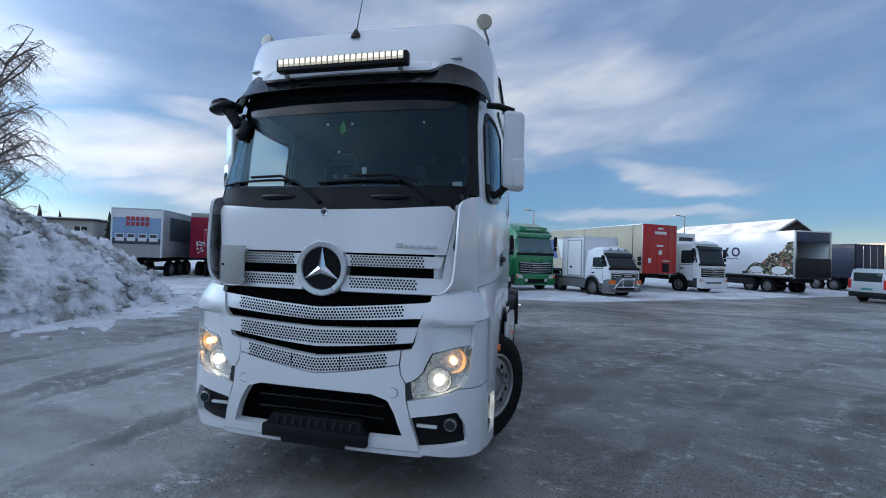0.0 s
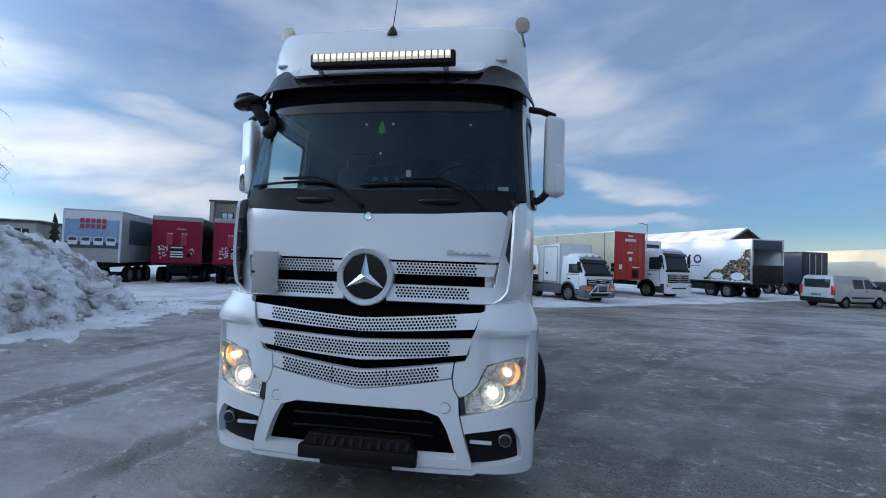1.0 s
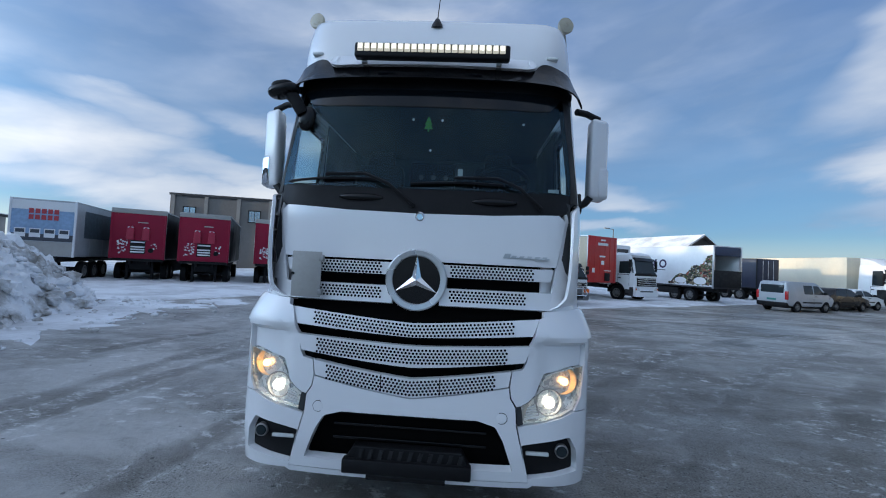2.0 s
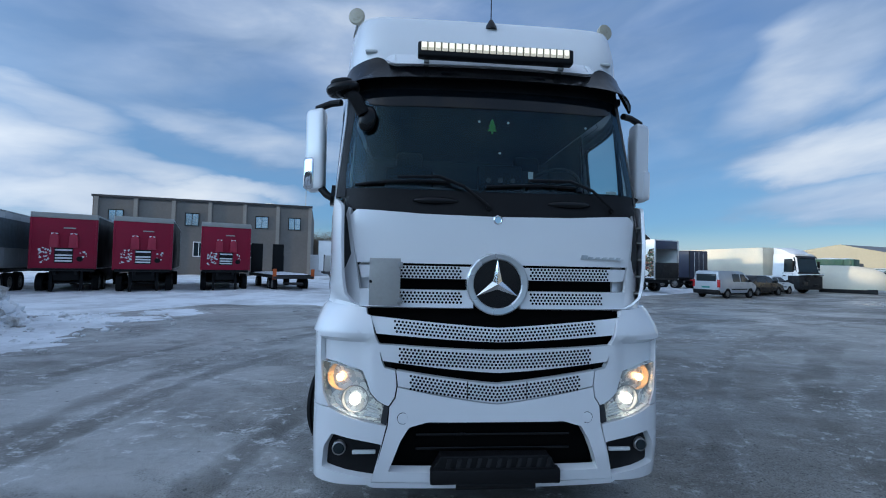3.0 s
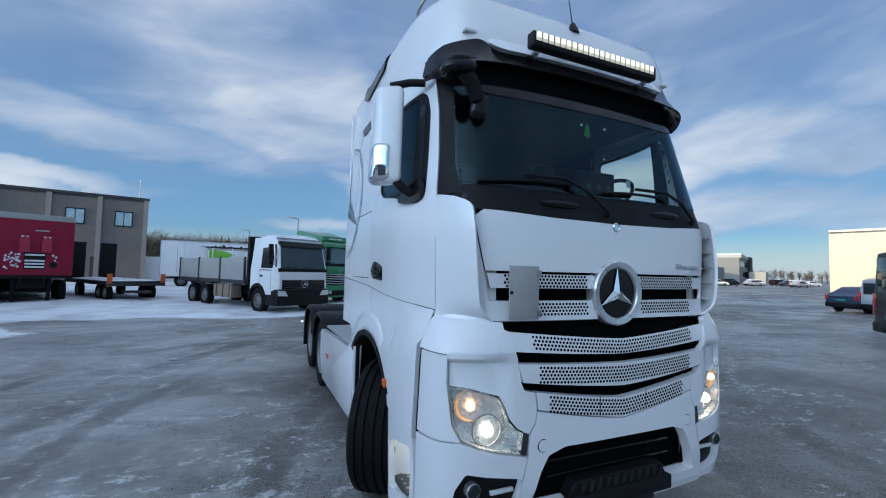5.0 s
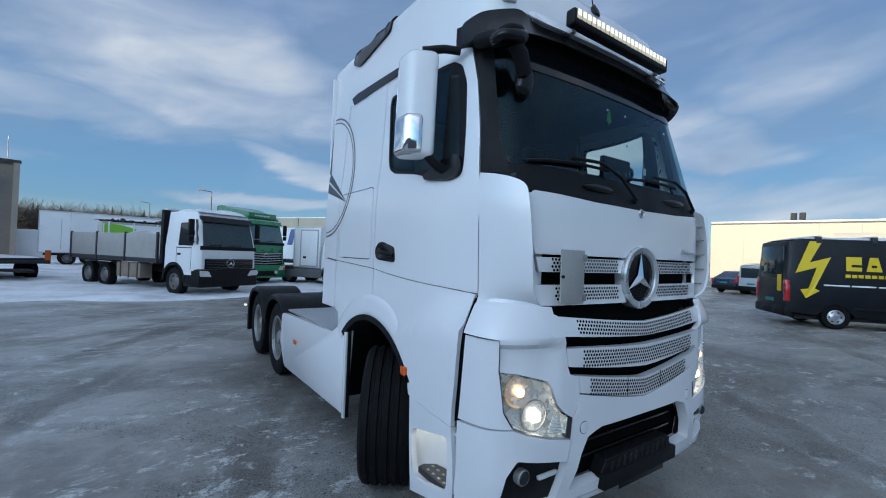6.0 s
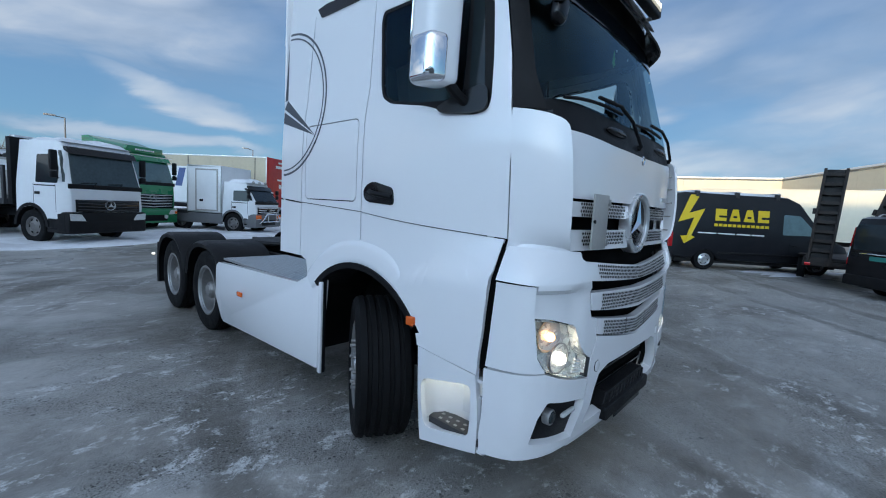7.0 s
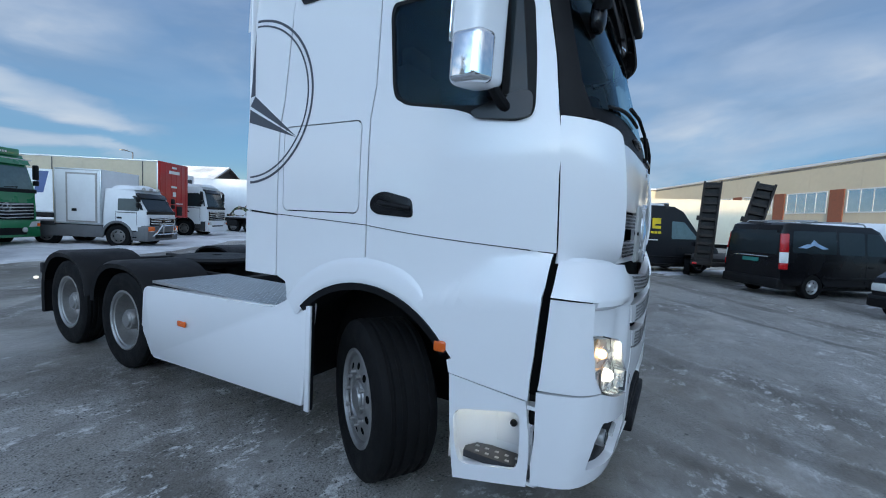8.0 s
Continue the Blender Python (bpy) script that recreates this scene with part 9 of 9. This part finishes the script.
def blue_curtain_lorry():
    th = thing("curtain_lorry", pose(25.6, 33.2, 0, 0, 0, 20), "dark blue curtain-sided lorry parked behind a silver van", "lorry")
    box_body(th, 2.5, 0.0, 8.0, 1.05, 3.55, NAVY, 0, FRAME)
    part("rear_door", newbox(-1.15, 1.15, -0.03, 0.0, 1.1, 3.4, 0.01), NAVY, th)
    for x in (-0.6, 0.0, 0.6):
        part("locking_bar", rod(bmesh.new(), (x, -0.05, 1.1), (x, -0.05, 3.4), 0.02, seg=8), ALU, th)
    for s in (-1, 1):
        part("tail_lamp", newbox(*sorted((s * 0.8, s * 1.15)), -0.04, 0.02, 0.8, 0.95, 0.01), REDLENS, th)
    chassis(th, 0.3, 9.5, (1.5, 2.8, 8.7), 1.0)
    part("cab_body", newbox(-1.2, 1.2, 8.2, 10.1, 0.5, 3.0, 0.15), WHITE2, th)


blue_curtain_lorry()


def container(x, y, turn, l, w, h, material, name, label, z=0.0):
    th = thing(name, pose(x, y, z, 0, 0, turn), label, "container")
    part("container_body", newbox(-w / 2, w / 2, 0, l, 0.0, h, 0.03), material, th)
    for s in (-1, 1):
        for i in range(int(l / 0.6)):
            part("wall_rib", newbox(*sorted((s * w / 2, s * (w / 2 + 0.05))), 0.2 + i * 0.6, 0.36 + i * 0.6, 0.1, h - 0.1), material, th, smooth=0)
    snow_cap(th, -w / 2 + 0.05, w / 2 - 0.05, 0.05, l - 0.05, h - 0.01, 0.15, x)


container(47.5, 38.5, 30, 5, 2.4, 3.3, GREENBIN, "green_container", "dark green steel container behind wrecks")
container(50.5, 40.5, 35, 7, 2.5, 2.9, CONCRETE, "grey_container", "grey steel container in the far row")
container(79, 55.5, 60, 6.5, 2.6, 2.5, GREENBIN, "green_skip", "far green skip with a snowy lid")
container(68, 49.5, 40, 6, 2.4, 2.2, GREENBIN, "green_flatbed_body", "green low body with snow in the far row")
container(60.5, 46, 50, 7, 2.4, 2.0, FRAME, "scrap_body", "dark heap of stripped vehicle frames")
container(-12.3, 49.5, 10, 4, 2.6, 2.6, WHITE2, "site_cabin", "white site cabin with a snowy roof")
container(-15.0, 60.0, 10, 6, 3.0, 2.7, GREYPANEL, "grey_cabin", "pale grey cabin behind the parked lorries")
rc = random.Random(21)
for i, (x, y) in enumerate(((100, 61), (106, 62.5), (113, 61), (120, 64), (128, 60), (121, 55.5), (115, 52.5), (134, 66), (142, 62))):
    car("far_car", pose(x, y, 0, 0, 0, 70 + rc.uniform(-25, 25)), (WHITE2, BLACKVAN, SILVER, WHITE2, BLUECAR, WHITE2, SILVER, BLACKVAN, WHITE2)[i], ("white", "black", "silver", "white", "dark blue", "white", "silver", "black", "white")[i] + " car in a far parking row under snow", 4.4, 1.8, 1.7 if i % 2 else 1.5, "van" if i % 2 else "hatch", group="far parked cars")


# ---- left row of trailers ----
def red_trailer(x, y, turn, seed):
    th = thing("red_trailer", pose(x, y, 0, 0, 0, turn), "dark red box trailer with a white grille print on its front", "trailer", "red trailers")
    box_body(th, 2.55, 0.0, 9.5, 1.22, 3.95, DARKVAN, 0, ALU)
    front = part("front_wall", newbox(-1.24, 1.24, -0.03, 0.02, 1.25, 3.72, 0.015), RED, th)
    part("top_rail", newbox(-1.275, 1.275, -0.05, 0.05, 3.72, 3.98, 0.02), GREYPANEL, th)
    for s in (-1, 1):
        part("side_post", newbox(*sorted((s * 1.19, s * 1.285)), -0.045, 0.05, 1.22, 3.73, 0.015), RED, th)
        b = bmesh.new()
        prism(b, smoothed([(s * 0.36 - 0.18, 2.28), (s * 0.36 + 0.18, 2.28), (s * 0.36 + 0.16, 2.86), (s * 0.36, 3.0), (s * 0.36 - 0.16, 2.86)], 0.03), "Y", -0.16, -0.02, 0.02)
        d = part("duct_box", b, DUCTRED, front)
        part("box_snow", newbox(s * 0.36 - 0.13, s * 0.36 + 0.13, -0.14, -0.03, 2.93, 2.99, 0.02), SNOW, d)
    part("name_bar", newbox(-0.05, 0.42, -0.045, -0.03, 3.22, 3.28), GREYPANEL, front, smooth=0)
    rnd = random.Random(seed)
    pr = new("front_print")
    pr.parent = front
    part("print_panel", newbox(-0.35, 0.35, -0.038, -0.03, 1.52, 2.26), GLOSSBLACK, pr, smooth=0)
    for z in (1.58, 1.72, 1.86, 2.12):
        part("print_bar", newbox(-0.32, 0.32, -0.043, -0.036, z, z + 0.075), WHITEFILM, pr, smooth=0)
    blots = bmesh.new()
    for i in range(34):
        x_, z_ = -0.72 + rnd.uniform(-0.24, 0.24), 1.85 + rnd.uniform(-0.32, 0.42)
        r = rnd.uniform(0.015, 0.06)
        blots.faces.new([blots.verts.new((x_ + r * math.cos(6.283 * j / 7) * rnd.uniform(0.6, 1.2), -0.034 - 0.0003 * i, z_ + r * math.sin(6.283 * j / 7) * rnd.uniform(0.6, 1.2))) for j in range(7)])
    for i in range(6):
        x_, z_ = 0.72 + rnd.uniform(-0.2, 0.2), 1.9 + rnd.uniform(-0.15, 0.3)
        r = rnd.uniform(0.02, 0.06)
        blots.faces.new([blots.verts.new((x_ + r * math.cos(6.283 * j / 7), -0.034 - 0.0003 * i, z_ + r * math.sin(6.283 * j / 7))) for j in range(7)])
    tagged(part("snow_blots", blots, SNOW, front, smooth=0), kind="stuff")
    part("coupling_plate", lathe(bmesh.new(), [(0.13, -0.02), (0.13, 0.02)], (0.62, -0.03, 1.72), "Y", 18), PLASTIC, front)
    chassis(th, 0.3, 9.2, (1.3, 2.5, 7.6), 1.18, 2.5)
    # dark box added to darken the shaded space under the trailer
    part("underbody_box", newbox(-0.95, 0.95, 2.9, 9.0, 0.42, 1.2, 0.03), FRAME, th)
    part("axle_guard", newbox(-0.5, 0.5, 0.6, 2.9, 0.62, 1.2, 0.03), PLASTIC, th)
    part("under_beam", newbox(-1.2, 1.2, 0.1, 0.25, 1.10, 1.22, 0.02), FRAME, th)
    for s in (-1, 1):
        part("support_leg", newbox(*sorted((s * 0.52, s * 0.66)), 0.62, 0.76, 0.04, 1.1, 0.01), PLASTIC, th)
    snow_cap(th, -1.2, 1.2, 0.1, 9.4, 3.965, 0.06, seed)


red_trailer(-17.75, 19.15, 26, 1)
red_trailer(-14.62, 20.15, 26, 2)
red_trailer(-11.35, 22.3, 26, 3)


# blue-grey print; the shade on the trailer's +x side is in its tone
SHADEDPRINT = mat("shaded_blue_grey_print", (0.075, 0.105, 0.13), 0.45, vary=0.5, scale=0.5, dirt=(0.05, 0.05, 0.055), dirt_amount=0.5)


def picture_trailer():
    th = thing("picture_trailer", pose(-20.3, 16.3, 0, 0, 0, 25), "silver-white box trailer with a printed rear picture of lorries", "trailer")
    box_body(th, 2.55, 0.0, 12.5, 1.22, 3.98, mat("silver_box_sheet", (0.42, 0.44, 0.46), 0.4, metal=0.3, vary=0.08, scale=0.6, dirt=(0.2, 0.2, 0.2), dirt_amount=0.5), 6)
    f = part("picture_panel", newbox(-1.22, 1.22, -0.015, 0.0, 1.95, 3.90), SKYFILM, th, smooth=0)
    part("picture_ground", newbox(-1.22, 1.22, -0.02, -0.012, 1.95, 2.28), GREYFILM, f, smooth=0)
    part("picture_sky", newbox(-1.22, 1.22, -0.02, -0.012, 3.45, 3.90), WHITEFILM, f, smooth=0)
    for i in range(5):
        x = -0.55 + i * 0.24
        for z in (3.28, 2.98):
            part("red_letter_bar", newbox(x, x + 0.18, -0.028, -0.02, z, z + 0.23), REDFILM, f, smooth=0)
    for i in range(4):
        x = -1.05 + i * 0.56
        part("printed_lorry", newbox(x, x + 0.42, -0.026, -0.018, 2.12, 2.55), WHITEFILM, f, smooth=0)
        part("printed_screen", newbox(x + 0.04, x + 0.38, -0.030, -0.026, 2.33, 2.50), GREYFILM, f, smooth=0)
    part("rear_flap", newbox(-1.22, 1.22, -0.02, 0.0, 1.25, 1.92), GREYPANEL, th, smooth=0)
    for s in (-1, 1):
        part("rear_post", newbox(*sorted((s * 1.2, s * 1.29)), -0.05, 0.05, 1.2, 3.98, 0.015), WHITE2, th)
        slab_side("side_print", [(1.0, 2.2), (7, 2.2), (7, 3.6), (1.0, 3.6)], s, 1.282, 0.006, SKYFILM if s < 0 else SHADEDPRINT, th)
    chassis(th, 0.3, 12.2, (1.6, 2.9, 4.2), 1.18, 2.5)
    part("under_run_bar", newbox(-1.1, 1.1, 0.05, 0.15, 0.5, 0.65, 0.02), FRAME, th)


picture_trailer()


def flat_trailer():
    th = thing("flat_trailer", pose(-7.8, 23.6, 0, 0, 0, 32), "low flat drawbar trailer with raised ramps and snowy deck", "trailer")
    part("flat_deck", newbox(-1.25, 1.25, 0, 6.6, 0.78, 0.98, 0.02), FRAME, th)
    snow_cap(th, -1.2, 1.2, 0.05, 6.5, 0.975, 0.09, 6)
    for s in (-1, 1):
        for y in (0.9, 1.8, 5.0):
            simple_wheel(th, s * 0.95, y, 0.40, 0.26, s)
        part("raised_ramp", newbox(*sorted((s * 0.35, s * 1.15)), 6.6, 6.72, 0.9, 3.1, 0.02), PLASTIC, th)
        part("orange_marker", newbox(*sorted((s * 1.05, s * 1.27)), -0.04, 0.02, 0.72, 1.35, 0.02), ORANGE, th)
    part("front_beam", newbox(-1.25, 1.25, -0.05, 0.0, 0.74, 0.9, 0.02), DARKGREY, th)
    part("drawbar", prism(bmesh.new(), [(-0.6, 0.2), (0.6, 0.2), (0.08, -1.6), (-0.08, -1.6)], "Z", 0.42, 0.52), FRAME, th)


flat_trailer()


def white_box_trailer():
    th = thing("white_box_trailer", pose(-10.0, 40.4, 0, 0, 0, -80), "long white box trailer with a snowy roof", "trailer")
    box_body(th, 2.55, 0, 12, 0.90, 3.95, WHITE2, 6)
    chassis(th, 0.3, 11.8, (1.6, 2.9, 9.7), 0.95)
    part("side_door_line", newbox(1.278, 1.284, 1.2, 1.23, 1.2, 3.4), GREYPANEL, th, smooth=0)
    snow_cap(th, -1.25, 1.25, 0.05, 11.9, 3.94, 0.06, 9)


white_box_trailer()


def white_trailer_east():
    th = thing("white_canvas_trailer", pose(30.5, -3.2, 0, 0, 0, 6), "white canvas trailer parked before the warehouse", "trailer")
    box_body(th, 2.55, -0.8, 8.5, 1.0, 3.9, SUNTINTWHITE, 4, SUNTINTWHITE)
    chassis(th, -0.5, 8.2, (5.6, 6.9), 0.98)
    th2 = thing("covered_trailer", pose(21.5, -6.6, 0, 0, 0, -38), "low trailer under a white snow-laden cover", "trailer")
    bm = bmesh.new()
    prism(bm, smoothed([(-1.2, 0.7), (1.2, 0.7), (1.15, 2.1), (0.6, 2.45), (-0.6, 2.45), (-1.15, 2.1)], 0.2), "Y", -3.2, 3.2, 0.1)
    part("cover", bm, SNOW, th2)
    part("bed", newbox(-1.2, 1.2, -3.2, 3.2, 0.5, 0.72, 0.02), FRAME, th2)
    for s in (-1, 1):
        for y in (-0.6, 0.6):
            simple_wheel(th2, s * 1.0, y, 0.36, 0.22, s)


white_trailer_east()


def low_house(x, y, turn, l, w, h, wall_m, label):
    th = thing("low_house", pose(x, y, 0, 0, 0, turn), label, "building")
    part("wall", newbox(0, l, 0, w, 0, h), wall_m, th, smooth=0)
    part("flat_roof", newbox(-0.3, l + 0.3, -0.3, w + 0.3, h, h + 0.3), DARKGREY, th, smooth=0)
    part("roof_snow", newbox(-0.25, l + 0.25, -0.25, w + 0.25, h + 0.3, h + 0.42), SNOW, th, smooth=0)
    for i in range(int(l / 3)):
        wdw = part("window", newbox(0.8 + i * 3, 2.3 + i * 3, -0.03, 0.02, h - 2.0, h - 0.8), DARKGLASS, th, smooth=0)
        part("window_frame", newbox(1.5 + i * 3, 1.6 + i * 3, -0.05, -0.02, h - 2.0, h - 0.8), WHITE2, wdw, smooth=0)


low_house(-76, 36, 28, 18, 8, 5.2, GREYPANEL, "low pale house beyond the snow heap")
low_house(-62, 20, 30, 10, 8, 6.2, WHITE2, "pale flat-roofed house behind the birch")
